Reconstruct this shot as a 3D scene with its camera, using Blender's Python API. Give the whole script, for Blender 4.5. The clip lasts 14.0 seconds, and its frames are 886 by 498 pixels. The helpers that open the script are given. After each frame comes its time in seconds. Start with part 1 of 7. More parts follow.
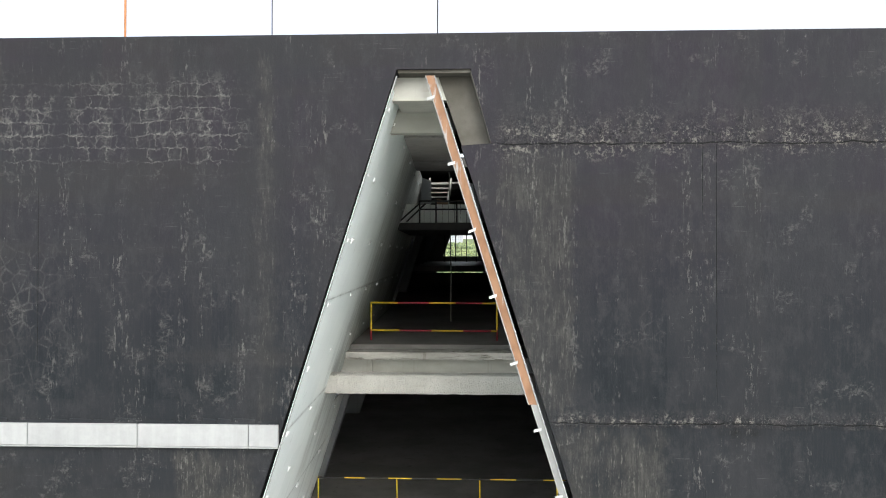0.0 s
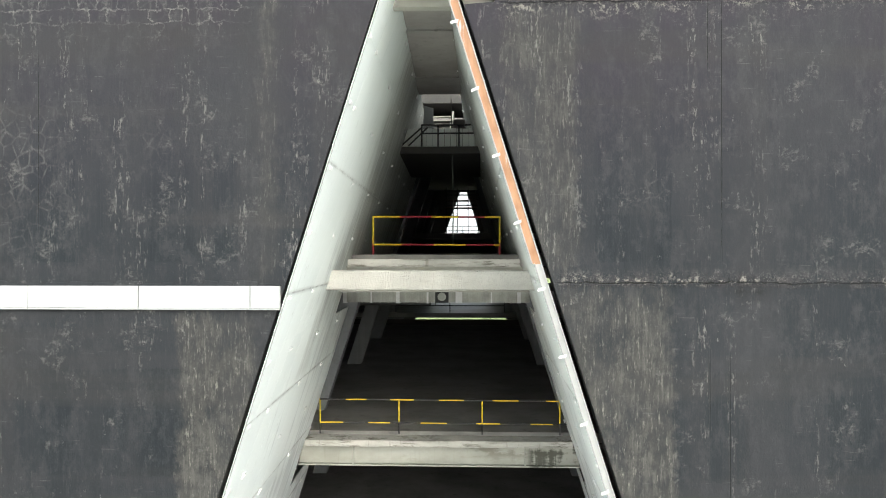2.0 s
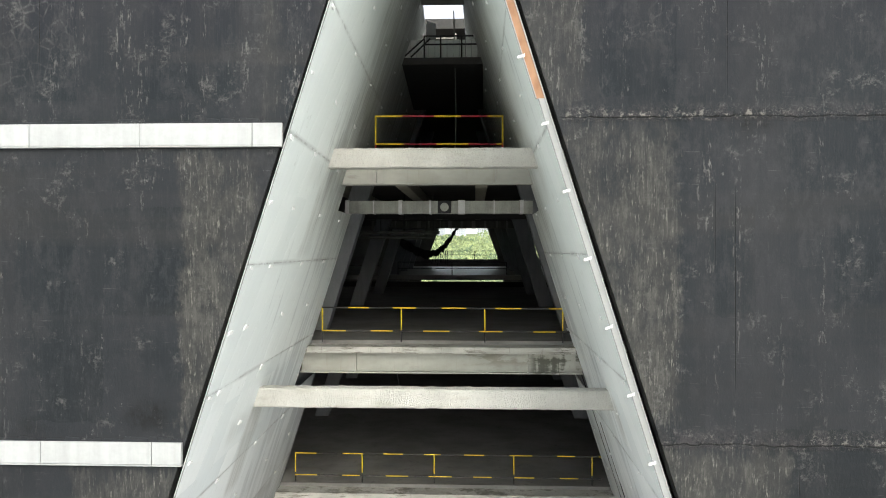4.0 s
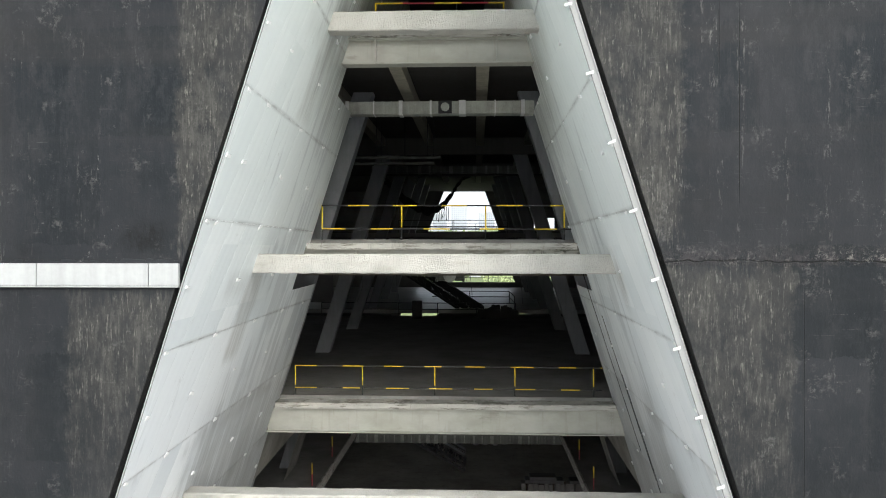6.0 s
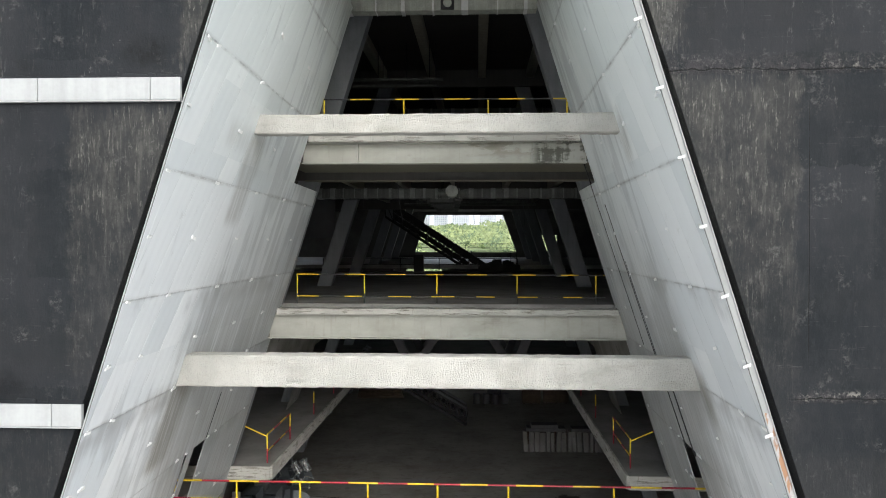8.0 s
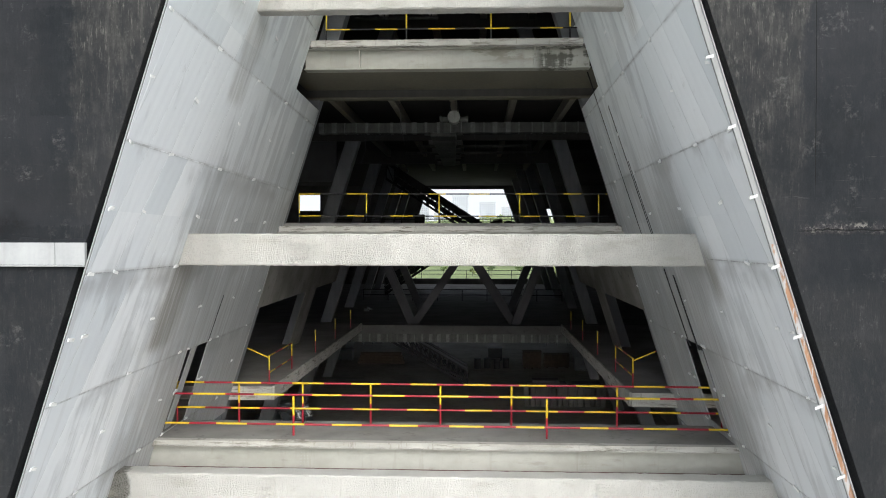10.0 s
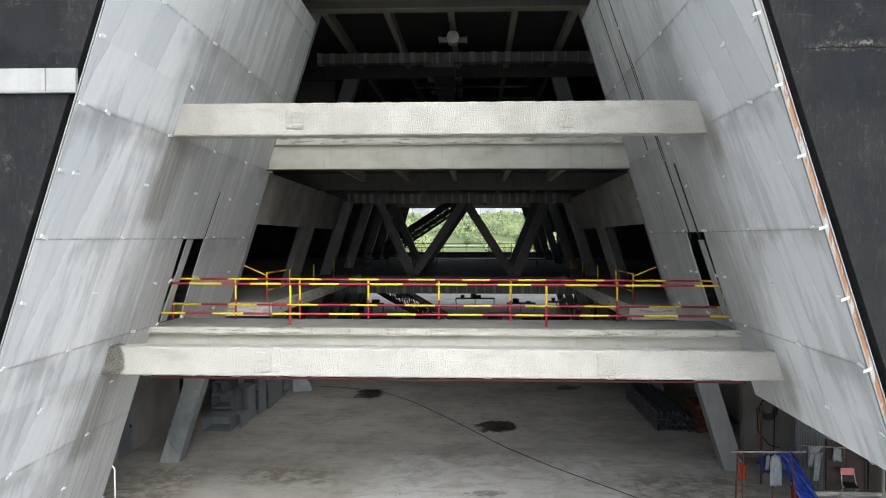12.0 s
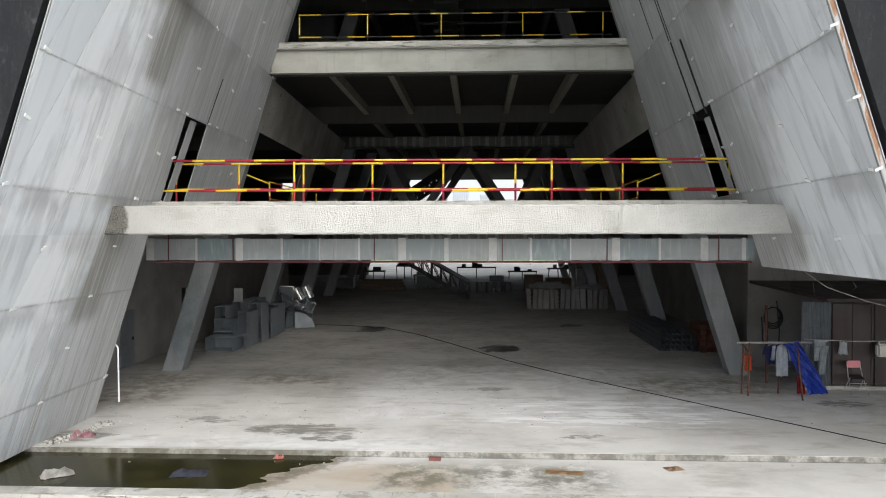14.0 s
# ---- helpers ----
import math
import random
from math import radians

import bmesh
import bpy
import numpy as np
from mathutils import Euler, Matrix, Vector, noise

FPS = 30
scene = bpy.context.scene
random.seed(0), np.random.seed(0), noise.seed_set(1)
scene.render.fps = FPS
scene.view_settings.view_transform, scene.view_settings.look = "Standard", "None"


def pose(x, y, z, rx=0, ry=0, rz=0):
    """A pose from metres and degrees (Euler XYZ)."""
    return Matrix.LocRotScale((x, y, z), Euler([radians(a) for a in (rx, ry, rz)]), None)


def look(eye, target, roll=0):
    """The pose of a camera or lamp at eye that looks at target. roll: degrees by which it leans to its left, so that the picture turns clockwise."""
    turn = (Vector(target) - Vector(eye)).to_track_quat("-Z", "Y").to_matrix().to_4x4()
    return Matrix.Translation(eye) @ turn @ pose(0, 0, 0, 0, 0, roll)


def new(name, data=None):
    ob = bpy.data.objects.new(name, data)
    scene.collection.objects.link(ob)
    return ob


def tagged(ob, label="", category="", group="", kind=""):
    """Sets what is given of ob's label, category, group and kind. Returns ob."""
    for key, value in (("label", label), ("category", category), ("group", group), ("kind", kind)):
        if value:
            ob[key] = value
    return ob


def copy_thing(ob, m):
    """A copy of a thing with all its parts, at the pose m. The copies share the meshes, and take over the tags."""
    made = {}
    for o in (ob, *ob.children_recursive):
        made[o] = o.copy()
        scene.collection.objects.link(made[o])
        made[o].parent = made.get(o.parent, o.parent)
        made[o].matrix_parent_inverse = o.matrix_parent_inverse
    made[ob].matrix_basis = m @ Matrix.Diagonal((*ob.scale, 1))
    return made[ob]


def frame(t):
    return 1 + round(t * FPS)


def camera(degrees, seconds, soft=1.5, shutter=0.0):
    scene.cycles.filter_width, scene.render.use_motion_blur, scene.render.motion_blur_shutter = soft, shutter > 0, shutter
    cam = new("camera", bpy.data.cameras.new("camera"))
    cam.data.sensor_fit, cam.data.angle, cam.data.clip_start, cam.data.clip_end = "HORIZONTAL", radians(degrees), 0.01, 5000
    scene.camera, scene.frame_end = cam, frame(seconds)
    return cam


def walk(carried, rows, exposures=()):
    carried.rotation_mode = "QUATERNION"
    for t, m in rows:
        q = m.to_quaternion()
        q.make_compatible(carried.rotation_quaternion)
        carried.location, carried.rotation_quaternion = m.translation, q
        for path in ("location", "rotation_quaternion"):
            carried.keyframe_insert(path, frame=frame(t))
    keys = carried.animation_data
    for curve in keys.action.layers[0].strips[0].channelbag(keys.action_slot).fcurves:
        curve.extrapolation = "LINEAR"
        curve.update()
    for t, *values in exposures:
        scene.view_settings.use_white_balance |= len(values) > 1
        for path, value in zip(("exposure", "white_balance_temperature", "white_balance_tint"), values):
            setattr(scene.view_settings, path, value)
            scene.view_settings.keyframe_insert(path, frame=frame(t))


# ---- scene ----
cam = camera(61.5, 14.0, soft=1.0)
METRES, EYE, TILT, LEAN, TURN = 21.0, 25.9, 0.38, 0.0, 2.2
ROWS = [
    (0.0, 0.0, 0.0, 0.0, 0.0, 0.0, -0.0),
    (0.5, -0.0001, -0.0005, -0.022, 0.02, -0.04, -0.0),
    (1.0, 0.0004, 0.0004, -0.0551, 0.08, -0.03, 0.0),
    (1.5, 0.0001, 0.0024, -0.0843, 0.13, -0.08, 0.01),
    (2.0, -0.0014, 0.0043, -0.1186, 0.1, -0.13, 0.01),
    (2.5, -0.0017, 0.0063, -0.1491, 0.16, -0.15, 0.0),
    (3.0, -0.0026, 0.0069, -0.1861, 0.19, -0.17, -0.01),
    (5.5, -0.002, 0.0123, -0.3664, 0.32, -0.42, -0.02),
    (6.0, -0.0017, 0.0146, -0.4083, 0.33, -0.46, -0.02),
    (6.5, -0.0022, 0.0156, -0.4444, 0.35, -0.58, -0.02),
    (7.0, -0.0009, 0.0162, -0.486, 0.35, -0.64, -0.05),
    (7.5, -0.0031, 0.0158, -0.5226, 0.36, -0.7, -0.02),
    (8.0, -0.0033, 0.0159, -0.5618, 0.42, -0.8, -0.05),
    (10.5, -0.008, 0.0178, -0.7316, 0.4, -1.12, -0.04),
    (11.0, -0.0076, 0.023, -0.7681, 0.42, -1.19, -0.02),
    (11.5, -0.0066, 0.0259, -0.8026, 0.43, -1.2, -0.02),
    (12.0, -0.0051, 0.0247, -0.8403, 0.42, -1.26, -0.03),
    (12.5, -0.0052, 0.0237, -0.8756, 0.42, -1.31, -0.02),
    (13.0, -0.0059, 0.0245, -0.916, 0.43, -1.31, 0.01),
    (13.5, -0.0081, 0.0258, -0.9551, 0.42, -1.38, 0.04),
    (14.0, -0.0111, 0.0262, -0.9985, 0.43, -1.41, 0.05),
]
walk(cam, [(t, pose(0, 0, EYE, TILT, LEAN, TURN) @ pose(METRES * x, METRES * y, METRES * z, 90 + pitch, roll, yaw)) for t, x, y, z, yaw, pitch, roll in ROWS],
     exposures=[(0.0, 1.0, 6280, 8.2), (0.5, 1.14, 6360, 7.0), (1.0, 1.50, 6440, 6.0), (1.5, 1.64, 6460, 5.6), (3.0, 1.37, 6460, 5.8), (6.0, 1.15, 6250, 7.6),
                (8.0, 1.05, 6200, 8.8), (11.0, 0.92, 6150, 9.2), (12.5, 0.97, 6100, 9.4), (13.5, 0.90, 6160, 9.6), (14.0, 0.88, 6180, 9.6)])

# ---- light ----
world = bpy.data.worlds.new("overcast_sky")
scene.world = world
world.use_nodes = True
wn, wl = world.node_tree.nodes, world.node_tree.links
bg = wn["Background"]
sky = wn.new("ShaderNodeTexSky")
sky.sky_type, sky.sun_disc = "NISHITA", False
sky.sun_elevation, sky.sun_rotation = radians(37), radians(162)
sky.air_density, sky.dust_density = 1.0, 4.0
hsv = wn.new("ShaderNodeHueSaturation")
hsv.inputs["Saturation"].default_value = 0.45
wl.new(sky.outputs[0], hsv.inputs["Color"])
cloud_veil = wn.new("ShaderNodeMix")
cloud_veil.data_type, cloud_veil.blend_type = "RGBA", "LIGHTEN"
cloud_veil.inputs[0].default_value = 1.0
cloud_veil.inputs[7].default_value = (3.5, 3.58, 3.66, 1)
wl.new(hsv.outputs[0], cloud_veil.inputs[6])
wl.new(cloud_veil.outputs[2], bg.inputs[0])
bg.inputs[1].default_value = 0.15
sun_data = bpy.data.lights.new("sun", "SUN")
sun_data.energy, sun_data.angle, sun_data.color = 0.6, radians(60), (1.0, 0.985, 0.96)
sun = new("sun", sun_data)
sun.matrix_world = look((12, -28, 34), (0, 14, 0))


# ---- node helpers ----
class Nodes:
    """A material's node tree with short calls; values may be numbers, colours or sockets."""

    def __init__(self, name, roughness=0.7, metallic=0.0):
        self.mat = bpy.data.materials.new(name)
        self.mat.use_nodes = True
        self.tree = self.mat.node_tree
        self.shader = self.tree.nodes["Principled BSDF"]
        self.shader.inputs["Roughness"].default_value = roughness
        self.shader.inputs["Metallic"].default_value = metallic
        self.position = self.tree.nodes.new("ShaderNodeNewGeometry").outputs["Position"]

    def put(self, socket, value):
        if isinstance(value, bpy.types.NodeSocket):
            self.tree.links.new(value, socket)
        elif isinstance(value, tuple) and len(value) == 3 and socket.type == "RGBA":
            socket.default_value = (*value, 1)
        else:
            socket.default_value = value

    def math(self, op, a, b=0.0, c=0.0, clamp=False):
        n = self.tree.nodes.new("ShaderNodeMath")
        n.operation, n.use_clamp = op, clamp
        for socket, v in zip(n.inputs, (a, b, c)):
            self.put(socket, v)
        return n.outputs[0]

    def ramp(self, v, lo, hi, a=0.0, b=1.0):
        n = self.tree.nodes.new("ShaderNodeMapRange")
        n.interpolation_type = "SMOOTHSTEP"
        for socket, x in zip(n.inputs, (v, lo, hi, a, b)):
            self.put(socket, x)
        return n.outputs[0]

    def mix(self, f, a, b, kind="MIX"):
        n = self.tree.nodes.new("ShaderNodeMix")
        n.data_type, n.blend_type = "RGBA", kind
        self.put(n.inputs[0], f)
        self.put(n.inputs[6], a)
        self.put(n.inputs[7], b)
        return n.outputs[2]

    def scaled(self, sx, sy, sz, shift=(0.0, 0.0, 0.0), turn=(0.0, 0.0, 0.0)):
        vector = self.position
        if any(turn):
            r = self.tree.nodes.new("ShaderNodeMapping")
            r.inputs["Rotation"].default_value = turn
            self.tree.links.new(vector, r.inputs[0])
            vector = r.outputs[0]
        n = self.tree.nodes.new("ShaderNodeMapping")
        n.inputs["Scale"].default_value = (sx, sy, sz)
        n.inputs["Location"].default_value = shift
        self.tree.links.new(vector, n.inputs[0])
        return n.outputs[0]

    def noise(self, vector, scale=1.0, detail=4.0, rough=0.55, distort=0.0):
        n = self.tree.nodes.new("ShaderNodeTexNoise")
        self.tree.links.new(vector, n.inputs["Vector"])
        n.inputs["Scale"].default_value, n.inputs["Detail"].default_value = scale, detail
        n.inputs["Roughness"].default_value, n.inputs["Distortion"].default_value = rough, distort
        return n.outputs["Fac"]

    def voronoi(self, vector, scale, feature="DISTANCE_TO_EDGE"):
        n = self.tree.nodes.new("ShaderNodeTexVoronoi")
        n.feature = feature
        self.tree.links.new(vector, n.inputs["Vector"])
        n.inputs["Scale"].default_value = scale
        return n.outputs["Distance"]

    def axes(self):
        n = self.tree.nodes.new("ShaderNodeSeparateXYZ")
        self.tree.links.new(self.position, n.inputs[0])
        return n.outputs

    def chance(self):
        return self.tree.nodes.new("ShaderNodeObjectInfo").outputs["Random"]

    def island(self):
        return self.tree.nodes.new("ShaderNodeNewGeometry").outputs["Random Per Island"]

    def patch(self, u, v, u0, u1, v0, v1, soft=0.25):
        """1 inside the rectangle, fading over soft metres."""
        a = self.math("MULTIPLY", self.ramp(u, u0 - soft, u0 + soft), self.ramp(u, u1 - soft, u1 + soft, 1.0, 0.0))
        b = self.math("MULTIPLY", self.ramp(v, v0 - soft, v0 + soft), self.ramp(v, v1 - soft, v1 + soft, 1.0, 0.0))
        return self.math("MULTIPLY", a, b)

    def total(self, values):
        out = values[0]
        for v in values[1:]:
            out = self.math("MAXIMUM", out, v)
        return out

    def bump(self, height, strength=0.3, distance=0.02):
        n = self.tree.nodes.new("ShaderNodeBump")
        n.inputs["Strength"].default_value, n.inputs["Distance"].default_value = strength, distance
        self.tree.links.new(height, n.inputs["Height"])
        self.tree.links.new(n.outputs[0], self.shader.inputs["Normal"])

    def done(self, colour, roughness=None):
        self.put(self.shader.inputs["Base Color"], colour)
        if roughness is not None:
            self.put(self.shader.inputs["Roughness"], roughness)
        return self.mat


def plain(name, colour, roughness=0.6, metallic=0.0, vary=0.25, scale=3.0, streak=False):
    """Paint, metal or concrete with soft mottling, grain and optional vertical runs."""
    n = Nodes(name, roughness, metallic)
    big = n.noise(n.scaled(1, 1, 1), scale, 5.0, 0.6)
    fine = n.noise(n.scaled(1, 1, 1), scale * 14, 3.0, 0.6)
    v = n.math("ADD", n.math("MULTIPLY", big, 0.7), n.math("MULTIPLY", fine, 0.3))
    if streak:
        run = n.noise(n.scaled(5, 5, 0.3), 1.0, 4.0)
        v = n.math("ADD", n.math("MULTIPLY", v, 0.6), n.math("MULTIPLY", run, 0.4))
    lo = tuple(c * (1 - vary) for c in colour)
    hi = tuple(min(1.0, c * (1 + vary)) for c in colour)
    n.bump(fine, 0.15, 0.01)
    return n.done(n.mix(n.ramp(v, 0.3, 0.7), lo, hi), n.ramp(big, 0.3, 0.7, max(0.05, roughness - 0.1), min(1.0, roughness + 0.1)))


# ---- materials ----
def make_black_wall():
    n = Nodes("weathered_black_concrete", 0.85)
    n.shader.inputs["Specular IOR Level"].default_value = 0.25
    ax = n.axes()
    x, z = ax[0], ax[2]
    base = n.noise(n.scaled(0.35, 0.35, 0.25), 1.0, 5.0)
    lifts = n.noise(n.scaled(1.1, 1.1, 0.05), 1.0, 4.0, 0.6)
    bands = n.noise(n.scaled(0.05, 0.05, 0.9, (4, 2, 1)), 1.0, 4.0, 0.6)
    runs = n.noise(n.scaled(13, 13, 1.1), 1.0, 7.0, 0.72)
    hair = n.noise(n.scaled(34, 34, 1.5, (2, 8, 3)), 1.0, 5.0, 0.7)
    crust = n.noise(n.scaled(8.0, 8.0, 9.0, (7, 3, 1)), 1.0, 9.0, 0.78)
    dabs = n.noise(n.scaled(15.0, 15.0, 7.0, (1, 9, 6)), 1.0, 7.0, 0.76)
    level_marks = n.noise(n.scaled(1.6, 1.6, 30, (6, 1, 2)), 1.0, 4.0, 0.65)
    grit = n.noise(n.scaled(24, 24, 14), 1.0, 6.0, 0.75)
    chips = n.noise(n.scaled(26, 26, 3.6, (1, 5, 9)), 1.0, 6.0, 0.74)
    blot = n.noise(n.scaled(1.5, 1.5, 1.3, (3, 1, 7)), 1.0, 6.0, 0.66)
    spread = n.noise(n.scaled(0.55, 0.55, 0.8, (8, 3, 2)), 1.0, 3.0, 0.5)
    mottle = n.noise(n.scaled(4.2, 4.2, 2.2, (9, 2, 4)), 1.0, 7.0, 0.74)
    blue, violet = (0.0084, 0.0108, 0.0134), (0.0240, 0.0205, 0.0270)
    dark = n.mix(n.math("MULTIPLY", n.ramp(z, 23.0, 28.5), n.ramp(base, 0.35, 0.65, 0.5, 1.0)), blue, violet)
    dark = n.mix(n.ramp(lifts, 0.40, 0.62, 0.0, 0.55), dark, (0.0208, 0.0212, 0.0225))
    dark = n.mix(n.ramp(bands, 0.50, 0.66, 0.0, 0.55), dark, (0.0235, 0.0232, 0.0225))
    dark = n.mix(n.ramp(mottle, 0.44, 0.66, 0.0, 0.60), dark, (0.0290, 0.0302, 0.0318))
    dark = n.mix(n.ramp(hair, 0.48, 0.68, 0.0, 0.16), dark, (0.032, 0.032, 0.032))
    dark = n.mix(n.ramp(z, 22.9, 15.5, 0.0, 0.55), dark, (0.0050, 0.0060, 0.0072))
    # rolled-on coats: patches with straight sides, each a little lighter or darker
    coat = n.tree.nodes.new("ShaderNodeTexBrick")
    coat.offset, coat.offset_frequency = 0.37, 2
    place = n.tree.nodes.new("ShaderNodeCombineXYZ")
    n.put(place.inputs[0], n.math("ADD", x, n.math("MULTIPLY", runs, 0.12)))
    n.put(place.inputs[1], n.math("ADD", z, n.math("MULTIPLY", mottle, 0.35)))
    n.put(coat.inputs["Vector"], place.outputs[0])
    for key, value in (("Scale", 1.0), ("Mortar Size", 0.0), ("Brick Width", 1.35), ("Row Height", 1.95), ("Color1", (0, 0, 0, 1)), ("Color2", (1, 1, 1, 1))):
        coat.inputs[key].default_value = value
    dark = n.mix(n.math("MULTIPLY", n.ramp(coat.outputs["Color"], 0.2, 0.9), n.ramp(spread, 0.35, 0.6, 0.15, 0.55)), dark, (0.0196, 0.0208, 0.0232))
    # washed and repaired strips, each where it stands on the wall
    edge = n.math("MULTIPLY", n.math("SUBTRACT", n.noise(n.scaled(1.4, 1.4, 2.2), 1.0, 6.0, 0.65), 0.5), 0.75)
    xw = n.math("ADD", x, edge)
    zs = n.math("ADD", z, n.math("MULTIPLY", n.math("SUBTRACT", runs, 0.5), 1.6))
    strips = n.total([n.patch(xw, zs, *r, soft=0.10) for r in (
        (-3.9, -3.60, 23.0, 29.5), (0.5, 1.82, 23.1, 27.7), (1.5, 3.5, 17.6, 22.8), (-5.38, -4.0, 17.3, 22.3),
        (-7.38, -5.3, 11.4, 16.5), (3.2, 5.4, 10.6, 17.0), (-9.5, -7.2, 5.8, 10.7), (5.4, 7.4, 4.0, 10.4))])
    wear = n.math("ADD", n.math("MULTIPLY", runs, 0.55), n.math("MULTIPLY", mottle, 0.45))
    amount = n.math("MULTIPLY", strips, n.math("MULTIPLY", n.ramp(z, 20.5, 24.0, 1.0, 0.55), n.ramp(z, 17.4, 10.5, 1.0, 0.14)))
    amount = n.math("MULTIPLY", amount, n.ramp(blot, 0.34, 0.56, 0.35, 1.0))
    col = n.mix(n.math("MULTIPLY", amount, n.ramp(mottle, 0.36, 0.60, 0.35, 0.85)), dark, (0.036, 0.0355, 0.032))
    col = n.mix(n.math("MULTIPLY", amount, n.ramp(wear, 0.49, 0.62, 0.0, 0.55)), col, (0.074, 0.073, 0.066))
    col = n.mix(n.math("MULTIPLY", amount, n.math("MULTIPLY", n.ramp(chips, 0.55, 0.64), n.ramp(crust, 0.42, 0.58, 0.10, 0.65))), col, (0.16, 0.154, 0.136))
    soot = n.total([n.patch(xw, n.math("ADD", z, edge), *r, soft=0.22) for r in ((-6.3, -5.6, 17.25, 17.75), (-8.4, -7.9, 17.1, 17.35), (4.5, 5.2, 22.6, 22.9), (-9.0, -8.3, 11.35, 11.7))])
    col = n.mix(n.math("MULTIPLY", soot, n.ramp(mottle, 0.40, 0.60, 0.35, 0.9)), col, (0.004, 0.004, 0.0045))
    # scratches, level marks and sharp chips scattered over the whole wall
    rare = n.math("MULTIPLY", n.ramp(spread, 0.40, 0.62, 0.25, 1.0), n.ramp(blot, 0.46, 0.62))
    rare = n.math("MULTIPLY", rare, n.ramp(z, 19.0, 24.0, 0.5, 1.0))
    scratch = n.math("MULTIPLY", n.ramp(hair, 0.60, 0.70), n.math("MULTIPLY", rare, n.ramp(dabs, 0.46, 0.58)))
    col = n.mix(n.math("MULTIPLY", scratch, 0.55), col, (0.095, 0.095, 0.092))
    marks = n.math("MULTIPLY", n.ramp(level_marks, 0.62, 0.70), n.ramp(mottle, 0.48, 0.60))
    col = n.mix(n.math("MULTIPLY", marks, 0.30), col, (0.085, 0.085, 0.082))
    chip = n.math("MULTIPLY", n.ramp(dabs, 0.60, 0.66), n.ramp(crust, 0.46, 0.58))
    chip = n.math("MULTIPLY", chip, n.ramp(blot, 0.46, 0.58, 0.04, 1.0))
    chip = n.math("MULTIPLY", chip, n.ramp(spread, 0.44, 0.60, 0.12, 1.0))
    col = n.mix(n.math("MULTIPLY", chip, 0.60), col, (0.18, 0.178, 0.17))
    scuff = n.math("MULTIPLY", n.ramp(blot, 0.56, 0.68), n.ramp(crust, 0.48, 0.60))
    col = n.mix(n.math("MULTIPLY", scuff, 0.55), col, (0.085, 0.085, 0.080))
    # crazed salt lines: block courses near the top, webs elsewhere
    vec = n.tree.nodes.new("ShaderNodeCombineXYZ")
    warp = n.math("MULTIPLY", n.math("SUBTRACT", n.noise(n.scaled(1.7, 1.7, 1.7), 1.0, 7.0, 0.70), 0.5), 0.66)
    warp_z = n.math("MULTIPLY", n.math("SUBTRACT", n.noise(n.scaled(2.1, 2.1, 2.1, (5, 5, 1)), 1.0, 7.0, 0.70), 0.5), 0.40)
    n.put(vec.inputs[0], n.math("ADD", x, warp))
    n.put(vec.inputs[1], n.math("ADD", z, warp_z))
    brick = n.tree.nodes.new("ShaderNodeTexBrick")
    n.put(brick.inputs["Vector"], vec.outputs[0])
    for key, value in (("Scale", 1.0), ("Mortar Size", 0.022), ("Mortar Smooth", 1.0), ("Brick Width", 0.37), ("Row Height", 0.24)):
        brick.inputs[key].default_value = value
    courses = n.math("MULTIPLY", brick.outputs["Fac"], n.patch(x, z, -10.4, -4.2, 27.55, 29.05, soft=0.30))
    cells = n.voronoi(n.scaled(4.2, 4.2, 3.6), 1.0)
    webs = n.math("MULTIPLY", n.ramp(cells, 0.0, 0.10, 1.0, 0.0), n.total([n.patch(x, z, *r, soft=0.4) for r in (
        (-9.9, -7.6, 23.6, 26.0), (2.9, 3.3, 24.2, 24.9), (-6.6, -5.6, 25.0, 25.5), (-9.8, -4.6, 27.8, 29.0))]))
    broken = n.math("MULTIPLY", n.ramp(grit, 0.40, 0.62, 0.35, 1.0), n.math("MULTIPLY", n.ramp(blot, 0.38, 0.56, 0.10, 1.0), n.ramp(mottle, 0.36, 0.56, 0.15, 1.1)))
    lines = n.math("MULTIPLY", n.math("MAXIMUM", courses, n.math("MULTIPLY", webs, 0.26)), broken)
    col = n.mix(n.math("MULTIPLY", lines, 0.88), col, (0.14, 0.138, 0.13))
    # lime crust among the courses, and long broken smears down the wall
    lime = n.math("MULTIPLY", n.patch(x, z, -10.4, -4.2, 27.9, 29.1, soft=0.3), n.math("MULTIPLY", n.ramp(mottle, 0.50, 0.62), n.ramp(crust, 0.46, 0.58)))
    col = n.mix(n.math("MULTIPLY", lime, 0.55), col, (0.10, 0.098, 0.092))
    smear = n.noise(n.scaled(2.6, 2.6, 0.10, (5, 2, 8)), 1.0, 5.0, 0.62)
    smear = n.math("MULTIPLY", n.ramp(smear, 0.52, 0.64), n.ramp(n.math("ADD", n.math("MULTIPLY", dabs, 0.5), n.math("MULTIPLY", chips, 0.5)), 0.525, 0.575))
    smear = n.math("MULTIPLY", smear, n.math("MULTIPLY", n.ramp(blot, 0.42, 0.58, 0.08, 1.0), n.ramp(z, 12.0, 23.0, 0.18, 1.0)))
    col = n.mix(n.math("MULTIPLY", smear, 0.80), col, (0.110, 0.108, 0.102))
    # rough day joints between pours, with a dark crack in each
    wob = n.math("MULTIPLY", n.math("SUBTRACT", n.noise(n.scaled(1.6, 1, 1), 1.0, 8.0, 0.70), 0.5), 0.20)
    zw = n.math("ADD", z, wob)
    bits = n.math("ADD", n.math("MULTIPLY", crust, 0.75), n.math("MULTIPLY", grit, 0.25))
    joint_list, spall_list, crack_list = [], [], []
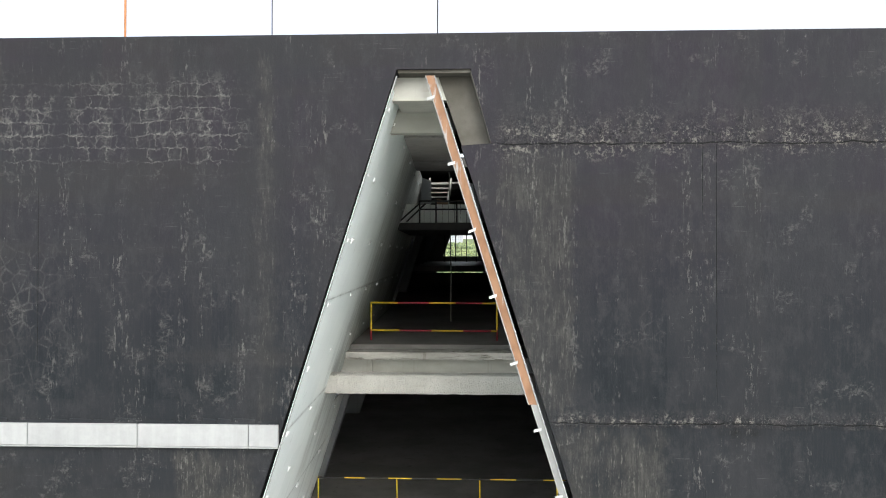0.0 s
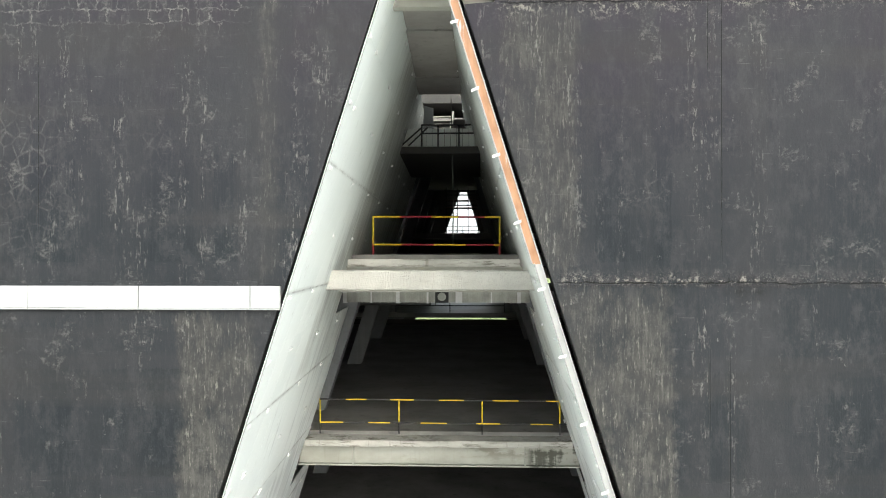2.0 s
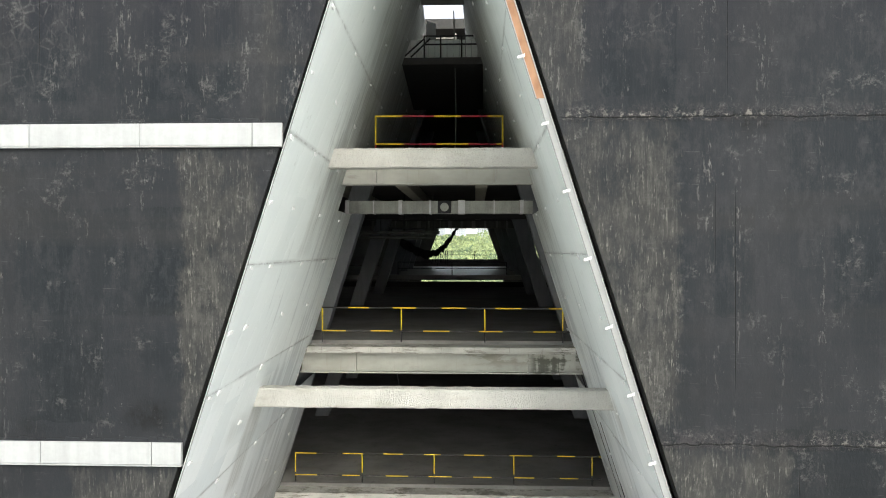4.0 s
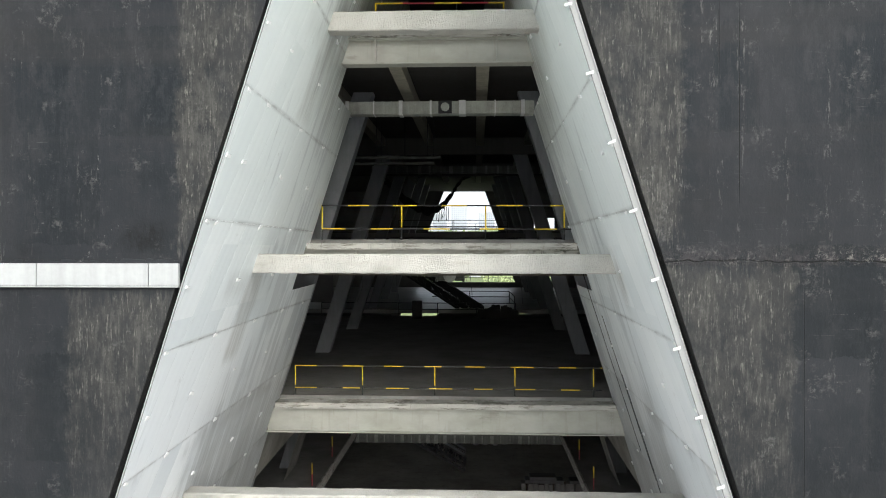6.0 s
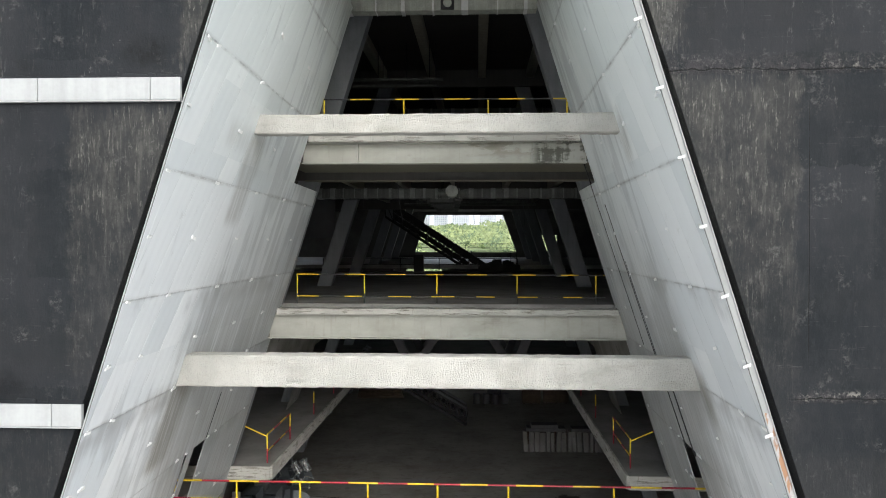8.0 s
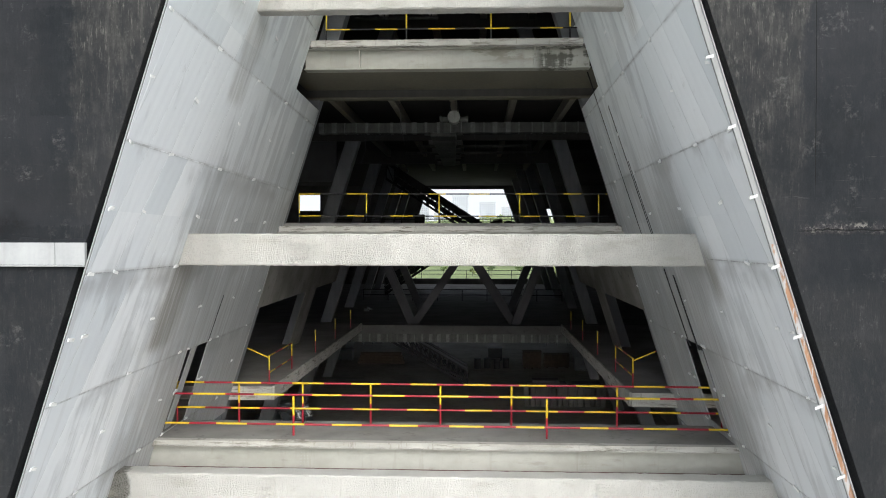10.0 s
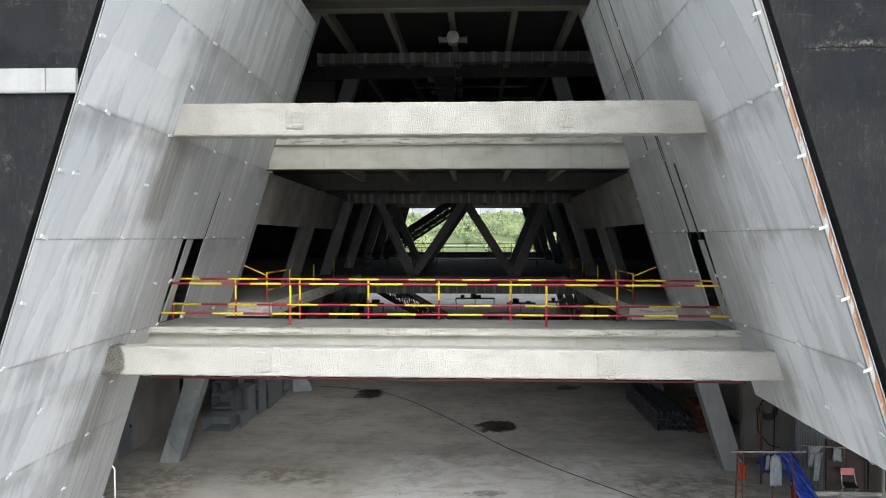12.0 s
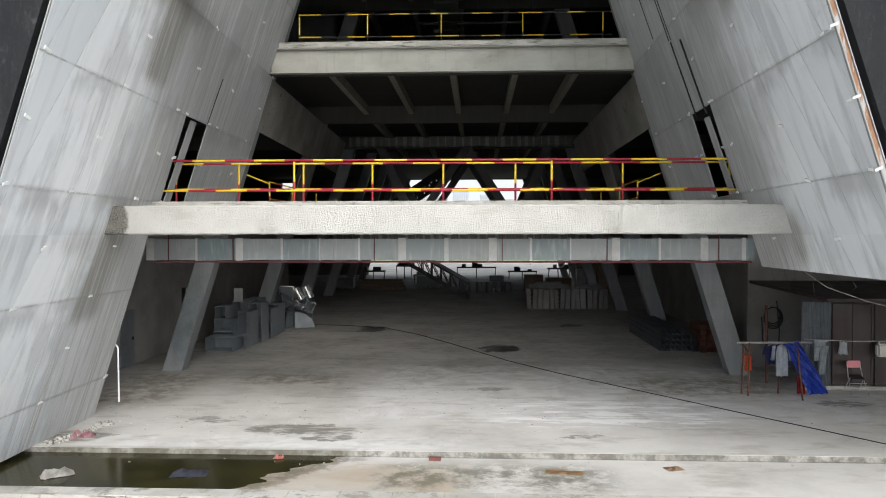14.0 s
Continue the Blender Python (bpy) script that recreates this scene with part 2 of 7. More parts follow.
    for level, x0, width in ((27.88, 0.45, 0.85), (17.10, 3.0, 0.34), (22.86, 1.5, 0.28), (11.45, 5.4, 0.20)):
        d = n.math("SUBTRACT", zw, level)
        here = n.ramp(x, x0 - 0.2, x0 + 0.2)
        rough = n.math("MULTIPLY", n.math("MULTIPLY", n.ramp(d, 0.0, width, 1.0, 0.0), n.ramp(d, -0.10, 0.0)), here)
        joint_list.append(rough)
        near = n.math("MULTIPLY", n.ramp(n.math("ABSOLUTE", n.math("SUBTRACT", d, 0.06)), 0.0, width * 0.6, 1.0, 0.0), here)
        spall_list.append(near)
        crack_list.append(n.math("MULTIPLY", n.ramp(n.math("ABSOLUTE", d), 0.004, 0.022, 1.0, 0.0), here))
    for xc, z0, z1 in ((4.36, 23.4, 27.85), (4.12, 26.6, 27.85), (4.5, 18.2, 21.5), (4.15, 20.3, 21.6), (5.6, 12.2, 16.5), (-8.0, 24.0, 27.0)):
        d = n.math("ABSOLUTE", n.math("SUBTRACT", n.math("ADD", x, n.math("MULTIPLY", wob, 0.12)), xc))
        crack_list.append(n.math("MULTIPLY", n.ramp(d, 0.003, 0.011, 1.0, 0.0), n.patch(x, z, xc - 1, xc + 1, z0, z1)))
    joints = n.total(joint_list)
    col = n.mix(n.math("MULTIPLY", joints, n.ramp(mottle, 0.42, 0.58, 0.0, 0.6)), col, (0.030, 0.027, 0.028))
    col = n.mix(n.math("MULTIPLY", joints, n.ramp(bits, 0.40, 0.47, 0.75, 0.0)), col, (0.006, 0.006, 0.007))
    pale = n.math("MULTIPLY", n.math("MAXIMUM", n.total(spall_list), n.math("MULTIPLY", joints, 0.7)), n.ramp(n.noise(n.scaled(1.5, 1.5, 2.6, (7, 7, 2)), 1.0, 4.0, 0.6), 0.42, 0.60, 0.06, 1.0))
    col = n.mix(n.math("MULTIPLY", pale, n.ramp(bits, 0.52, 0.57, 0.0, 0.72)), col, (0.19, 0.183, 0.160))
    wrinkle = n.math("ABSOLUTE", n.math("SUBTRACT", n.noise(n.scaled(3.4, 3.4, 5.0, (4, 1, 6)), 1.0, 6.0, 0.66, 0.6), 0.5))
    folds = n.math("MULTIPLY", n.math("MAXIMUM", joints, n.math("MULTIPLY", n.total(spall_list), 0.6)), n.ramp(wrinkle, 0.004, 0.022, 1.0, 0.0))
    col = n.mix(n.math("MULTIPLY", folds, n.ramp(dabs, 0.42, 0.58, 0.2, 0.8)), col, n.mix(n.ramp(grit, 0.44, 0.56), (0.006, 0.006, 0.007), (0.105, 0.10, 0.095)))
    cracks = n.total(crack_list)
    col = n.mix(n.math("MULTIPLY", cracks, n.ramp(mottle, 0.38, 0.50, 0.15, 0.95)), col, (0.004, 0.004, 0.004))
    relief = n.math("ADD", n.math("MULTIPLY", grit, 0.4), n.math("MULTIPLY", blot, 0.6))
    relief = n.math("SUBTRACT", n.math("ADD", relief, n.math("MULTIPLY", joints, n.math("MULTIPLY", bits, 2.0))), cracks)
    n.bump(relief, 0.5, 0.03)
    return n.done(col, n.ramp(base, 0.3, 0.7, 0.75, 0.92))


SLANT = 0.385           # how far the seams and clips step towards the back, per metre of height
SHEET = 1.06            # width of a lining sheet
SEAM = (10.51, 13.98)   # where a seam of the west and the east lining would meet the ground
EAST_LIFT = 0.19        # the east lining's rows stand this much higher


def make_lining():
    n = Nodes("galvanised_lining_sheet", 0.55)
    ax = n.axes()
    east = n.math("GREATER_THAN", ax[0], -1.0)
    zj = n.math("SUBTRACT", ax[2], n.math("MULTIPLY", east, EAST_LIFT))
    rnd = n.chance()
    lean = (0.07, 0, 0)
    stripes = n.noise(n.scaled(0.6, 2.6, 0.10, turn=lean), 1.0, 3.0, 0.5)
    thin = n.noise(n.scaled(1.0, 9.0, 0.16, turn=lean), 1.0, 5.0, 0.65)
    hair = n.noise(n.scaled(1.0, 34.0, 0.30, turn=lean), 1.0, 3.0, 0.6)
    cloud = n.noise(n.scaled(0.45, 0.45, 0.45), 1.0, 5.0)
    fine = n.noise(n.scaled(1, 1, 1), 22.0, 4.0)
    spot = n.noise(n.scaled(1, 1, 1, (2, 4, 8)), 3.2, 7.0, 0.70)
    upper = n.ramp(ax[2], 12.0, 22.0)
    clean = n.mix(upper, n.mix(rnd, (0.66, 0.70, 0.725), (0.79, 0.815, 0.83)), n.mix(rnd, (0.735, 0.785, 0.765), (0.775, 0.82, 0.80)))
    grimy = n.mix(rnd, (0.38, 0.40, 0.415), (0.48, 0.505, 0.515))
    # dull panels: more low down; deep in they carry the light's fall-off
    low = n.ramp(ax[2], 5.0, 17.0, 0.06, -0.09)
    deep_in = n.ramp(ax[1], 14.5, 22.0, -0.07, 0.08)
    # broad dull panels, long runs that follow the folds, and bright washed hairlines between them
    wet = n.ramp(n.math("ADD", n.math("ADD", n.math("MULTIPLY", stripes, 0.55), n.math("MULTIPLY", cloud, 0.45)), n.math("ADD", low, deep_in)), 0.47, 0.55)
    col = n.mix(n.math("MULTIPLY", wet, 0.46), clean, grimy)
    runny = n.math("MULTIPLY", n.math("MULTIPLY", n.ramp(stripes, 0.44, 0.58), n.ramp(ax[2], 3.0, 15.0, 1.0, 0.10)), n.ramp(n.math("ADD", ax[1], n.math("MULTIPLY", n.math("SUBTRACT", ax[2], 4.0), -0.35)), 13.0, 16.0, 0.60, 1.0))
    col = n.mix(n.math("MULTIPLY", n.ramp(thin, 0.50, 0.58), n.math("MULTIPLY", runny, 0.36)), col, (0.27, 0.275, 0.27))
    col = n.mix(n.math("MULTIPLY", n.ramp(hair, 0.56, 0.64), n.math("MULTIPLY", runny, 0.45)), col, (0.76, 0.77, 0.77))
    # east sheets darkened low down for the weaker light on that side
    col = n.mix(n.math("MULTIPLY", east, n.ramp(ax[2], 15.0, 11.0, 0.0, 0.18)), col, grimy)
    # white salt lines and dark runs side by side on the deeper sheets near the ground
    salt = n.math("MULTIPLY", n.ramp(ax[2], 8.0, 4.5), n.ramp(n.math("ADD", ax[1], n.math("MULTIPLY", ax[2], -0.38)), 14.6, 16.2))
    col = n.mix(n.math("MULTIPLY", salt, n.ramp(thin, 0.52, 0.56, 0.0, 0.38)), col, (0.33, 0.32, 0.30))
    col = n.mix(n.math("MULTIPLY", salt, n.ramp(n.math("ADD", n.math("MULTIPLY", hair, 0.6), n.math("MULTIPLY", thin, 0.4)), 0.54, 0.58, 0.0, 0.75)), col, (0.82, 0.82, 0.81))
    # dull fringe hanging below each lap
    fringes = []
    ragged = n.math("MULTIPLY", n.math("SUBTRACT", thin, 0.5), 0.9)
    for level in (3.48, 5.85, 8.22, 10.65, 13.05):
        d = n.math("SUBTRACT", level, zj)
        fringes.append(n.math("MULTIPLY", n.ramp(d, -0.01, 0.03), n.ramp(n.math("ADD", d, ragged), 0.15, 0.65, 1.0, 0.0)))
    col = n.mix(n.math("MULTIPLY", n.total(fringes), n.ramp(cloud, 0.44, 0.60, 0.0, 0.50)), col, (0.30, 0.31, 0.315))
    # dirt that has run from the beam ends
    slid = n.math("ADD", ax[1], n.math("MULTIPLY", n.math("SUBTRACT", cloud, 0.5), 1.0))
    stains = []
    west = n.ramp(ax[0], -1.9, -2.1)
    for level, deep in ((22.5, 0.3), (16.7, 0.5), (10.7, 1.0), (5.0, 1.0)):
        along = n.math("SUBTRACT", slid, n.math("MULTIPLY", n.math("SUBTRACT", ax[2], level), 0.15))
        run = n.patch(along, ax[2], 17.9, 19.2, level - 2.1, level + 0.05, soft=0.20)
        smudge = n.math("MULTIPLY", n.patch(slid, ax[2], 16.2, 18.6, level - 0.45, level + 0.05, soft=0.2), 0.45)
        drip = n.patch(slid, ax[2], 17.45, 18.2, level - 0.7, level + 0.45, soft=0.3)
        here = n.math("ADD", n.math("MULTIPLY", west, n.math("MAXIMUM", run, smudge)), n.math("MULTIPLY", n.math("SUBTRACT", 1.0, west), drip))
        stains.append(n.math("MULTIPLY", here, deep))
    col = n.mix(n.math("MULTIPLY", n.total(stains), n.ramp(thin, 0.35, 0.6, 0.40, 0.80)), col, (0.16, 0.145, 0.11))
    # soot at the laps and seams
    dist = n.total([n.ramp(n.math("ABSOLUTE", n.math("SUBTRACT", zj, level)), 0.0, 0.12, 1.0, 0.0) for level in (1.10, 3.48, 5.85, 8.22, 10.65, 13.05, 15.45, 17.85, 20.25, 22.65, 25.05)])
    col = n.mix(n.math("MULTIPLY", n.ramp(dist, 0.2, 1.0), n.ramp(cloud, 0.38, 0.6, 0.02, 0.30)), col, (0.27, 0.275, 0.27))
    col = n.mix(n.math("MULTIPLY", n.ramp(dist, 0.86, 0.99), n.ramp(spot, 0.40, 0.60, 0.05, 0.50)), col, (0.24, 0.24, 0.23))
    along = n.math("SUBTRACT", n.math("SUBTRACT", ax[1], n.math("MULTIPLY", ax[2], SLANT)), n.math("ADD", SEAM[0], n.math("MULTIPLY", east, SEAM[1] - SEAM[0])))
    step = n.math("FRACT", n.math("DIVIDE", n.math("ADD", along, 53.0), SHEET))
    off = n.math("MINIMUM", step, n.math("SUBTRACT", 1.0, step))
    col = n.mix(n.math("MULTIPLY", n.ramp(off, 0.005, 0.022, 1.0, 0.0), n.math("MULTIPLY", n.ramp(ax[2], 21.0, 9.0, 0.35, 1.0), n.ramp(spot, 0.38, 0.62, 0.04, 0.40))), col, (0.22, 0.225, 0.22))
    # dust and painted shade on the deeper sheets, first low, then high
    dust_and_shade = n.math("MULTIPLY", n.ramp(n.math("ADD", ax[1], n.math("MULTIPLY", n.math("SUBTRACT", cloud, 0.5), 3.0)), 16.4, 19.2), n.ramp(ax[2], 16.5, 10.0))
    col = n.mix(n.math("MULTIPLY", dust_and_shade, n.ramp(thin, 0.35, 0.60, 0.36, 0.64)), col, (0.28, 0.28, 0.265))
    high_shade = n.math("MULTIPLY", n.ramp(n.math("ADD", ax[1], n.math("MULTIPLY", n.math("SUBTRACT", cloud, 0.5), 3.0)), 16.8, 21.5), n.ramp(ax[2], 19.0, 22.5))
    col = n.mix(n.math("MULTIPLY", high_shade, n.ramp(thin, 0.35, 0.60, 0.35, 0.70)), col, (0.25, 0.245, 0.205))
    blots = n.math("MULTIPLY", n.ramp(spot, 0.58, 0.72), n.ramp(cloud, 0.45, 0.62, 0.0, 0.30))
    col = n.mix(blots, col, (0.34, 0.335, 0.31))
    n.bump(fine, 0.08, 0.008)
    return n.done(col, n.ramp(cloud, 0.3, 0.7, 0.45, 0.65))


def make_fireproofing():
    n = Nodes("sprayed_fireproofing", 0.95)
    lumps = n.noise(n.scaled(1, 1, 1), 26.0, 4.0, 0.65)
    ribs = n.noise(n.scaled(38, 30, 10), 1.0, 5.0, 0.68)
    cloud = n.noise(n.scaled(1, 1, 1), 1.2, 5.0)
    h = n.math("ADD", n.math("MULTIPLY", lumps, 0.6), n.math("MULTIPLY", ribs, 0.5))
    col = n.mix(n.ramp(cloud, 0.3, 0.7), (0.435, 0.430, 0.392), (0.545, 0.538, 0.495))
    col = n.mix(n.ramp(h, 0.44, 0.56, 0.24, 0.0), col, (0.26, 0.255, 0.225))
    ax = n.axes()
    # the lowest beam is whiter
    col = n.mix(n.ramp(ax[2], 6.4, 6.0, 0.0, 0.30), col, (0.66, 0.655, 0.615))
    end = n.math("MULTIPLY", n.ramp(n.math("ADD", ax[0], n.math("MULTIPLY", n.math("SUBTRACT", cloud, 0.5), 0.9)), -8.56, -8.68), n.ramp(ax[2], 6.0, 5.8))
    col = n.mix(n.math("MULTIPLY", end, n.ramp(lumps, 0.30, 0.55, 1.0, 0.70)), col, (0.034, 0.031, 0.018))
    damp = n.noise(n.scaled(0.9, 0.9, 3.0, (4, 4, 4)), 1.0, 5.0)
    col = n.mix(n.ramp(damp, 0.56, 0.72, 0, 0.35), col, (0.33, 0.31, 0.25))
    n.bump(h, 1.0, 0.085)
    return n.done(col)


def make_steel_paint():
    n = Nodes("pale_primed_steel", 0.6)
    cloud = n.noise(n.scaled(0.6, 1, 1), 1.4, 6.0, 0.6)
    runs = n.noise(n.scaled(5, 5, 0.5), 1.4, 5.0)
    fine = n.noise(n.scaled(1, 1, 1), 22.0, 4.0)
    col = n.mix(n.ramp(cloud, 0.3, 0.7), (0.315, 0.315, 0.27), (0.405, 0.405, 0.36))
    col = n.mix(n.ramp(runs, 0.56, 0.74, 0, 0.22), col, (0.18, 0.16, 0.115))
    rot = n.noise(n.scaled(0.8, 0.8, 2.6, (3, 6, 2)), 1.0, 6.0, 0.68)
    col = n.mix(n.ramp(rot, 0.58, 0.74, 0, 0.35), col, (0.12, 0.105, 0.07))
    # mould on the third floor's girder where water has run over it
    ax = n.axes()
    mould = n.math("MULTIPLY", n.patch(ax[0], ax[2], 1.75, 4.0, 16.4, 17.6, soft=0.12), n.ramp(n.math("ADD", rot, n.math("MULTIPLY", n.math("SUBTRACT", runs, 0.5), 0.6)), 0.40, 0.56))
    col = n.mix(n.math("MULTIPLY", mould, 0.85), col, (0.035, 0.036, 0.020))
    rim = n.math("MULTIPLY", n.patch(ax[0], ax[2], -0.6, 1.7, 16.9, 17.35, soft=0.10), n.ramp(rot, 0.46, 0.56))
    col = n.mix(n.math("MULTIPLY", rim, 0.6), col, (0.14, 0.125, 0.085))
    n.bump(fine, 0.15, 0.01)
    return n.done(col)


def make_concrete(name, lo, hi, dirt=0.5):
    n = Nodes(name, 0.9)
    cloud = n.noise(n.scaled(1, 1, 1), 0.5, 6.0, 0.6)
    spots = n.noise(n.scaled(1, 1, 1), 3.0, 6.0, 0.65)
    fine = n.noise(n.scaled(1, 1, 1), 28.0, 4.0)
    col = n.mix(n.ramp(cloud, 0.32, 0.68), lo, hi)
    col = n.mix(n.ramp(spots, 0.56, 0.74, 0, dirt), col, tuple(c * 0.4 for c in lo))
    n.bump(n.math("ADD", spots, n.math("MULTIPLY", fine, 0.4)), 0.25, 0.02)
    return n.done(col)


BLACK = make_black_wall()
LINING = make_lining()
# darker copy of the lining, carrying the shade deep inside
SHADED_SHEET = make_concrete("shaded_inner_sheet", (0.17, 0.163, 0.145), (0.27, 0.262, 0.24), 0.8)
SPRAY = make_fireproofing()
STEEL = make_steel_paint()
def make_slab_edge():
    n = Nodes("pale_slab_edge_concrete", 0.9)
    cloud = n.noise(n.scaled(1, 1, 1), 0.6, 6.0, 0.6)
    seep = n.noise(n.scaled(1.3, 1.3, 11.0), 1.0, 7.0, 0.7)
    drips = n.noise(n.scaled(7, 7, 1.2), 1.0, 6.0, 0.7)
    fine = n.noise(n.scaled(1, 1, 1), 24.0, 5.0, 0.7)
    col = n.mix(n.ramp(cloud, 0.32, 0.68), (0.36, 0.355, 0.32), (0.50, 0.49, 0.45))
    col = n.mix(n.math("MULTIPLY", n.ramp(seep, 0.50, 0.62), n.ramp(cloud, 0.36, 0.58, 0.15, 0.85)), col, (0.11, 0.10, 0.075))
    col = n.mix(n.math("MULTIPLY", n.ramp(drips, 0.56, 0.70), 0.55), col, (0.15, 0.135, 0.10))
    col = n.mix(n.ramp(fine, 0.60, 0.72, 0.0, 0.45), col, (0.58, 0.57, 0.53))
    n.bump(n.math("ADD", seep, n.math("MULTIPLY", fine, 0.5)), 0.6, 0.03)
    return n.done(col)


EDGE = make_slab_edge()
FLOOR = make_concrete("dusty_floor_concrete", (0.17, 0.165, 0.155), (0.25, 0.245, 0.23))


def make_ground():
    n = Nodes("stained_ground_concrete", 0.85)
    ax = n.axes()
    x, y = ax[0], ax[1]
    cloud = n.noise(n.scaled(1, 1, 1), 0.30, 7.0, 0.62)
    spots = n.noise(n.scaled(1, 1, 1), 1.9, 8.0, 0.70)
    trowel = n.noise(n.scaled(0.8, 0.8, 0.8, (5, 2, 0)), 1.0, 9.0, 0.70, 1.2)
    fine = n.noise(n.scaled(1, 1, 1), 22.0, 6.0, 0.70)
    flecks = n.noise(n.scaled(1, 1, 1), 9.0, 4.0, 0.7)
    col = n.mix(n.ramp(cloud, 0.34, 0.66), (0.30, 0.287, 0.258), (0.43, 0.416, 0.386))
    col = n.mix(n.ramp(trowel, 0.50, 0.60, 0, 0.30), col, (0.48, 0.466, 0.438))
    col = n.mix(n.ramp(spots, 0.52, 0.68, 0, 0.50), col, (0.17, 0.16, 0.135))
    col = n.mix(n.ramp(fine, 0.58, 0.74, 0, 0.22), col, (0.42, 0.415, 0.39))
    col = n.mix(n.ramp(flecks, 0.66, 0.72, 0, 0.3), col, (0.13, 0.12, 0.10))
    wob = n.math("MULTIPLY", n.math("SUBTRACT", spots, 0.5), 2.4)
    xw, yw = n.math("ADD", x, wob), n.math("ADD", y, n.math("MULTIPLY", wob, 0.7))
    # daylight falloff painted over the front; some cement wash, brown silt, old wet marks
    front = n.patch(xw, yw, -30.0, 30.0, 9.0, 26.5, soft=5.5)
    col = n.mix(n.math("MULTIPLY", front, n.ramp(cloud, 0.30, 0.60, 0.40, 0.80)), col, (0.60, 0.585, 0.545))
    # the last, widest patch is painted brightness for the east floor
    wash_and_light = n.total([n.patch(xw, yw, *r, soft=0.6) for r in ((0.6, 5.4, 20.4, 22.6), (-9.5, -1.0, 17.6, 18.6), (-4.0, 12.0, 20.5, 28.6))])
    col = n.mix(n.math("MULTIPLY", wash_and_light, n.ramp(trowel, 0.42, 0.58, 0.25, 0.75)), col, (0.66, 0.66, 0.645))
    lime = n.noise(n.scaled(0.5, 2.4, 1.0, (2, 7, 0)), 1.0, 6.0, 0.66)
    col = n.mix(n.math("MULTIPLY", n.patch(xw, yw, 0.2, 6.4, 20.0, 23.0, soft=0.7), n.ramp(lime, 0.47, 0.56, 0.0, 0.8)), col, (0.80, 0.80, 0.79))
    silt = n.total([n.patch(xw, yw, *r, soft=0.7) for r in ((-8.2, -4.6, 25.2, 27.2), (-12.0, -9.4, 22.0, 27.0), (5.0, 9.5, 24.0, 27.0))])
    col = n.mix(n.math("MULTIPLY", silt, n.ramp(spots, 0.40, 0.60, 0.15, 0.75)), col, (0.19, 0.165, 0.115))
    wet = []
    for cx, cy, rx, ry in ((0.74, 33.2, 0.95, 1.1), (-5.75, 39.7, 0.75, 1.3), (-4.7, 19.4, 1.7, 0.55), (-3.9, 18.6, 0.6, 0.35), (-7.4, 20.3, 0.8, 0.35), (-10.2, 18.5, 0.9, 0.6), (10.4, 22.9, 0.9, 0.4), (4.9, 41.8, 0.7, 0.7), (0.2, 24.6, 0.7, 0.25), (2.3, 19.0, 0.5, 0.15)):
        u = n.math("DIVIDE", n.math("SUBTRACT", xw, cx), rx)
        v = n.math("DIVIDE", n.math("SUBTRACT", yw, cy), ry)
        d = n.math("SQRT", n.math("ADD", n.math("MULTIPLY", u, u), n.math("MULTIPLY", v, v)))
        wet.append(n.ramp(d, 0.75, 1.05, 1.0, 0.0))
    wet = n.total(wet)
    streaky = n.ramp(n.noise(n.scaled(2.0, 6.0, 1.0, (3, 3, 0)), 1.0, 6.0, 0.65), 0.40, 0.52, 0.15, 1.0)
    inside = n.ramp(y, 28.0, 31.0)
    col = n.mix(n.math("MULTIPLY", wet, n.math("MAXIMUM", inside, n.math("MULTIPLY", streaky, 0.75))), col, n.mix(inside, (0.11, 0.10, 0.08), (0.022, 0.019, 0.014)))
    # thin brown dust drifts
    dust = n.noise(n.scaled(0.55, 1.4, 1.0, (9, 4, 0)), 1.0, 8.0, 0.68)
    col = n.mix(n.ramp(dust, 0.50, 0.66, 0.0, 0.38), col, (0.25, 0.215, 0.165))
    # grimy step face and the forecourt's mud and moss
    runs = n.noise(n.scaled(2.2, 2.2, 2.2), 1.0, 8.0, 0.72)
    col = n.mix(n.math("MULTIPLY", n.ramp(runs, 0.36, 0.60, 0.45, 0.95), n.math("MULTIPLY", n.math("MULTIPLY", n.ramp(y, 17.66, 17.62), n.ramp(y, 17.50, 17.56)), n.ramp(ax[2], -0.012, -0.002, 1.0, 0.0))), col, (0.10, 0.095, 0.08))
    mud = n.math("MULTIPLY", n.patch(xw, yw, -6.0, -0.6, 13.0, 16.9, soft=0.6), n.ramp(cloud, 0.35, 0.6, 0.4, 0.9))
    col = n.mix(mud, col, (0.36, 0.30, 0.22))
    rim = n.patch(n.math("SUBTRACT", xw, n.math("MULTIPLY", n.math("SUBTRACT", y, 15.0), 0.72)), y, -12.0, -4.75, 14.0, 17.6, soft=0.25)
    col = n.mix(n.math("MULTIPLY", rim, n.ramp(spots, 0.36, 0.56, 0.45, 0.85)), col, (0.10, 0.085, 0.05))
    moss = n.math("MULTIPLY", n.patch(xw, yw, -2.2, 2.6, 15.6, 17.1, soft=0.5), n.ramp(spots, 0.36, 0.58))
    col = n.mix(n.math("MULTIPLY", moss, 0.8), col, (0.10, 0.098, 0.065))
    # unseen forecourt ahead made paler to bounce light onto the linings
    col = n.mix(n.ramp(y, 12.5, 9.0), col, n.mix(n.ramp(cloud, 0.32, 0.68), (0.40, 0.395, 0.38), (0.52, 0.515, 0.50)))
    n.bump(n.math("ADD", spots, n.math("MULTIPLY", fine, 0.3)), 0.15, 0.02)
    return n.done(col, n.math("SUBTRACT", n.ramp(spots, 0.3, 0.7, 0.75, 0.92), n.math("MULTIPLY", wet, 0.35)))


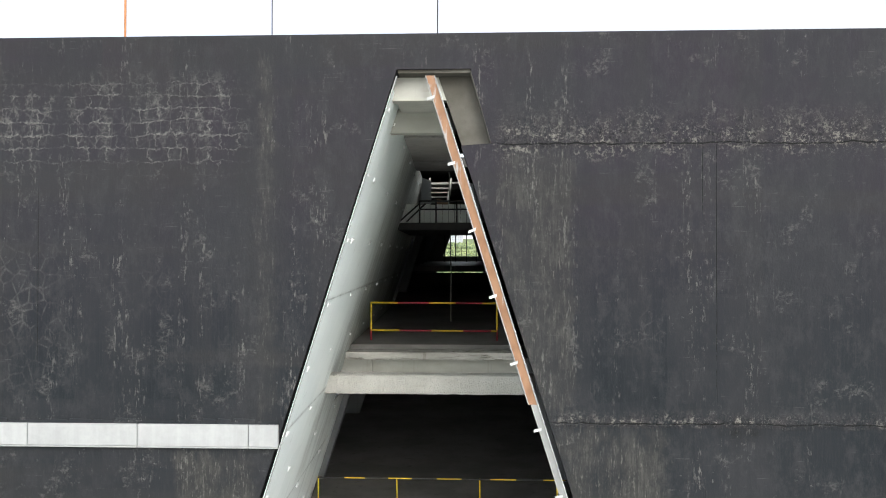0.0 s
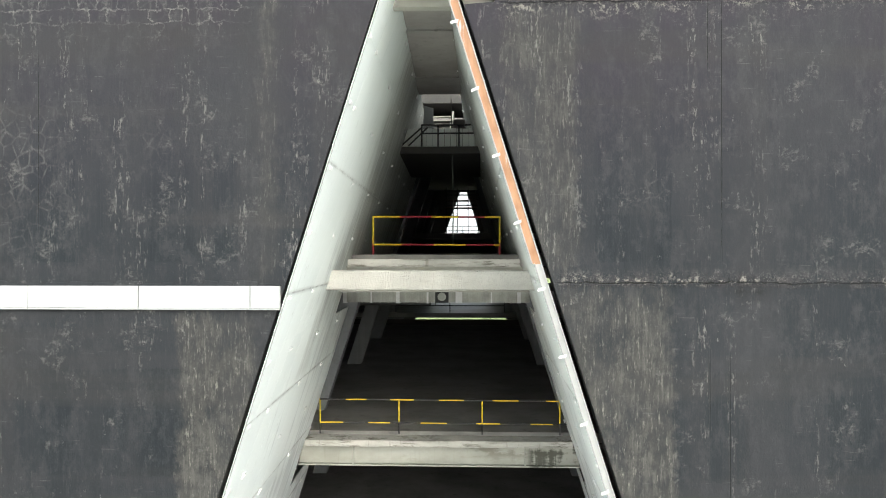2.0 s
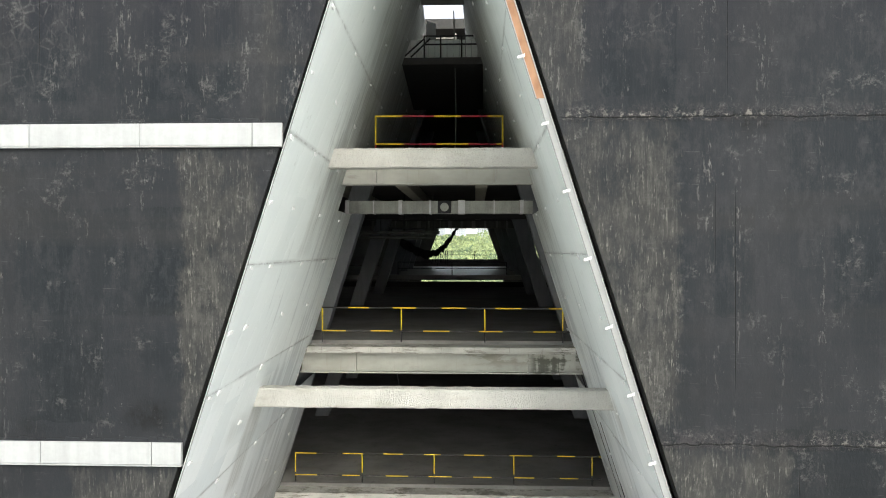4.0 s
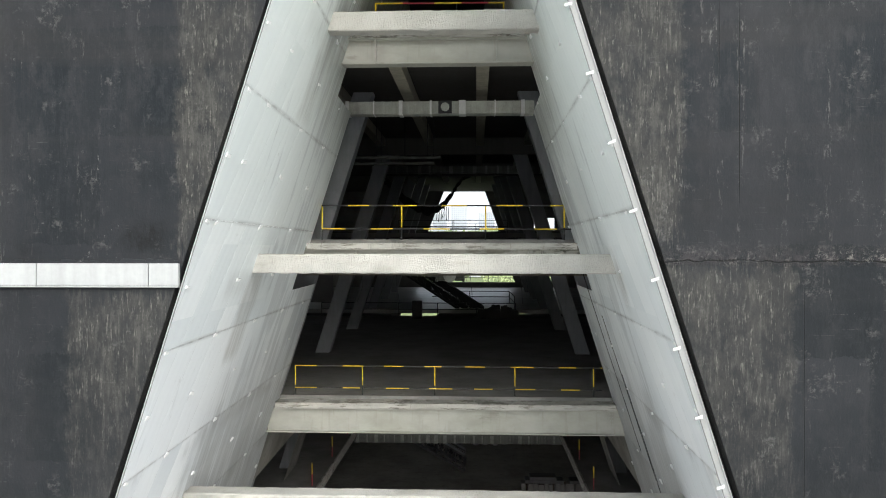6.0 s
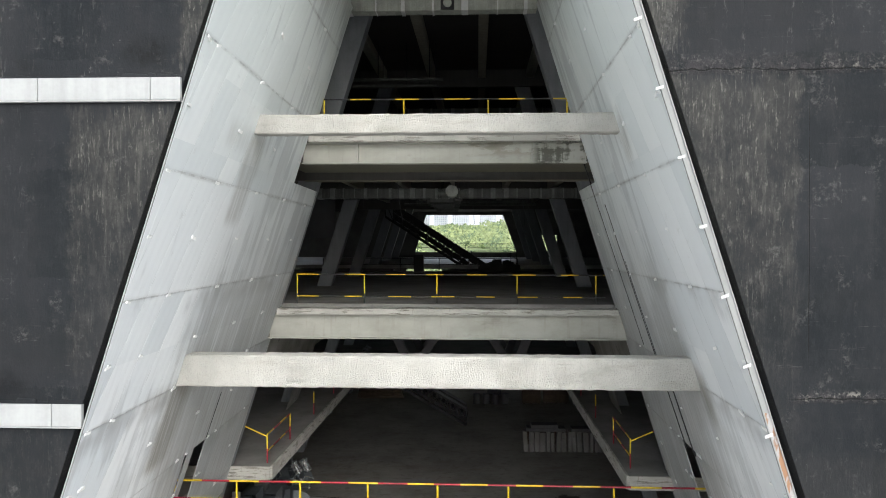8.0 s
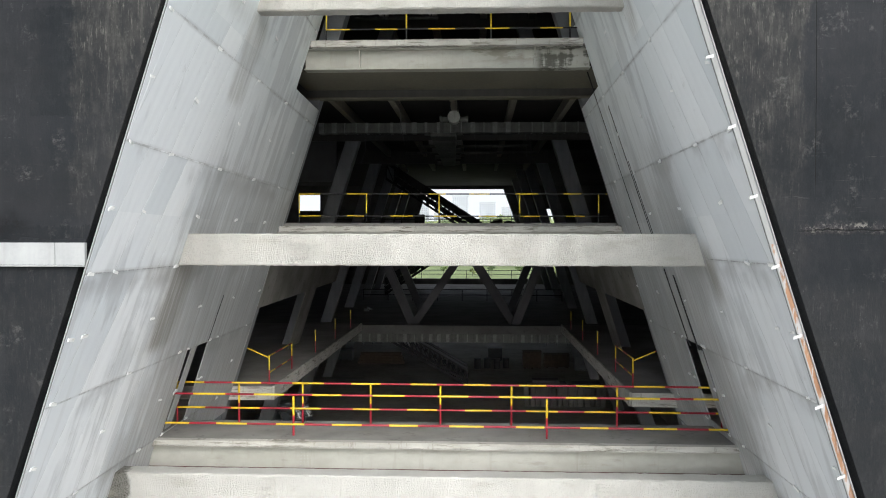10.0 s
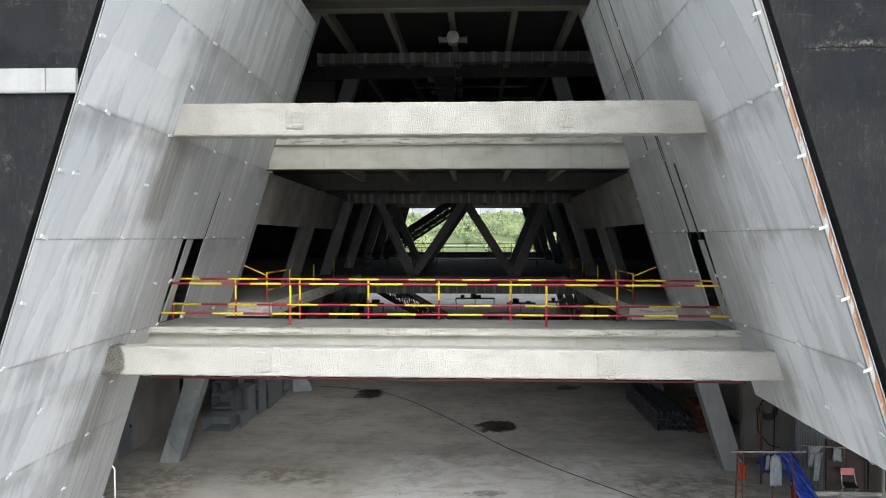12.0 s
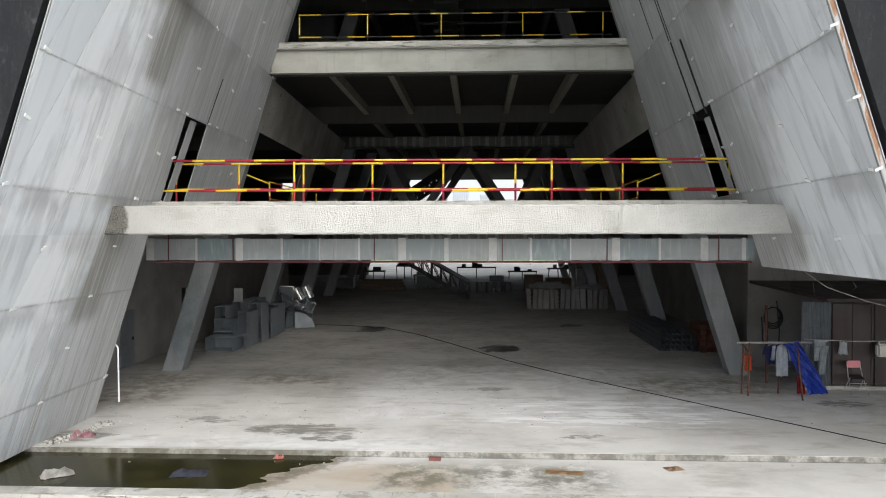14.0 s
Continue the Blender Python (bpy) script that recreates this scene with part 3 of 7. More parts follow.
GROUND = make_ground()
SCREED = make_concrete("worn_smooth_screed", (0.26, 0.255, 0.245), (0.36, 0.355, 0.34), 0.3)
SCREED.node_tree.nodes["Principled BSDF"].inputs["Roughness"].default_value = 0.42
ROUGH = make_concrete("bare_wall_concrete", (0.215, 0.207, 0.193), (0.31, 0.30, 0.283))
# darker concrete for the back wall and the far bridge
DIM = make_concrete("dark_back_concrete", (0.10, 0.098, 0.094), (0.16, 0.157, 0.15))
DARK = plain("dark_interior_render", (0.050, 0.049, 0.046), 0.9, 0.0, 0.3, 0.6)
BLACK_DECK = plain("black_deck_sheet", (0.026, 0.024, 0.021), 0.85, 0.0, 0.4, 0.8)
COLUMN = plain("grey_painted_column", (0.21, 0.222, 0.232), 0.6, 0.0, 0.2, 1.2, True)
GIRDER = plain("dull_grey_girder", (0.060, 0.058, 0.052), 0.65, 0.0, 0.25, 1.2, True)


def make_galvanised():
    n = Nodes("galvanised_duct_sheet", 0.4, 0.25)
    runs = n.noise(n.scaled(6, 6, 0.8), 1.5, 5.0)
    cloud = n.noise(n.scaled(1, 1, 1), 2.5, 5.0)
    col = n.mix(n.chance(), (0.23, 0.29, 0.305), (0.40, 0.425, 0.425))
    col = n.mix(n.ramp(runs, 0.5, 0.7, 0, 0.5), col, (0.52, 0.53, 0.52))
    col = n.mix(n.ramp(cloud, 0.55, 0.75, 0, 0.35), col, (0.2, 0.22, 0.22))
    return n.done(col)


GALV = make_galvanised()
WHITE = plain("white_sheet_flashing", (0.31, 0.32, 0.315), 0.5, 0.0, 0.15, 0.9, True)
TAPE = plain("silver_joint_tape", (0.60, 0.61, 0.60), 0.45, 0.2, 0.1, 6.0)
RED = plain("red_rail_paint", (0.27, 0.008, 0.022), 0.45, 0.0, 0.2, 6.0)
YELLOW = plain("yellow_rail_paint", (0.66, 0.47, 0.02), 0.45, 0.0, 0.15, 6.0)
JET = plain("black_rail_paint", (0.012, 0.012, 0.013), 0.6, 0.0, 0.3, 6.0)
BLUEGREY = plain("blue_grey_duct_sheet", (0.24, 0.27, 0.29), 0.45, 0.4, 0.25, 2.0)
WOOD_BROWN = plain("brown_board", (0.22, 0.14, 0.09), 0.8, 0.0, 0.3, 3.0)
RUST = plain("rusted_flange", (0.40, 0.17, 0.06), 0.85, 0.0, 0.45, 3.0, True)


# ---- mesh helpers ----
def finish(name, bm, mats, parent=None, label=""):
    me = bpy.data.meshes.new(name)
    bmesh.ops.recalc_face_normals(bm, faces=bm.faces)
    bm.to_mesh(me)
    bm.free()
    for m in mats if isinstance(mats, (list, tuple)) else [mats]:
        me.materials.append(m)
    ob = new(name, me)
    ob.parent = parent
    if label:
        ob["label"] = label
    return ob


def part(name, bm, material, parent, label=""):
    """Links a bmesh as one mesh under a thing or a part."""
    return finish(name, bm, material, parent, label)


def thing(name, label, category, group="", kind="", at=(0, 0, 0)):
    e = new(name)
    e.empty_display_size = 0.3
    e.location = at
    return tagged(e, label, category, group, kind)


def whole(name, bm, mats, label, category, group="", kind=""):
    return tagged(finish(name, bm, mats), label, category, group, kind)


def hexa(bm, low, high, slot=0):
    """A solid from four low and four high corners, both in the same turn."""
    v = [bm.verts.new(p) for p in (*low, *high)]
    faces = [bm.faces.new([v[i] for i in q]) for q in ((3, 2, 1, 0), (4, 5, 6, 7), (0, 1, 5, 4), (1, 2, 6, 5), (2, 3, 7, 6), (3, 0, 4, 7))]
    for f in faces:
        f.material_index = slot
    return faces


def box(bm, x0, x1, y0, y1, z0, z1, slot=0):
    ring = ((x0, y0), (x1, y0), (x1, y1), (x0, y1))
    return hexa(bm, [(x, y, z0) for x, y in ring], [(x, y, z1) for x, y in ring], slot)


def slab(bm, outline, y0, y1, slot=0):
    """A solid whose outline (x, z) stands upright and reaches from y0 to y1."""
    a = [bm.verts.new((x, y0, z)) for x, z in outline]
    b = [bm.verts.new((x, y1, z)) for x, z in outline]
    k = len(outline)
    faces = [bm.faces.new(a), bm.faces.new(b[::-1])] + [bm.faces.new((a[i], b[i], b[(i + 1) % k], a[(i + 1) % k])) for i in range(k)]
    for f in faces:
        f.material_index = slot


def bar(bm, p, q, w, h, up=(0, 0, 1), slot=0):
    """A square bar from p to q, w wide and h high."""
    p, q = Vector(p), Vector(q)
    d = (q - p).normalized()
    side = d.cross(Vector(up))
    side = side.normalized() if side.length > 1e-4 else Vector((1, 0, 0))
    top = side.cross(d).normalized()
    ring = [side * sx * w / 2 + top * sz * h / 2 for sx, sz in ((-1, -1), (1, -1), (1, 1), (-1, 1))]
    hexa(bm, [p + r for r in ring], [q + r for r in ring], slot)


def tube(bm, p, q, r, n=8, slot=0, r2=None):
    p, q = Vector(p), Vector(q)
    d = (q - p).normalized()
    side = d.orthogonal().normalized()
    top = d.cross(side)
    r2 = r if r2 is None else r2
    a = [bm.verts.new(p + (side * math.cos(t) + top * math.sin(t)) * r) for t in np.linspace(0, 2 * math.pi, n, endpoint=False)]
    b = [bm.verts.new(q + (side * math.cos(t) + top * math.sin(t)) * r2) for t in np.linspace(0, 2 * math.pi, n, endpoint=False)]
    faces = [bm.faces.new((a[i], a[(i + 1) % n], b[(i + 1) % n], b[i])) for i in range(n)] + [bm.faces.new(a[::-1]), bm.faces.new(b)]
    for f in faces:
        f.material_index = slot


def path_tube(bm, points, r, n=6, slot=0):
    """One bent tube through the points."""
    points = [Vector(p) for p in points]
    last = None
    for i, p in enumerate(points):
        d = (points[min(i + 1, len(points) - 1)] - points[max(i - 1, 0)]).normalized()
        side = d.cross(Vector((0.31, 0.17, 0.93))).normalized()
        top = d.cross(side)
        here = [bm.verts.new(p + (side * math.cos(a) + top * math.sin(a)) * r) for a in np.linspace(0, 2 * math.pi, n, endpoint=False)]
        if last:
            for k in range(n):
                bm.faces.new((last[k], last[(k + 1) % n], here[(k + 1) % n], here[k])).material_index = slot
        else:
            bm.faces.new(here[::-1])
        last = here
    bm.faces.new(last)


# ---- plan ----
FACE = 13.45            # outer face of the black wall
TOP = 29.9
L1, L2, L3, L4 = 5.85, 11.77, 17.48, 23.22
LIP = {L1: 20.2, L2: 26.85, L3: 23.5, L4: 20.25}
BACK = 94.0
REAR_Y = 60.0             # the upper floors step up behind this line
REAR = {L2: 12.38, L3: 18.52, L4: 24.95}
WEST, EAST = -30.0, 28.0     # outer sides of the building


def left_x(y, z):
    return -1.33 - 0.3155 * (29.2 - z) - 0.033 * (y - FACE)


def right_x(y, z):
    return -0.68 + 0.3125 * (29.12 - z) + 0.012 * (y - FACE)


# front wall in three pieces round the tapered opening
bm = bmesh.new()
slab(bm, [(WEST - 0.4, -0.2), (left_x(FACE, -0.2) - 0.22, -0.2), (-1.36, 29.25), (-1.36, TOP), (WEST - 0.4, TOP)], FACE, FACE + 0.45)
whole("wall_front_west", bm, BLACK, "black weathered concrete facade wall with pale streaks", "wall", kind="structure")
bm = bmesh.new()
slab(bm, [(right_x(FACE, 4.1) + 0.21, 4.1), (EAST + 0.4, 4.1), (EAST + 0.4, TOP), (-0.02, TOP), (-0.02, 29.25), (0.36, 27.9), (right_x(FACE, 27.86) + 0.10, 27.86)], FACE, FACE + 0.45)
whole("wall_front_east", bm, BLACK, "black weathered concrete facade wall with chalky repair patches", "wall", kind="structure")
bm = bmesh.new()
box(bm, -1.36, -0.02, FACE, FACE + 0.45, 29.25, TOP)
whole("wall_front_lintel", bm, BLACK, "black concrete lintel over the tapered opening", "wall", kind="structure")

# floors
def floor_slab(name, bm, label):
    whole(name, bm, [FLOOR, EDGE], label, "floor", kind="structure")


for name, z, lip in (("floor_2", L2, LIP[L2]), ("floor_3", L3, LIP[L3]), ("floor_4", L4, LIP[L4])):
    bm = bmesh.new()
    box(bm, WEST, EAST, lip + 0.75, REAR_Y, z - 0.2, z + 0.12)
    x0, x1 = left_x(lip, z) + 0.0, right_x(lip, z) - 0.0
    box(bm, x0, x1, lip, lip + 0.75, z - 0.2, z, 1)
    floor_slab(name, bm, "bare concrete upper floor with a pale worn front edge")
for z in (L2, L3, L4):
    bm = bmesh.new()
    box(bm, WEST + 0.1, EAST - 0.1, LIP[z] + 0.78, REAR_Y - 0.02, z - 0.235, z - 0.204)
    whole("ceiling_deck", bm, BLACK_DECK, "dark metal deck soffit between the joists", "ceiling", kind="structure")
bm = bmesh.new()
box(bm, -9.05, 6.75, 20.2, 20.42, L1 - 0.16, L1, 1)
box(bm, -9.05, 6.75, 20.42, 22.5, L1 - 0.16, L1 - 0.004, 0)
floor_slab("floor_1_front", bm, "narrow concrete front gallery strip at first floor")
bm = bmesh.new()
box(bm, WEST, -7.7, 27.5, 48.5, L1 - 0.25, L1)
floor_slab("floor_1_west", bm, "concrete side walkway along the atrium void")
bm = bmesh.new()
box(bm, 5.3, EAST, 27.0, 48.5, L1 - 0.25, L1)
floor_slab("floor_1_east", bm, "concrete side walkway along the atrium void")
for x0, x1, y0, x_end in ((-7.7, -7.62, 27.5, WEST), (5.22, 5.3, 27.0, EAST)):
    bm = bmesh.new()
    box(bm, x0, x1, y0 + 0.02, 48.49, L1 - 0.46, L1 + 0.03)
    box(bm, min(x0 if x_end < 0 else x1, x_end), max(x0 if x_end < 0 else x1, x_end), y0 - 0.08, y0 - 0.004, L1 - 0.46, L1 + 0.03)
    whole("walkway_fascia", bm, EDGE, "pale concrete fascia along a side walkway", "fascia", kind="structure")
bm = bmesh.new()
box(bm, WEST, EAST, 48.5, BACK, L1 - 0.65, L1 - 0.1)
whole("floor_1_bridge", bm, DIM, "dark concrete bridge floor at the far end of the void", "floor", kind="structure")
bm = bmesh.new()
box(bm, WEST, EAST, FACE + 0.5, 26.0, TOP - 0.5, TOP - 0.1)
# roof left open over the mezzanine, an added gap that lights its boards
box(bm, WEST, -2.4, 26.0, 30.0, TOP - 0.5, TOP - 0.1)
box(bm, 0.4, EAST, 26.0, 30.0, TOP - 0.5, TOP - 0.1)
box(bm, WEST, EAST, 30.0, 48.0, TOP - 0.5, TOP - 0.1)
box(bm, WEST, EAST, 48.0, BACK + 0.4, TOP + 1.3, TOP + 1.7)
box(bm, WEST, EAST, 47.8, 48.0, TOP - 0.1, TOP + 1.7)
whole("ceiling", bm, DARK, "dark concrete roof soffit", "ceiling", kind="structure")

# ground slab and outer ground
bm = bmesh.new()
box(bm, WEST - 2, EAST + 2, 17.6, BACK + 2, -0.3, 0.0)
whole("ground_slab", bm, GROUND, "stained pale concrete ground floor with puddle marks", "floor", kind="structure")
bm = bmesh.new()
for a, b in ((-3000, -100), (-100, 18.2), (18.2, 100), (100, 3000)):
    box(bm, -3000, 3000, a, b, -0.6, -0.13)
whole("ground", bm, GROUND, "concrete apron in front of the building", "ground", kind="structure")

# outer side walls
for name, x0, x1 in (("wall_west", WEST - 0.4, WEST), ("wall_east", EAST, EAST + 0.4)):
    bm = bmesh.new()
    if name == "wall_east":
        # unseen wall; its open ground floor is added to brighten the east floor
        box(bm, x0, x1, FACE + 0.45, BACK + 0.5, 4.6, TOP + 1.7)
        box(bm, x0, x1, 52.0, BACK + 0.5, 0, 4.6)
        for y in (14.0, 27.0, 39.5):
            box(bm, x0, x1, y, y + 0.8, 0, 4.6)
        whole(name, bm, DARK, "unseen dark concrete side wall, ground floor opened to let light in", "wall", kind="structure")
        continue
    box(bm, x0, x1, FACE + 0.45, 24.0, 0, TOP + 1.7)
    box(bm, x0, x1, 24.0, 36.0, 0, L1 + 0.2)
    box(bm, x0, x1, 24.0, 36.0, L2 - 1.4, TOP + 1.7)
    box(bm, x0, x1, 90.0, BACK + 0.5, 0, TOP + 1.7)
    z_last = 0.0
    for low, high in ((L1 + 0.2, L2 - 1.4), (12.6, 16.2), (18.8, 22.0)):
        box(bm, x0, x1, 36.0, 90.0, z_last, low)
        if low < 7:
            box(bm, x0, x1, 54.0, 90.0, low, high)
        for y in (36.0, 52.0, 68.0, 84.0):
            box(bm, x0, x1, y, y + 6.0, low, high)
        z_last = high
    box(bm, x0, x1, 36.0, 90.0, z_last, TOP + 1.7)
    whole(name, bm, DARK, "dark concrete side wall with wide openings on each storey", "wall", kind="structure")

# back facade with an opening at each storey
# per storey: sill, head, the opening's sides at the sill and at the head, small windows (x0, x1, z0, z1) west and east
STOREYS = ((0.0, 4.6, -14.0, 12.0, -14.0, 12.0, None, None),
           (6.45, 11.95, -10.3, 7.2, -8.63, 5.4, (-25.0, -22.6, 10.5, 11.6), (8.6, 9.8, 6.7, 8.95)),
           (13.02, 17.7, -7.9, 4.85, -6.5, 3.14, (-22.8, -20.0, 15.0, 17.0), (7.8, 9.9, 13.2, 15.2)),
           (19.40, 24.45, -6.08, 2.9, -4.1, 1.08, None, (7.2, 9.8, 19.55, 21.1)),
           (25.60, 31.0, -3.6, 0.9, -1.66, -0.81, None, None))
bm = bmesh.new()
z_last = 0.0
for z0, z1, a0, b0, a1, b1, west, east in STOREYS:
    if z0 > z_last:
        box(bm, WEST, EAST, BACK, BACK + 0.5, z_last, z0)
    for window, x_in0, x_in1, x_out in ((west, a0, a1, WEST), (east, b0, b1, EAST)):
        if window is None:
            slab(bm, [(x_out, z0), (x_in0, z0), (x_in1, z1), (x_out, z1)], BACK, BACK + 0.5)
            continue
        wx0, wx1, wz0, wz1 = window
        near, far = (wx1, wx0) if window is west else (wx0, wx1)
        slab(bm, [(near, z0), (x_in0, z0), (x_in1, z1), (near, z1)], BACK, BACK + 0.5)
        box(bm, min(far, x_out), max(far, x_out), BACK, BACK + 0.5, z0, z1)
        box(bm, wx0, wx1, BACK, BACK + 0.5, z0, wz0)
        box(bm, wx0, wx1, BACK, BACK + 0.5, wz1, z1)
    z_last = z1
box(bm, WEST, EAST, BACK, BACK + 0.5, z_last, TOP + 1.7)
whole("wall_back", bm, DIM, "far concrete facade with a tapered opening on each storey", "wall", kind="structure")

# cross beams over the opening
BEAMS = ((22.50, 22.97, 0.42), (16.72, 17.18, 0.45), (10.66, 11.42, 0.55), (4.97, 5.65, 0.55))


def splice_plates(beam, z0, z1):
    zc = (z0 + z1) / 2
    for x in {10.66: (-4.4, 1.95), 4.97: (-5.2, 2.85)}.get(z0, ()):
        bm = bmesh.new()
        box(bm, x - 0.2, x + 0.2, 17.957, 17.996, zc - 0.23, zc + 0.23)
        bmesh.ops.bevel(bm, geom=bm.edges[:], offset=0.008, segments=1, affect="EDGES")
        plate = part("splice_plate", bm, SPRAY, beam, "splice plate with bolts under fireproofing")
        for i in range(4):
            for k in range(4):
                bm = bmesh.new()
                px, pz = x - 0.15 + 0.10 * i, zc - 0.165 + 0.11 * k
                tube(bm, (px, 17.912, pz), (px, 17.957, pz), 0.029, 6)
                part("bolt", bm, SPRAY, plate)


for z0, z1, deep in BEAMS:
    b = thing("cross_beam", "steel tie beam coated in rough cream fireproofing", "beam", "cross beams over the opening")
    bm = bmesh.new()
    zm = (z0 + z1) / 2
    xa, xb = left_x(18.2, zm) - 0.15, right_x(18.2, zm) + 0.15
    corner = 0.03
    outline = [(0, corner), (0, (z1 - z0) / 2), (0, z1 - z0 - corner), (corner, z1 - z0), (deep / 2, z1 - z0), (deep - corner, z1 - z0), (deep, z1 - z0 - corner), (deep, corner), (deep - corner, 0), (corner, 0)]
    steps = int((xb - xa) / 0.11)
    last = None
    for i in range(steps + 1):
        here = [bm.verts.new((xa + (xb - xa) * i / steps, 18.0 + y + random.uniform(-0.007, 0.007), z0 + z + random.uniform(-0.008, 0.008))) for y, z in outline]
        if last:
            for k in range(len(outline)):
                bm.faces.new((last[k], last[(k + 1) % len(outline)], here[(k + 1) % len(outline)], here[k]))
        else:
            bm.faces.new(here[::-1])
        last = here
    bm.faces.new(last)
    part("beam_body", bm, SPRAY, b)
    splice_plates(b, z0, z1)

# edge girders and joists
RED_PRIMER = plain("dull_red_primer", (0.10, 0.030, 0.030), 0.7, 0.0, 0.3, 5.0)
for z, lip in LIP.items():
    deep = {L1: 0.80, L2: 1.08, L3: 0.86, L4: 0.90}[z]
    g = thing("edge_girder", "pale painted steel edge girder under the slab", "girder", "edge girders")
    zb = z - deep
    under = z - (0.16 if z == L1 else 0.2)
    bm = bmesh.new()
    xa, xb = left_x(lip, zb) + 0.02, right_x(lip, zb) - 0.02
    inset = 0.20 if z in (L1, L2) else 0.40
    box(bm, xa, xb, lip + inset, lip + inset + 0.03, zb, under)
    part("web", bm, STEEL, g)
    for zz in (zb, under - 0.03):
        bm = bmesh.new()
        box(bm, xa, xb, lip + max(0.015, inset - 0.2), lip + inset + 0.23, zz, zz + 0.035)
        part("flange", bm, RED_PRIMER if z == L1 and zz == zb else STEEL, g, "dull red primed lower flange" if z == L1 and zz == zb else "")
    for x in {L3: (-3.86, 1.62), L4: (-2.78, 0.53)}.get(z, ()):
        bm = bmesh.new()
        box(bm, x - 0.025, x + 0.025, lip + 0.20, lip + 0.40, zb + 0.036, under - 0.031)
        part("stiffener", bm, STEEL, g)
    if z in (L1, L2):
        zc, tall = (zb + under) / 2, (under - zb) * 0.66
        for x in ((-6.95, 4.72) if z == L2 else (-4.85, 2.7)):
            for i in range(3):
                for k in range(6):
                    bm = bmesh.new()
                    px, pz = x + 0.09 * (i - 1), zc + tall * (k / 5 - 0.5)
                    tube(bm, (px, lip + 0.16, pz), (px, lip + 0.201, pz), 0.022, 6)
                    part("bolt", bm, STEEL, g)

JOIST = plain("dull_cream_joist", (0.25, 0.235, 0.185), 0.7, 0.0, 0.3, 1.2, True)
for z in (L2, L3, L4):
    n_joist = {L2: (-5.9, -3.6, -1.2, 1.2, 3.5), L3: (-6.0, -3.6, -1.15, 1.3, 3.6), L4: (-4.9, -2.4, 0.15, 2.6)}[z]
    for x in n_joist:
        bm = bmesh.new()
        half = 0.19 if z == L4 else 0.12
        box(bm, x - half, x + half, 27.46 if z == L3 else LIP[z] + 0.5, REAR_Y, z - 0.66, z - 0.24)
        whole("floor_joist", bm, JOIST, "pale steel floor joist under the slab", "beam", "floor joists", "structure")
    for y in (27.3, 38.7, 50.1):
        if y > (30 if z == L4 else 27):
            bm = bmesh.new()
            box(bm, WEST + 2, EAST - 2, y - 0.15, y + 0.15, z - 1.1, z - 0.24)
            whole("cross_girder", bm, GIRDER, "deep steel cross girder on the column line", "girder", "cross girders", "structure")

# closed bay behind the third floor's edge girder
OLIVE = plain("olive_grey_soffit", (0.135, 0.128, 0.094), 0.75, 0.0, 0.25, 0.7)
bm = bmesh.new()
box(bm, -6.3, 4.1, LIP[L3] + 0.64, 27.12, L3 - 0.82, L3 - 0.78)
whole("soffit_panel", bm, OLIVE, "smooth olive-grey soffit behind the edge girder", "soffit", kind="structure")
bm = bmesh.new()
box(bm, -6.3, 4.1, 26.98, 27.46, L3 - 1.14, L3 - 1.10)
whole("girder_flange", bm, OLIVE, "pale bottom flange of the second cross girder", "flange", kind="structure")

# leaning columns
for y in (27.6, 39.0, 50.4, 61.5, 72.9, 84.3):
    for side in (0, 1):
        bm = bmesh.new()
        edge = (lambda z: left_x(y, z) - 0.75) if side == 0 else (lambda z: right_x(y, z) + 0.05)
        hexa(bm, [(edge(0) + dx, y + dy, 0) for dx, dy in ((0, -0.3), (0.72, -0.3), (0.72, 0.3), (0, 0.3))],
             [(edge(28.5) + dx, y + dy, 28.5) for dx, dy in ((0, -0.3), (0.72, -0.3), (0.72, 0.3), (0, 0.3))])
        whole("leaning_column", bm, COLUMN, "leaning grey boxed steel column", "column", "leaning columns", "structure")


# ---- lining of the passage, sheet by sheet ----
def back_edge(z):
    for level, y in ((23.1, 36.0), (21.65, 21.4), (17.4, 24.1), (16.0, 23.6), (11.8, 27.5), (10.65, 26.9), (4.95, 27.4)):
        if z > level:
            return y
    return 20.6


JOINT_Z = [0.0, 1.10, 3.48, 5.85, 8.22, 10.65, 13.05, 15.45, 17.85, 20.25, 22.65, 25.05, 27.4, 28.9]
STEPS_Z = [4.95, 11.8, 16.0, 17.4, 21.65, 23.1]
CLIP_Z = [1.1 + 1.193 * i for i in range(24)]


def folded_sheet(place, out, a0, b0, a1, b1, z0, z1, lift):
    """A thin sheet with shallow folds that run up the lining."""
    bm = bmesh.new()
    folds = max(2, 2 * round((b0 - a0) / 0.39))
    front, rear = [], []
    for i in range(folds + 1):
        f = i / folds
        bulge = lift + (0.004 if i % 2 else 0.0)
        lo = (a0 + (b0 - a0) * f, z0)
        hi = (a1 + (b1 - a1) * f, z1)
        front.append([bm.verts.new((place(y, z) - out * bulge, y, z)) for y, z in (lo, hi)])
        rear.append([bm.verts.new((place(y, z) + out * (0.03 - bulge), y, z)) for y, z in (lo, hi)])
    for i in range(folds):
        bm.faces.new((front[i][0], front[i + 1][0], front[i + 1][1], front[i][1]))
        bm.faces.new((rear[i][0], rear[i][1], rear[i + 1][1], rear[i + 1][0]))
        for k in (0, 1):
            bm.faces.new((front[i][k], rear[i][k], rear[i + 1][k], front[i + 1][k]))
    for i in (0, folds):
        bm.faces.new((front[i][0], front[i][1], rear[i][1], rear[i][0]))
    return bm


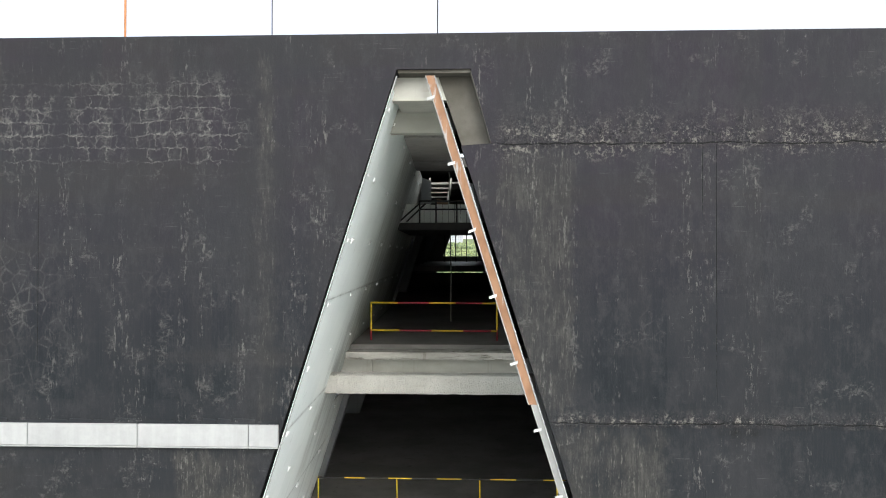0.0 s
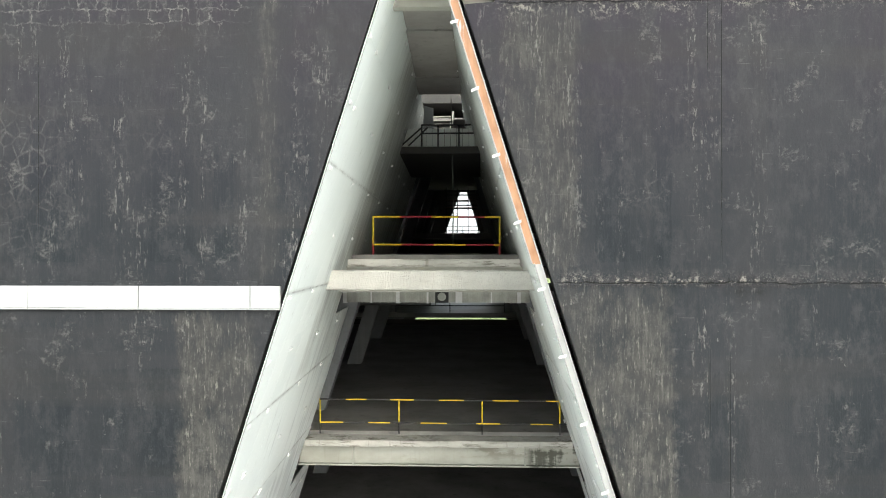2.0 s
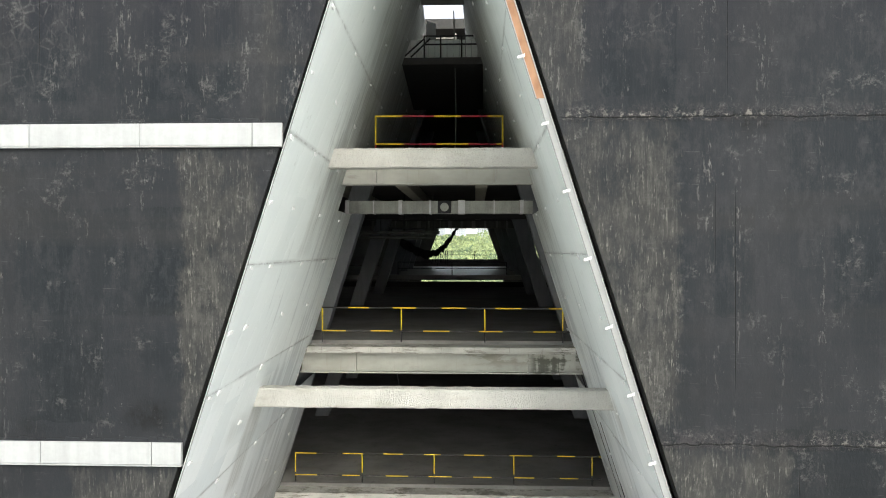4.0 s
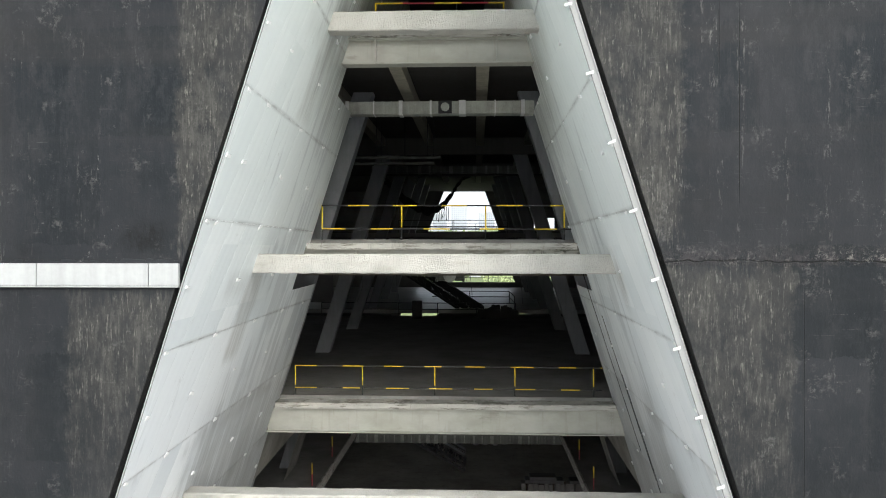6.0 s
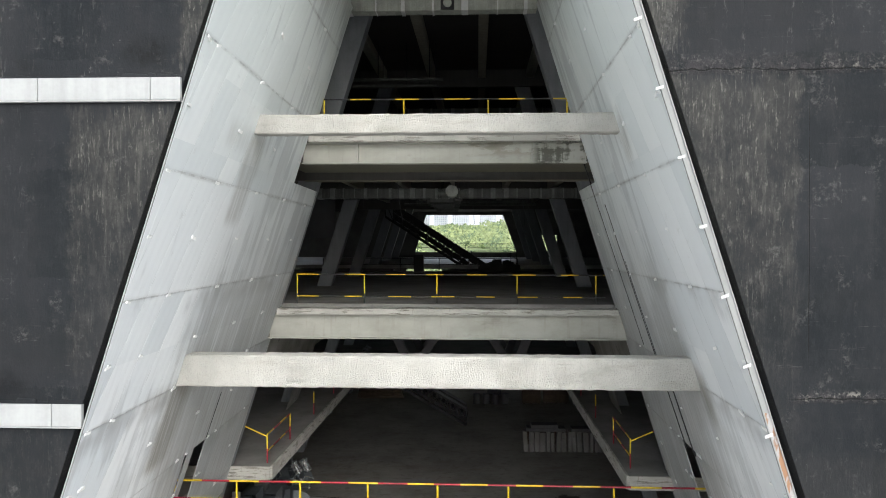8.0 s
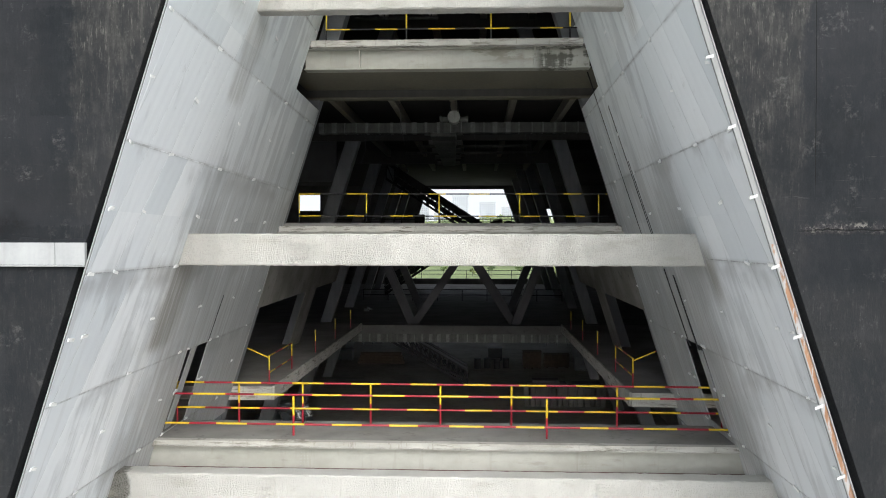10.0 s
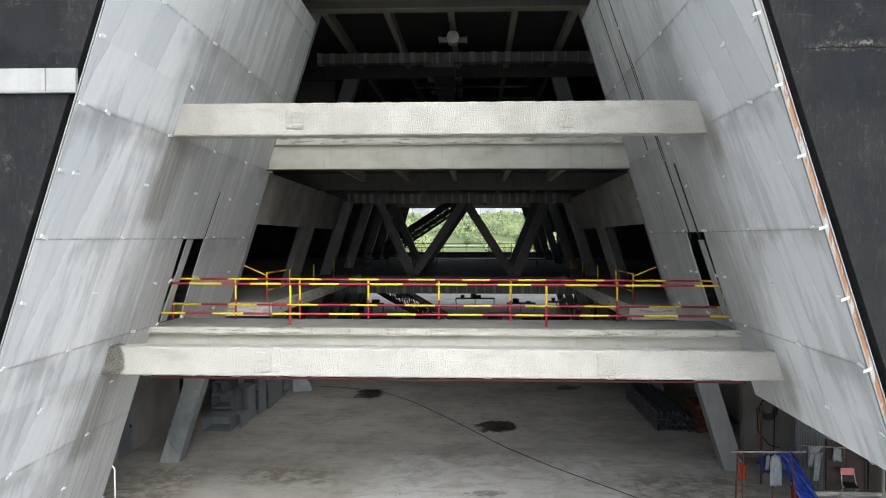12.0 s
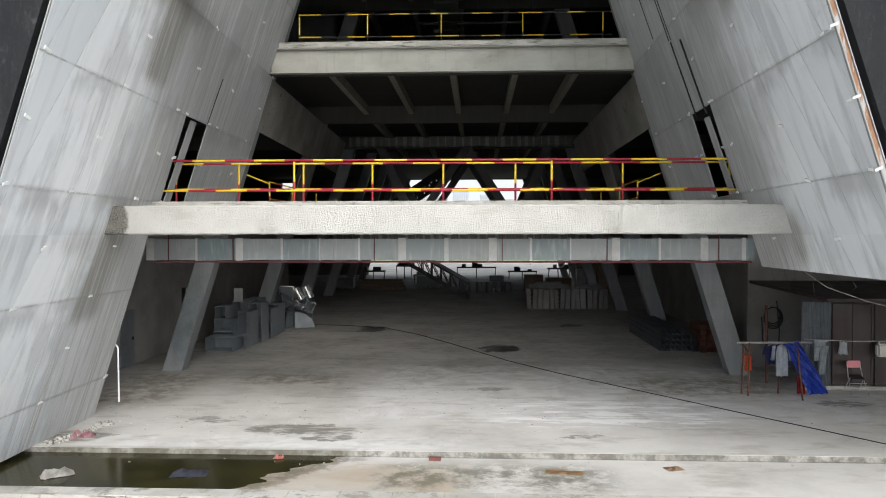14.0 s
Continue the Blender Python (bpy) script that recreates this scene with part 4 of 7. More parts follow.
def clip_mesh():
    bm = bmesh.new()
    box(bm, -0.012, 0.012, -0.105, 0.105, -0.03, 0.03)
    box(bm, -0.075, 0.012, 0.02, 0.085, -0.03, 0.03)
    bmesh.ops.bevel(bm, geom=bm.edges[:], offset=0.004, segments=1, affect="EDGES")
    me = bpy.data.meshes.new("clip")
    bm.to_mesh(me)
    bm.free()
    me.materials.append(CLIP)
    return me


CLIP = plain("white_clip_paint", (0.86, 0.87, 0.86), 0.5, 0.0, 0.08, 5.0)
CLIP_MESH = clip_mesh()


def lining(side):
    place = left_x if side == 0 else right_x
    out = -1 if side == 0 else 1
    lift_z = EAST_LIFT if side else 0.0
    joints = [z + lift_z if 0 < z < 28 else z for z in JOINT_Z]
    t = thing("passage_lining", "leaning passage wall lined with stained grey metal sheets", "wall lining", "passage linings", "structure")
    rows = sorted(joints + STEPS_Z)
    for z0, z1 in zip(rows, rows[1:]):
        if side == 1:
            if z1 < 4.5:
                continue
            z0 = max(z0, 4.12)
        if z1 - z0 < 0.02:
            continue
        zc = (z0 + z1) / 2
        end = back_edge(zc)
        slot = 5.8 < zc < 8.4
        for lo, hi in (((FACE + 0.03, 20.72), (22.48, end)) if slot else ((FACE + 0.03, end),)):
            k = SEAM[side] - 20 * SHEET
            while k + SLANT * z0 < hi:
                ring = [min(hi, max(lo, k + j * SHEET + SLANT * z)) for z in (z0, z1) for j in (0, 1)]
                k += SHEET
                a0, b0, a1, b1 = ring
                if b0 - a0 < 0.02 and b1 - a1 < 0.02:
                    continue
                gap = 0.0025
                low_gap = gap if z0 in joints else -0.001
                high_gap = gap if z1 in joints else -0.001
                row = sum(1 for j in joints if j <= zc)
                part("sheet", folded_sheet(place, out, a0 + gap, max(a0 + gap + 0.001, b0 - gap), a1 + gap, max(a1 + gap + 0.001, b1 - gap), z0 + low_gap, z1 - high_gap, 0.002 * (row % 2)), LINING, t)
    for z in CLIP_Z:
        z += lift_z
        if side == 1 and z < 4.5:
            continue
        end = back_edge(z)
        k = SEAM[side] - 10 * 3 * SHEET + SLANT * z
        ys = [FACE + (0.2 if side == 0 else 0.35)]
        while k < end:
            if k > FACE + 0.6:
                ys.append(k)
            k += 3 * SHEET
        if 5.8 < z < 8.45:
            ys += [20.66, 22.56]
        for y in ys:
            if 5.8 < z < 8.45 and 20.68 < y < 22.5:
                continue
            c = new("clip", CLIP_MESH)
            c.parent = t
            tilt = math.atan(0.3155 if side == 0 else -0.3125)
            c.matrix_basis = (Matrix.Translation((place(y, z) - out * 0.035, y + random.uniform(-0.04, 0.04), z)) @ Matrix.Rotation(tilt, 4, "Y")
                              @ Matrix.Rotation(random.uniform(-0.25, 0.25), 4, "X") @ Matrix.Scale(-out, 4, (1, 0, 0)) @ Matrix.Scale(random.uniform(0.75, 1.12), 4))
    # black strips beside the gallery slot stand for the shade in open seams
    seams = ((23.85, 10.95, 16.9, 0.045), (22.40, 10.5, 15.3, 0.045), (22.22, 10.5, 13.6, 0.03), (22.02, 8.25, 10.45, 0.10), (21.15, 8.25, 10.3, 0.12)) if side else ((22.4, 8.25, 9.6, 0.05),)
    for y, za, zb, w in seams:
        bm = bmesh.new()
        hexa(bm, [(place(q, za) - out * e, q, za) for q, e in ((y, 0.016), (y + w, 0.016), (y + w, -0.02), (y, -0.02))],
             [(place(q, zb) - out * e, q, zb) for q, e in ((y + SLANT * (zb - za) * 0.3, 0.016), (y + SLANT * (zb - za) * 0.3 + w, 0.016), (y + SLANT * (zb - za) * 0.3 + w, -0.02), (y + SLANT * (zb - za) * 0.3, -0.02))])
        part("seam_strip", bm, JET, t, "black strip that stands for the shade in an open seam")
    # recessed strip inside the gallery opening
    part("sheet", folded_sheet(lambda y, z: place(y, z) + out * 0.12, out, 21.25, 21.70, 21.45, 21.90, 5.86, 8.2, 0.0), LINING, t)
    # second stretch of the lining over the side galleries
    for ya, yb, za, zb in ((27.45, 46.0, 8.75, 10.6), (36.6, 39.4, 5.9, 8.75)):
        steps = max(1, round((yb - ya) / 1.55))
        for i in range(steps):
            a, b = ya + (yb - ya) * i / steps, ya + (yb - ya) * (i + 1) / steps
            part("sheet", folded_sheet(place, out, a + 0.007, b - 0.007, a + 0.007, b - 0.007, za, zb, 0.0), SHADED_SHEET, t, "brown-stained inner sheet, darkened for the shade deep inside")
    return t


lining(0)
lining(1)

# flange along the front edge of the lining
def flange(side):
    t = thing("edge_flange", "rust-bitten white steel flange along the opening's edge" if side else "white steel flange along the opening's edge", "flange", "edge flanges")
    place = right_x if side else left_x
    s = 1 if side else -1
    zs = [4.12 if side else 0.0, 4.9, 11.2, 17.2, 23.2, 29.12]
    for i, (z0, z1) in enumerate(zip(zs, zs[1:])):
        rusty = side and i in (1, 4)
        bm = bmesh.new()
        w = (0.15 if i == 4 else 0.10) if side else 0.015
        slab(bm, [(place(FACE, z0) - s * w, z0), (place(FACE, z0) + s * 0.01, z0), (place(FACE, z1) + s * 0.01, z1), (place(FACE, z1) - s * w, z1)], FACE - 0.05, FACE - 0.01)
        if side:
            for off in (-w - 0.012, 0.0):
                rim = bmesh.new()
                slab(rim, [(place(FACE, z0) + s * off, z0 + 0.003), (place(FACE, z0) + s * (off + 0.022), z0 + 0.003), (place(FACE, z1) + s * (off + 0.022), z1 - 0.003), (place(FACE, z1) + s * off, z1 - 0.003)], FACE - 0.075, FACE - 0.012)
                part("rim", rim, FLANGE_GREY, t)
        part("plate", bm, (FLANGE_RUST if i == 4 else FLANGE_WORN) if rusty else FLANGE_GREY, t, "orange rusted flange plate" if rusty else "")
    if side:
        for z in CLIP_Z:
            z += EAST_LIFT
            if 4.5 < z < 29.0:
                bm = bmesh.new()
                x = place(FACE, z) - (0.16 if z > 23.2 else 0.11)
                d = random.uniform(0.02, 0.05)
                hexa(bm, [(x - 0.085, FACE - 0.085, z - 0.028 - d), (x + 0.05, FACE - 0.085, z - 0.02), (x + 0.05, FACE - 0.05, z - 0.02), (x - 0.085, FACE - 0.05, z - 0.028 - d)],
                     [(x - 0.085, FACE - 0.085, z + 0.022 - d), (x + 0.05, FACE - 0.085, z + 0.032), (x + 0.05, FACE - 0.05, z + 0.032), (x - 0.085, FACE - 0.05, z + 0.022 - d)])
                part("clip", bm, TAB, t)
    return t


def make_flange_rust(name, lo, hi):
    n = Nodes(name, 0.8)
    big = n.noise(n.scaled(6, 1, 0.8), 1.0, 6.0, 0.65)
    fine = n.noise(n.scaled(5, 5, 2), 1.0, 4.0, 0.5)
    flake = n.noise(n.scaled(9, 9, 3.5, (2, 2, 5)), 1.0, 6.0, 0.7)
    rust = n.mix(n.ramp(fine, 0.30, 0.70), (0.19, 0.095, 0.047), (0.28, 0.155, 0.085))
    patchy = n.math("ADD", n.math("MULTIPLY", big, 0.75), n.math("MULTIPLY", flake, 0.25))
    col = n.mix(n.ramp(patchy, lo, hi), (0.33, 0.325, 0.315), rust)
    col = n.mix(n.ramp(flake, 0.62, 0.72, 0.0, 0.5), col, (0.36, 0.31, 0.26))
    n.bump(fine, 0.3, 0.01)
    return n.done(col)


TAB = plain("chalky_white_tab", (0.46, 0.47, 0.46), 0.6, 0.0, 0.12, 5.0)
FLANGE_RUST = make_flange_rust("rusted_white_paint", 0.36, 0.44)
FLANGE_WORN = make_flange_rust("half_rusted_white_paint", 0.44, 0.50)
FLANGE_GREY = plain("chalky_white_flange", (0.235, 0.24, 0.235), 0.7, 0.0, 0.12, 2.0, True)
flange(0)
flange(1)

# ---- facade details ----
def ledge(z, x_end):
    t = thing("ledge_band", "bright white metal ledge band across the black wall", "ledge", "ledge bands", "structure")
    x = x_end
    while x > -26:
        w = 2.05 if x < x_end - 0.3 else 0.55
        bm = bmesh.new()
        box(bm, x - w + 0.006, x - 0.006, FACE - 0.07, FACE + 0.02, z - 0.40, z)
        box(bm, x - w + 0.004, x - 0.004, FACE - 0.085, FACE + 0.02, z - 0.43, z - 0.405)
        bmesh.ops.bevel(bm, geom=bm.edges[:], offset=0.006, segments=1, affect="EDGES")
        part("panel", bm, WHITE, t)
        x -= w
    return t


ledge(22.80, -3.50)
ledge(17.05, -5.33)
ledge(11.22, -7.14)

# broken concrete lip over each ledge
for z, x_end in ((22.80, -3.5), (17.05, -5.33), (11.22, -7.14)):
    bm = bmesh.new()
    x = x_end
    while x > -14:
        w = random.uniform(0.1, 0.5)
        h = random.uniform(0.02, 0.12)
        hexa(bm, [(x - w, FACE - 0.05, z + 0.004), (x, FACE - 0.05, z + 0.004), (x, FACE + 0.02, z + 0.004), (x - w, FACE + 0.02, z + 0.004)],
             [(x - w * 0.9, FACE - 0.01, z + h), (x - 0.02, FACE - 0.01, z + h * 0.7), (x - 0.02, FACE + 0.02, z + h), (x - w, FACE + 0.02, z + h)])
        x -= w
    whole("broken_wall_lip", bm, BLACK, "crumbled black concrete lip over a white ledge", "wall lip", kind="structure")

# recess at the top of the opening
STAINED = make_concrete("rain_stained_concrete", (0.060, 0.056, 0.044), (0.135, 0.130, 0.112), 0.85)
bm = bmesh.new()
slab(bm, [(-0.62, 29.2), (0.02, 29.2), (0.46, 27.8), (-0.14, 27.8)], FACE + 0.34, FACE + 0.46)
whole("recess_panel", bm, STAINED, "pale bare concrete face in the recess beside the apex", "wall", kind="structure")
bm = bmesh.new()
slab(bm, [(-0.03, 29.22), (0.0, 29.22), (0.40, 27.86), (0.36, 27.86)], FACE + 0.02, FACE + 0.34)
whole("recess_return", bm, STAINED, "pale concrete return of the recess beside the apex", "wall", kind="structure")
bm = bmesh.new()
box(bm, -1.34, -0.03, FACE + 0.05, FACE + 0.5, 29.19, 29.26)
whole("apex_soffit", bm, STAINED, "pale concrete soffit at the apex", "soffit", kind="structure")
for y, z0, z1 in ((FACE + 0.35, 28.75, 29.18), (FACE + 1.6, 28.35, 28.85)):
    bm = bmesh.new()
    box(bm, left_x(y, z0) - 0.1, right_x(y, z0) + 0.1, y, y + 0.25, z0, z1)
    whole("apex_tie", bm, STEEL, "cream steel tie plate under the apex", "beam", "apex ties")
bm = bmesh.new()
box(bm, -1.42, -0.52, FACE + 0.56, FACE + 1.62, 28.76, 28.80)
whole("apex_cover_plate", bm, STEEL, "cream steel cover plate between the apex ties", "plate", kind="structure")
bm = bmesh.new()
for i in range(9):
    y0 = FACE + 2.0 + i * 2.4
    # ceiling skipped under the added roof gap
    if 25.5 < y0 + 1.2 < 30.5:
        continue
    box(bm, left_x(y0, 28.7) - 0.05, right_x(y0, 28.7) + 0.05, y0, y0 + 2.36, 28.72 - 0.02 * (i % 2), 28.78)
whole("apex_ceiling", bm, ROUGH, "grey sheet ceiling along the apex of the passage", "ceiling", kind="structure")
for x, r, m in ((-6.42, 0.022, RUST), (-3.67, 0.010, JET), (-0.62, 0.011, JET)):
    bm = bmesh.new()
    tube(bm, (x, FACE + 0.1, TOP), (x + 0.02, FACE + 0.1, TOP + 6), r)
    whole("roof_cable", bm, m, "thin upright cable standing on the wall top", "cable", "roof cables")

# chipped, crumbling edges of the slabs
for z, y, x0, x1 in ((L1, 20.2, -9.0, 6.7), (L2, 26.85, -7.2, 5.0), (L3, 23.5, -5.2, 3.2), (L4, 20.25, -3.3, 1.1)):
    bm = bmesh.new()
    x = x0
    while x < x1:
        w = random.uniform(0.06, 0.42)
        for top in (0, 1):
            if random.random() < (0.55 if top else 0.75):
                d, h = random.uniform(0.012, 0.045), random.uniform(0.015, 0.05)
                zt = z + 0.002 if top else z - (0.16 if z == L1 else 0.20) + h
                hexa(bm, [(x, y - d * 0.3, zt - h), (x + w * 0.95, y - d * 0.6, zt - h), (x + w, y + 0.02, zt - h), (x, y + 0.02, zt - h)],
                     [(x + 0.02, y - d, zt - 0.004), (x + w * 0.8, y - d * 0.7, zt), (x + w * 0.9, y + 0.02, zt), (x, y + 0.02, zt - 0.006)])
        x += w
    whole("slab_edge", bm, EDGE, "chipped and crumbling concrete slab edge", "slab edge", kind="structure")

# raised rear half of the upper floors
for name, z in (("floor_2_rear", L2), ("floor_3_rear", L3), ("floor_4_rear", L4)):
    bm = bmesh.new()
    under = {L2: 12.10, L3: 18.16, L4: 24.5}[z]
    box(bm, WEST + 0.02, EAST - 0.02, REAR_Y, BACK - 0.01, under, REAR[z])
    whole(name, bm, SCREED, "raised concrete floor before the far opening", "floor", kind="structure")
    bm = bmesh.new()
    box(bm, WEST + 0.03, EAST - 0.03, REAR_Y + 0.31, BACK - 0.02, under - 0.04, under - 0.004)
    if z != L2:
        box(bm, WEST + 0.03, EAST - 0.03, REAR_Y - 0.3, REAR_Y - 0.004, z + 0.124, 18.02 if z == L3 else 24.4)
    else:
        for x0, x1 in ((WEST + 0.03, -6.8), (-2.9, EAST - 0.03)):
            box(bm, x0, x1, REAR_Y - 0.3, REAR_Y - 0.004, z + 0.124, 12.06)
    whole("ceiling_deck", bm, BLACK_DECK, "dark metal deck soffit of the raised floor", "ceiling", kind="structure")

# ---- railings ----
def striped(bm, p, q, r, lengths, first=0, n=8):
    """One pipe from p to q, painted in alternating lengths."""
    p, q = Vector(p), Vector(q)
    total, at, slot = (q - p).length, 0.0, first
    d = (q - p) / total
    side = d.orthogonal().normalized()
    top = d.cross(side)

    def ring(s):
        return [bm.verts.new(p + d * s + (side * math.cos(a) + top * math.sin(a)) * r) for a in np.linspace(0, 2 * math.pi, n, endpoint=False)]

    last = ring(0.0)
    bm.faces.new(last[::-1]).material_index = slot
    while at < total - 1e-4:
        at = min(total, at + random.uniform(*lengths[slot]))
        here = ring(at)
        for i in range(n):
            bm.faces.new((last[i], last[(i + 1) % n], here[(i + 1) % n], here[i])).material_index = slot
        last, slot = here, 1 - slot
    bm.faces.new(last).material_index = 1 - slot


def railing(name, label, y, z, x0, x1, posts, heights, paints, lengths, r=0.03, split=0.5):
    t = thing(name, label, "railing", "guard railings")
    for h in heights:
        bm = bmesh.new()
        striped(bm, (x0, y, z + h + 0.02), (x1, y + 0.02, z + h), r, lengths, random.randint(0, 1))
        part("rail", bm, paints, t)
    for x in posts:
        bm = bmesh.new()
        top = heights[0]
        striped(bm, (x, y + 0.03, z), (x, y + 0.03, z + top + 0.03), r * 1.05, ((9, 9), (top * split, top * split)), 1)
        part("post", bm, paints, t)
    return t


RY = ((0.75, 0.95), (0.75, 1.0))
railing("guard_rail", "red and yellow striped pipe railing along the gallery edge", 20.8, L1, -9.0, 6.75, (-5.25, 1.74), (1.12, 0.30), [YELLOW, RED], RY)
railing("guard_rail", "red and yellow striped pipe railing along the gallery's rear edge", 22.2, L1, -9.15, 7.0, (-9.1, -7.23, -5.32, -3.30, -1.24, 0.84, 3.9, 6.9), (1.17, 0.42), [YELLOW, RED], RY)
YB = ((0.62, 0.85), (0.75, 1.0))
railing("guard_rail", "yellow and black striped pipe railing on the second floor", 27.7, L2 + 0.12, -6.74, 4.55, (-6.74, -4.24, -1.56, 1.38, 4.24), (1.06, 0.25), [YELLOW, JET], YB, 0.023, 0.35)
railing("guard_rail", "yellow and black striped pipe railing on the third floor", 23.95, L3 + 0.1, -4.96, 3.1, (-4.96, -2.41, 0.26, 2.73), (1.08, 0.34), [YELLOW, JET], YB, 0.023, 0.35)
railing("guard_rail", "red and yellow striped pipe railing on the top floor", 22.0, L4 + 0.12, -2.98, 0.75, (-2.98, 0.75), (1.10, 0.28), [YELLOW, RED], RY, 0.028, 0.3)


def side_railing(x, outward):
    t = thing("guard_rail", "bent red and yellow railing along a side walkway", "railing", "guard railings")
    ys = (28.0, 31.4, 36.0, 41.0, 46.0)
    for y in ys:
        bm = bmesh.new()
        striped(bm, (x, y, L1), (x, y, L1 + 1.1), 0.03, ((9, 9), (0.55, 0.55)), 1)
        part("post", bm, [YELLOW, RED], t)
    for h in (1.08, 0.45):
        bm = bmesh.new()
        striped(bm, (x, ys[0], L1 + h), (x, ys[1], L1 + h), 0.028, RY)
        part("rail", bm, [YELLOW, RED], t)
    bm = bmesh.new()
    striped(bm, (x, ys[0], L1 + 1.0), (x + outward * 1.1, ys[0] + 0.1, L1 + 1.45), 0.028, RY)
    part("rail", bm, [YELLOW, RED], t)


side_railing(-7.95, -1)
side_railing(5.55, 1)

# low railings before the rear openings
for z, y, x0, x1, wide in ((13.02, BACK + 0.25, -7.6, 4.6, 2.6), (L2 + 0.12, 59.6, -12.4, 3.1, 2.9), (19.40, BACK + 0.25, -5.8, 2.8, 2.2), (18.52, 60.6, -6.3, 2.5, 4.4),
                       (6.45, BACK + 0.25, -10.0, 7.0, 2.8), (L1 - 0.1, 68.0, -10.5, 7.5, 2.2), (25.60, BACK + 0.25, -3.4, 0.8, 1.6)):
    t = thing("guard_rail", "thin dark pipe railing before the far opening", "railing", "far railings")
    for h in (1.05, 0.55):
        bm = bmesh.new()
        tube(bm, (x0, y, z + h), (x1, y, z + h), 0.035, 6)
        part("rail", bm, JET, t)
    k = max(2, int((x1 - x0) / wide))
    for i in range(k + 1):
        x = x0 + (x1 - x0) * i / k
        bm = bmesh.new()
        tube(bm, (x, y, z), (x, y, z + 1.05), 0.035, 6)
        part("post", bm, JET, t)
# the second floor's rail turns back along the platform at its east end
t = thing("guard_rail", "dark pipe railing returning beside the escalator pit", "railing", "far railings")
for h in (1.05, 0.55):
    bm = bmesh.new()
    tube(bm, (3.05, 60.2, 12.38 + h), (2.95, 67.5, 12.38 + h), 0.035, 6)
    tube(bm, (2.95, 67.5, 12.38 + h), (-4.0, 67.8, 12.38 + h), 0.035, 6)
    part("rail", bm, JET, t)
for x, y in ((3.05, 60.2), (2.95, 67.5), (-0.6, 67.6)):
    bm = bmesh.new()
    tube(bm, (x, y, 12.38), (x, y, 13.43), 0.035, 6)
    part("post", bm, JET, t)

# ---- air ducts ----
def duct(x0, x1, y, z0, z1, deep, label, material, step=1.25, tape=TAPE):
    t = thing("air_duct", label, "air duct", "air ducts")
    x = x0
    while x < x1 - 0.05:
        w = min(step * random.uniform(0.85, 1.1), x1 - x)
        bm = bmesh.new()
        box(bm, x + 0.004, x + w - 0.004, y, y + deep, z0 + 0.02, z1 - 0.02)
        for f in (0.33, 0.66):
            box(bm, x + w * f - 0.012, x + w * f + 0.012, y - 0.012, y + deep + 0.012, z0 + 0.012, z1 - 0.012)
        part("duct_length", bm, material, t)
        bm = bmesh.new()
        tw = random.choice((0.02, 0.03, 0.06, 0.11))
        box(bm, x - tw, x + tw, y - 0.02, y + deep + 0.02, z0 + random.uniform(-0.01, 0.01), z1 + 0.01)
        part("joint_tape", bm, tape, t)
        x += w
    return t


DULLRED = plain("dull_red_angle", (0.13, 0.028, 0.03), 0.7, 0.0, 0.3, 5.0)
DULL = plain("dusty_duct_sheet", (0.34, 0.35, 0.31), 0.5, 0.2, 0.35, 2.0, True)
DIM_DUCT = plain("grimy_duct_sheet", (0.10, 0.105, 0.092), 0.5, 0.2, 0.45, 3.0, True)
DIM_TAPE = plain("grimy_joint_tape", (0.20, 0.205, 0.19), 0.5, 0.1, 0.3, 6.0)
d = duct(-9.75, 7.5, 21.9, 4.22, 4.86, 0.6, "bluish galvanised air duct with white taped joints", GALV)
bm = bmesh.new()
box(bm, -9.6, 7.4, 21.83, 21.88, 4.165, 4.215)
part("angle_rail", bm, DULLRED, d, "dull red angle rail")
for x in (-9.2, -7.3, -3.2, 0.45, 3.4, 6.5):
    bm = bmesh.new()
    box(bm, x - 0.012, x + 0.012, 21.85, 21.875, 4.19, 5.68)
    part("hanger", bm, DULLRED, d)
duct(-4.30, 1.85, 24.8, 21.72, 22.17, 0.5, "grey galvanised air duct with taped joints under the top floor", DULL, 1.0)
duct(-7.3, 5.2, 34.3, 16.15, 16.62, 0.5, "dusty galvanised air duct under the third floor", DIM_DUCT, 0.55, DIM_TAPE)
duct(-8.0, 5.5, 46.0, 10.36, 10.92, 0.5, "dusty galvanised air duct under the second floor", DIM_DUCT, 0.5, DIM_TAPE)
duct(-9.5, 7.0, 48.7, 4.62, 5.19, 0.5, "dusty galvanised air duct under the far bridge", DIM_DUCT, 0.6, DIM_TAPE)
duct(-6.3, 5.0, 45.5, 21.85, 22.3, 0.5, "dusty galvanised air duct deep under the top floor", DIM_DUCT, 0.7, DIM_TAPE)


def fan_unit(x, y, z):
    t = thing("duct_fan", "small round duct fan with side stubs under the slab", "fan", "duct fans")
    bm = bmesh.new()
    tube(bm, (x, y - 0.2, z), (x, y + 0.3, z), 0.25, 16)
    part("housing", bm, DULL, t)
    for s in (-1, 1):
        bm = bmesh.new()
        tube(bm, (x + s * 0.2, y, z - 0.08), (x + s * 0.55, y, z - 0.08), 0.12, 10)
        tube(bm, (x + s * 0.5, y, z - 0.08), (x + s * 0.57, y, z - 0.08), 0.16, 10)
        part("stub", bm, DIM_DUCT, t)
    bm = bmesh.new()
    for dx in (-0.15, 0.15):
        tube(bm, (x + dx, y, z + 0.2), (x + dx, y, z + 0.9), 0.015, 6)
    part("hanger", bm, JET, t)


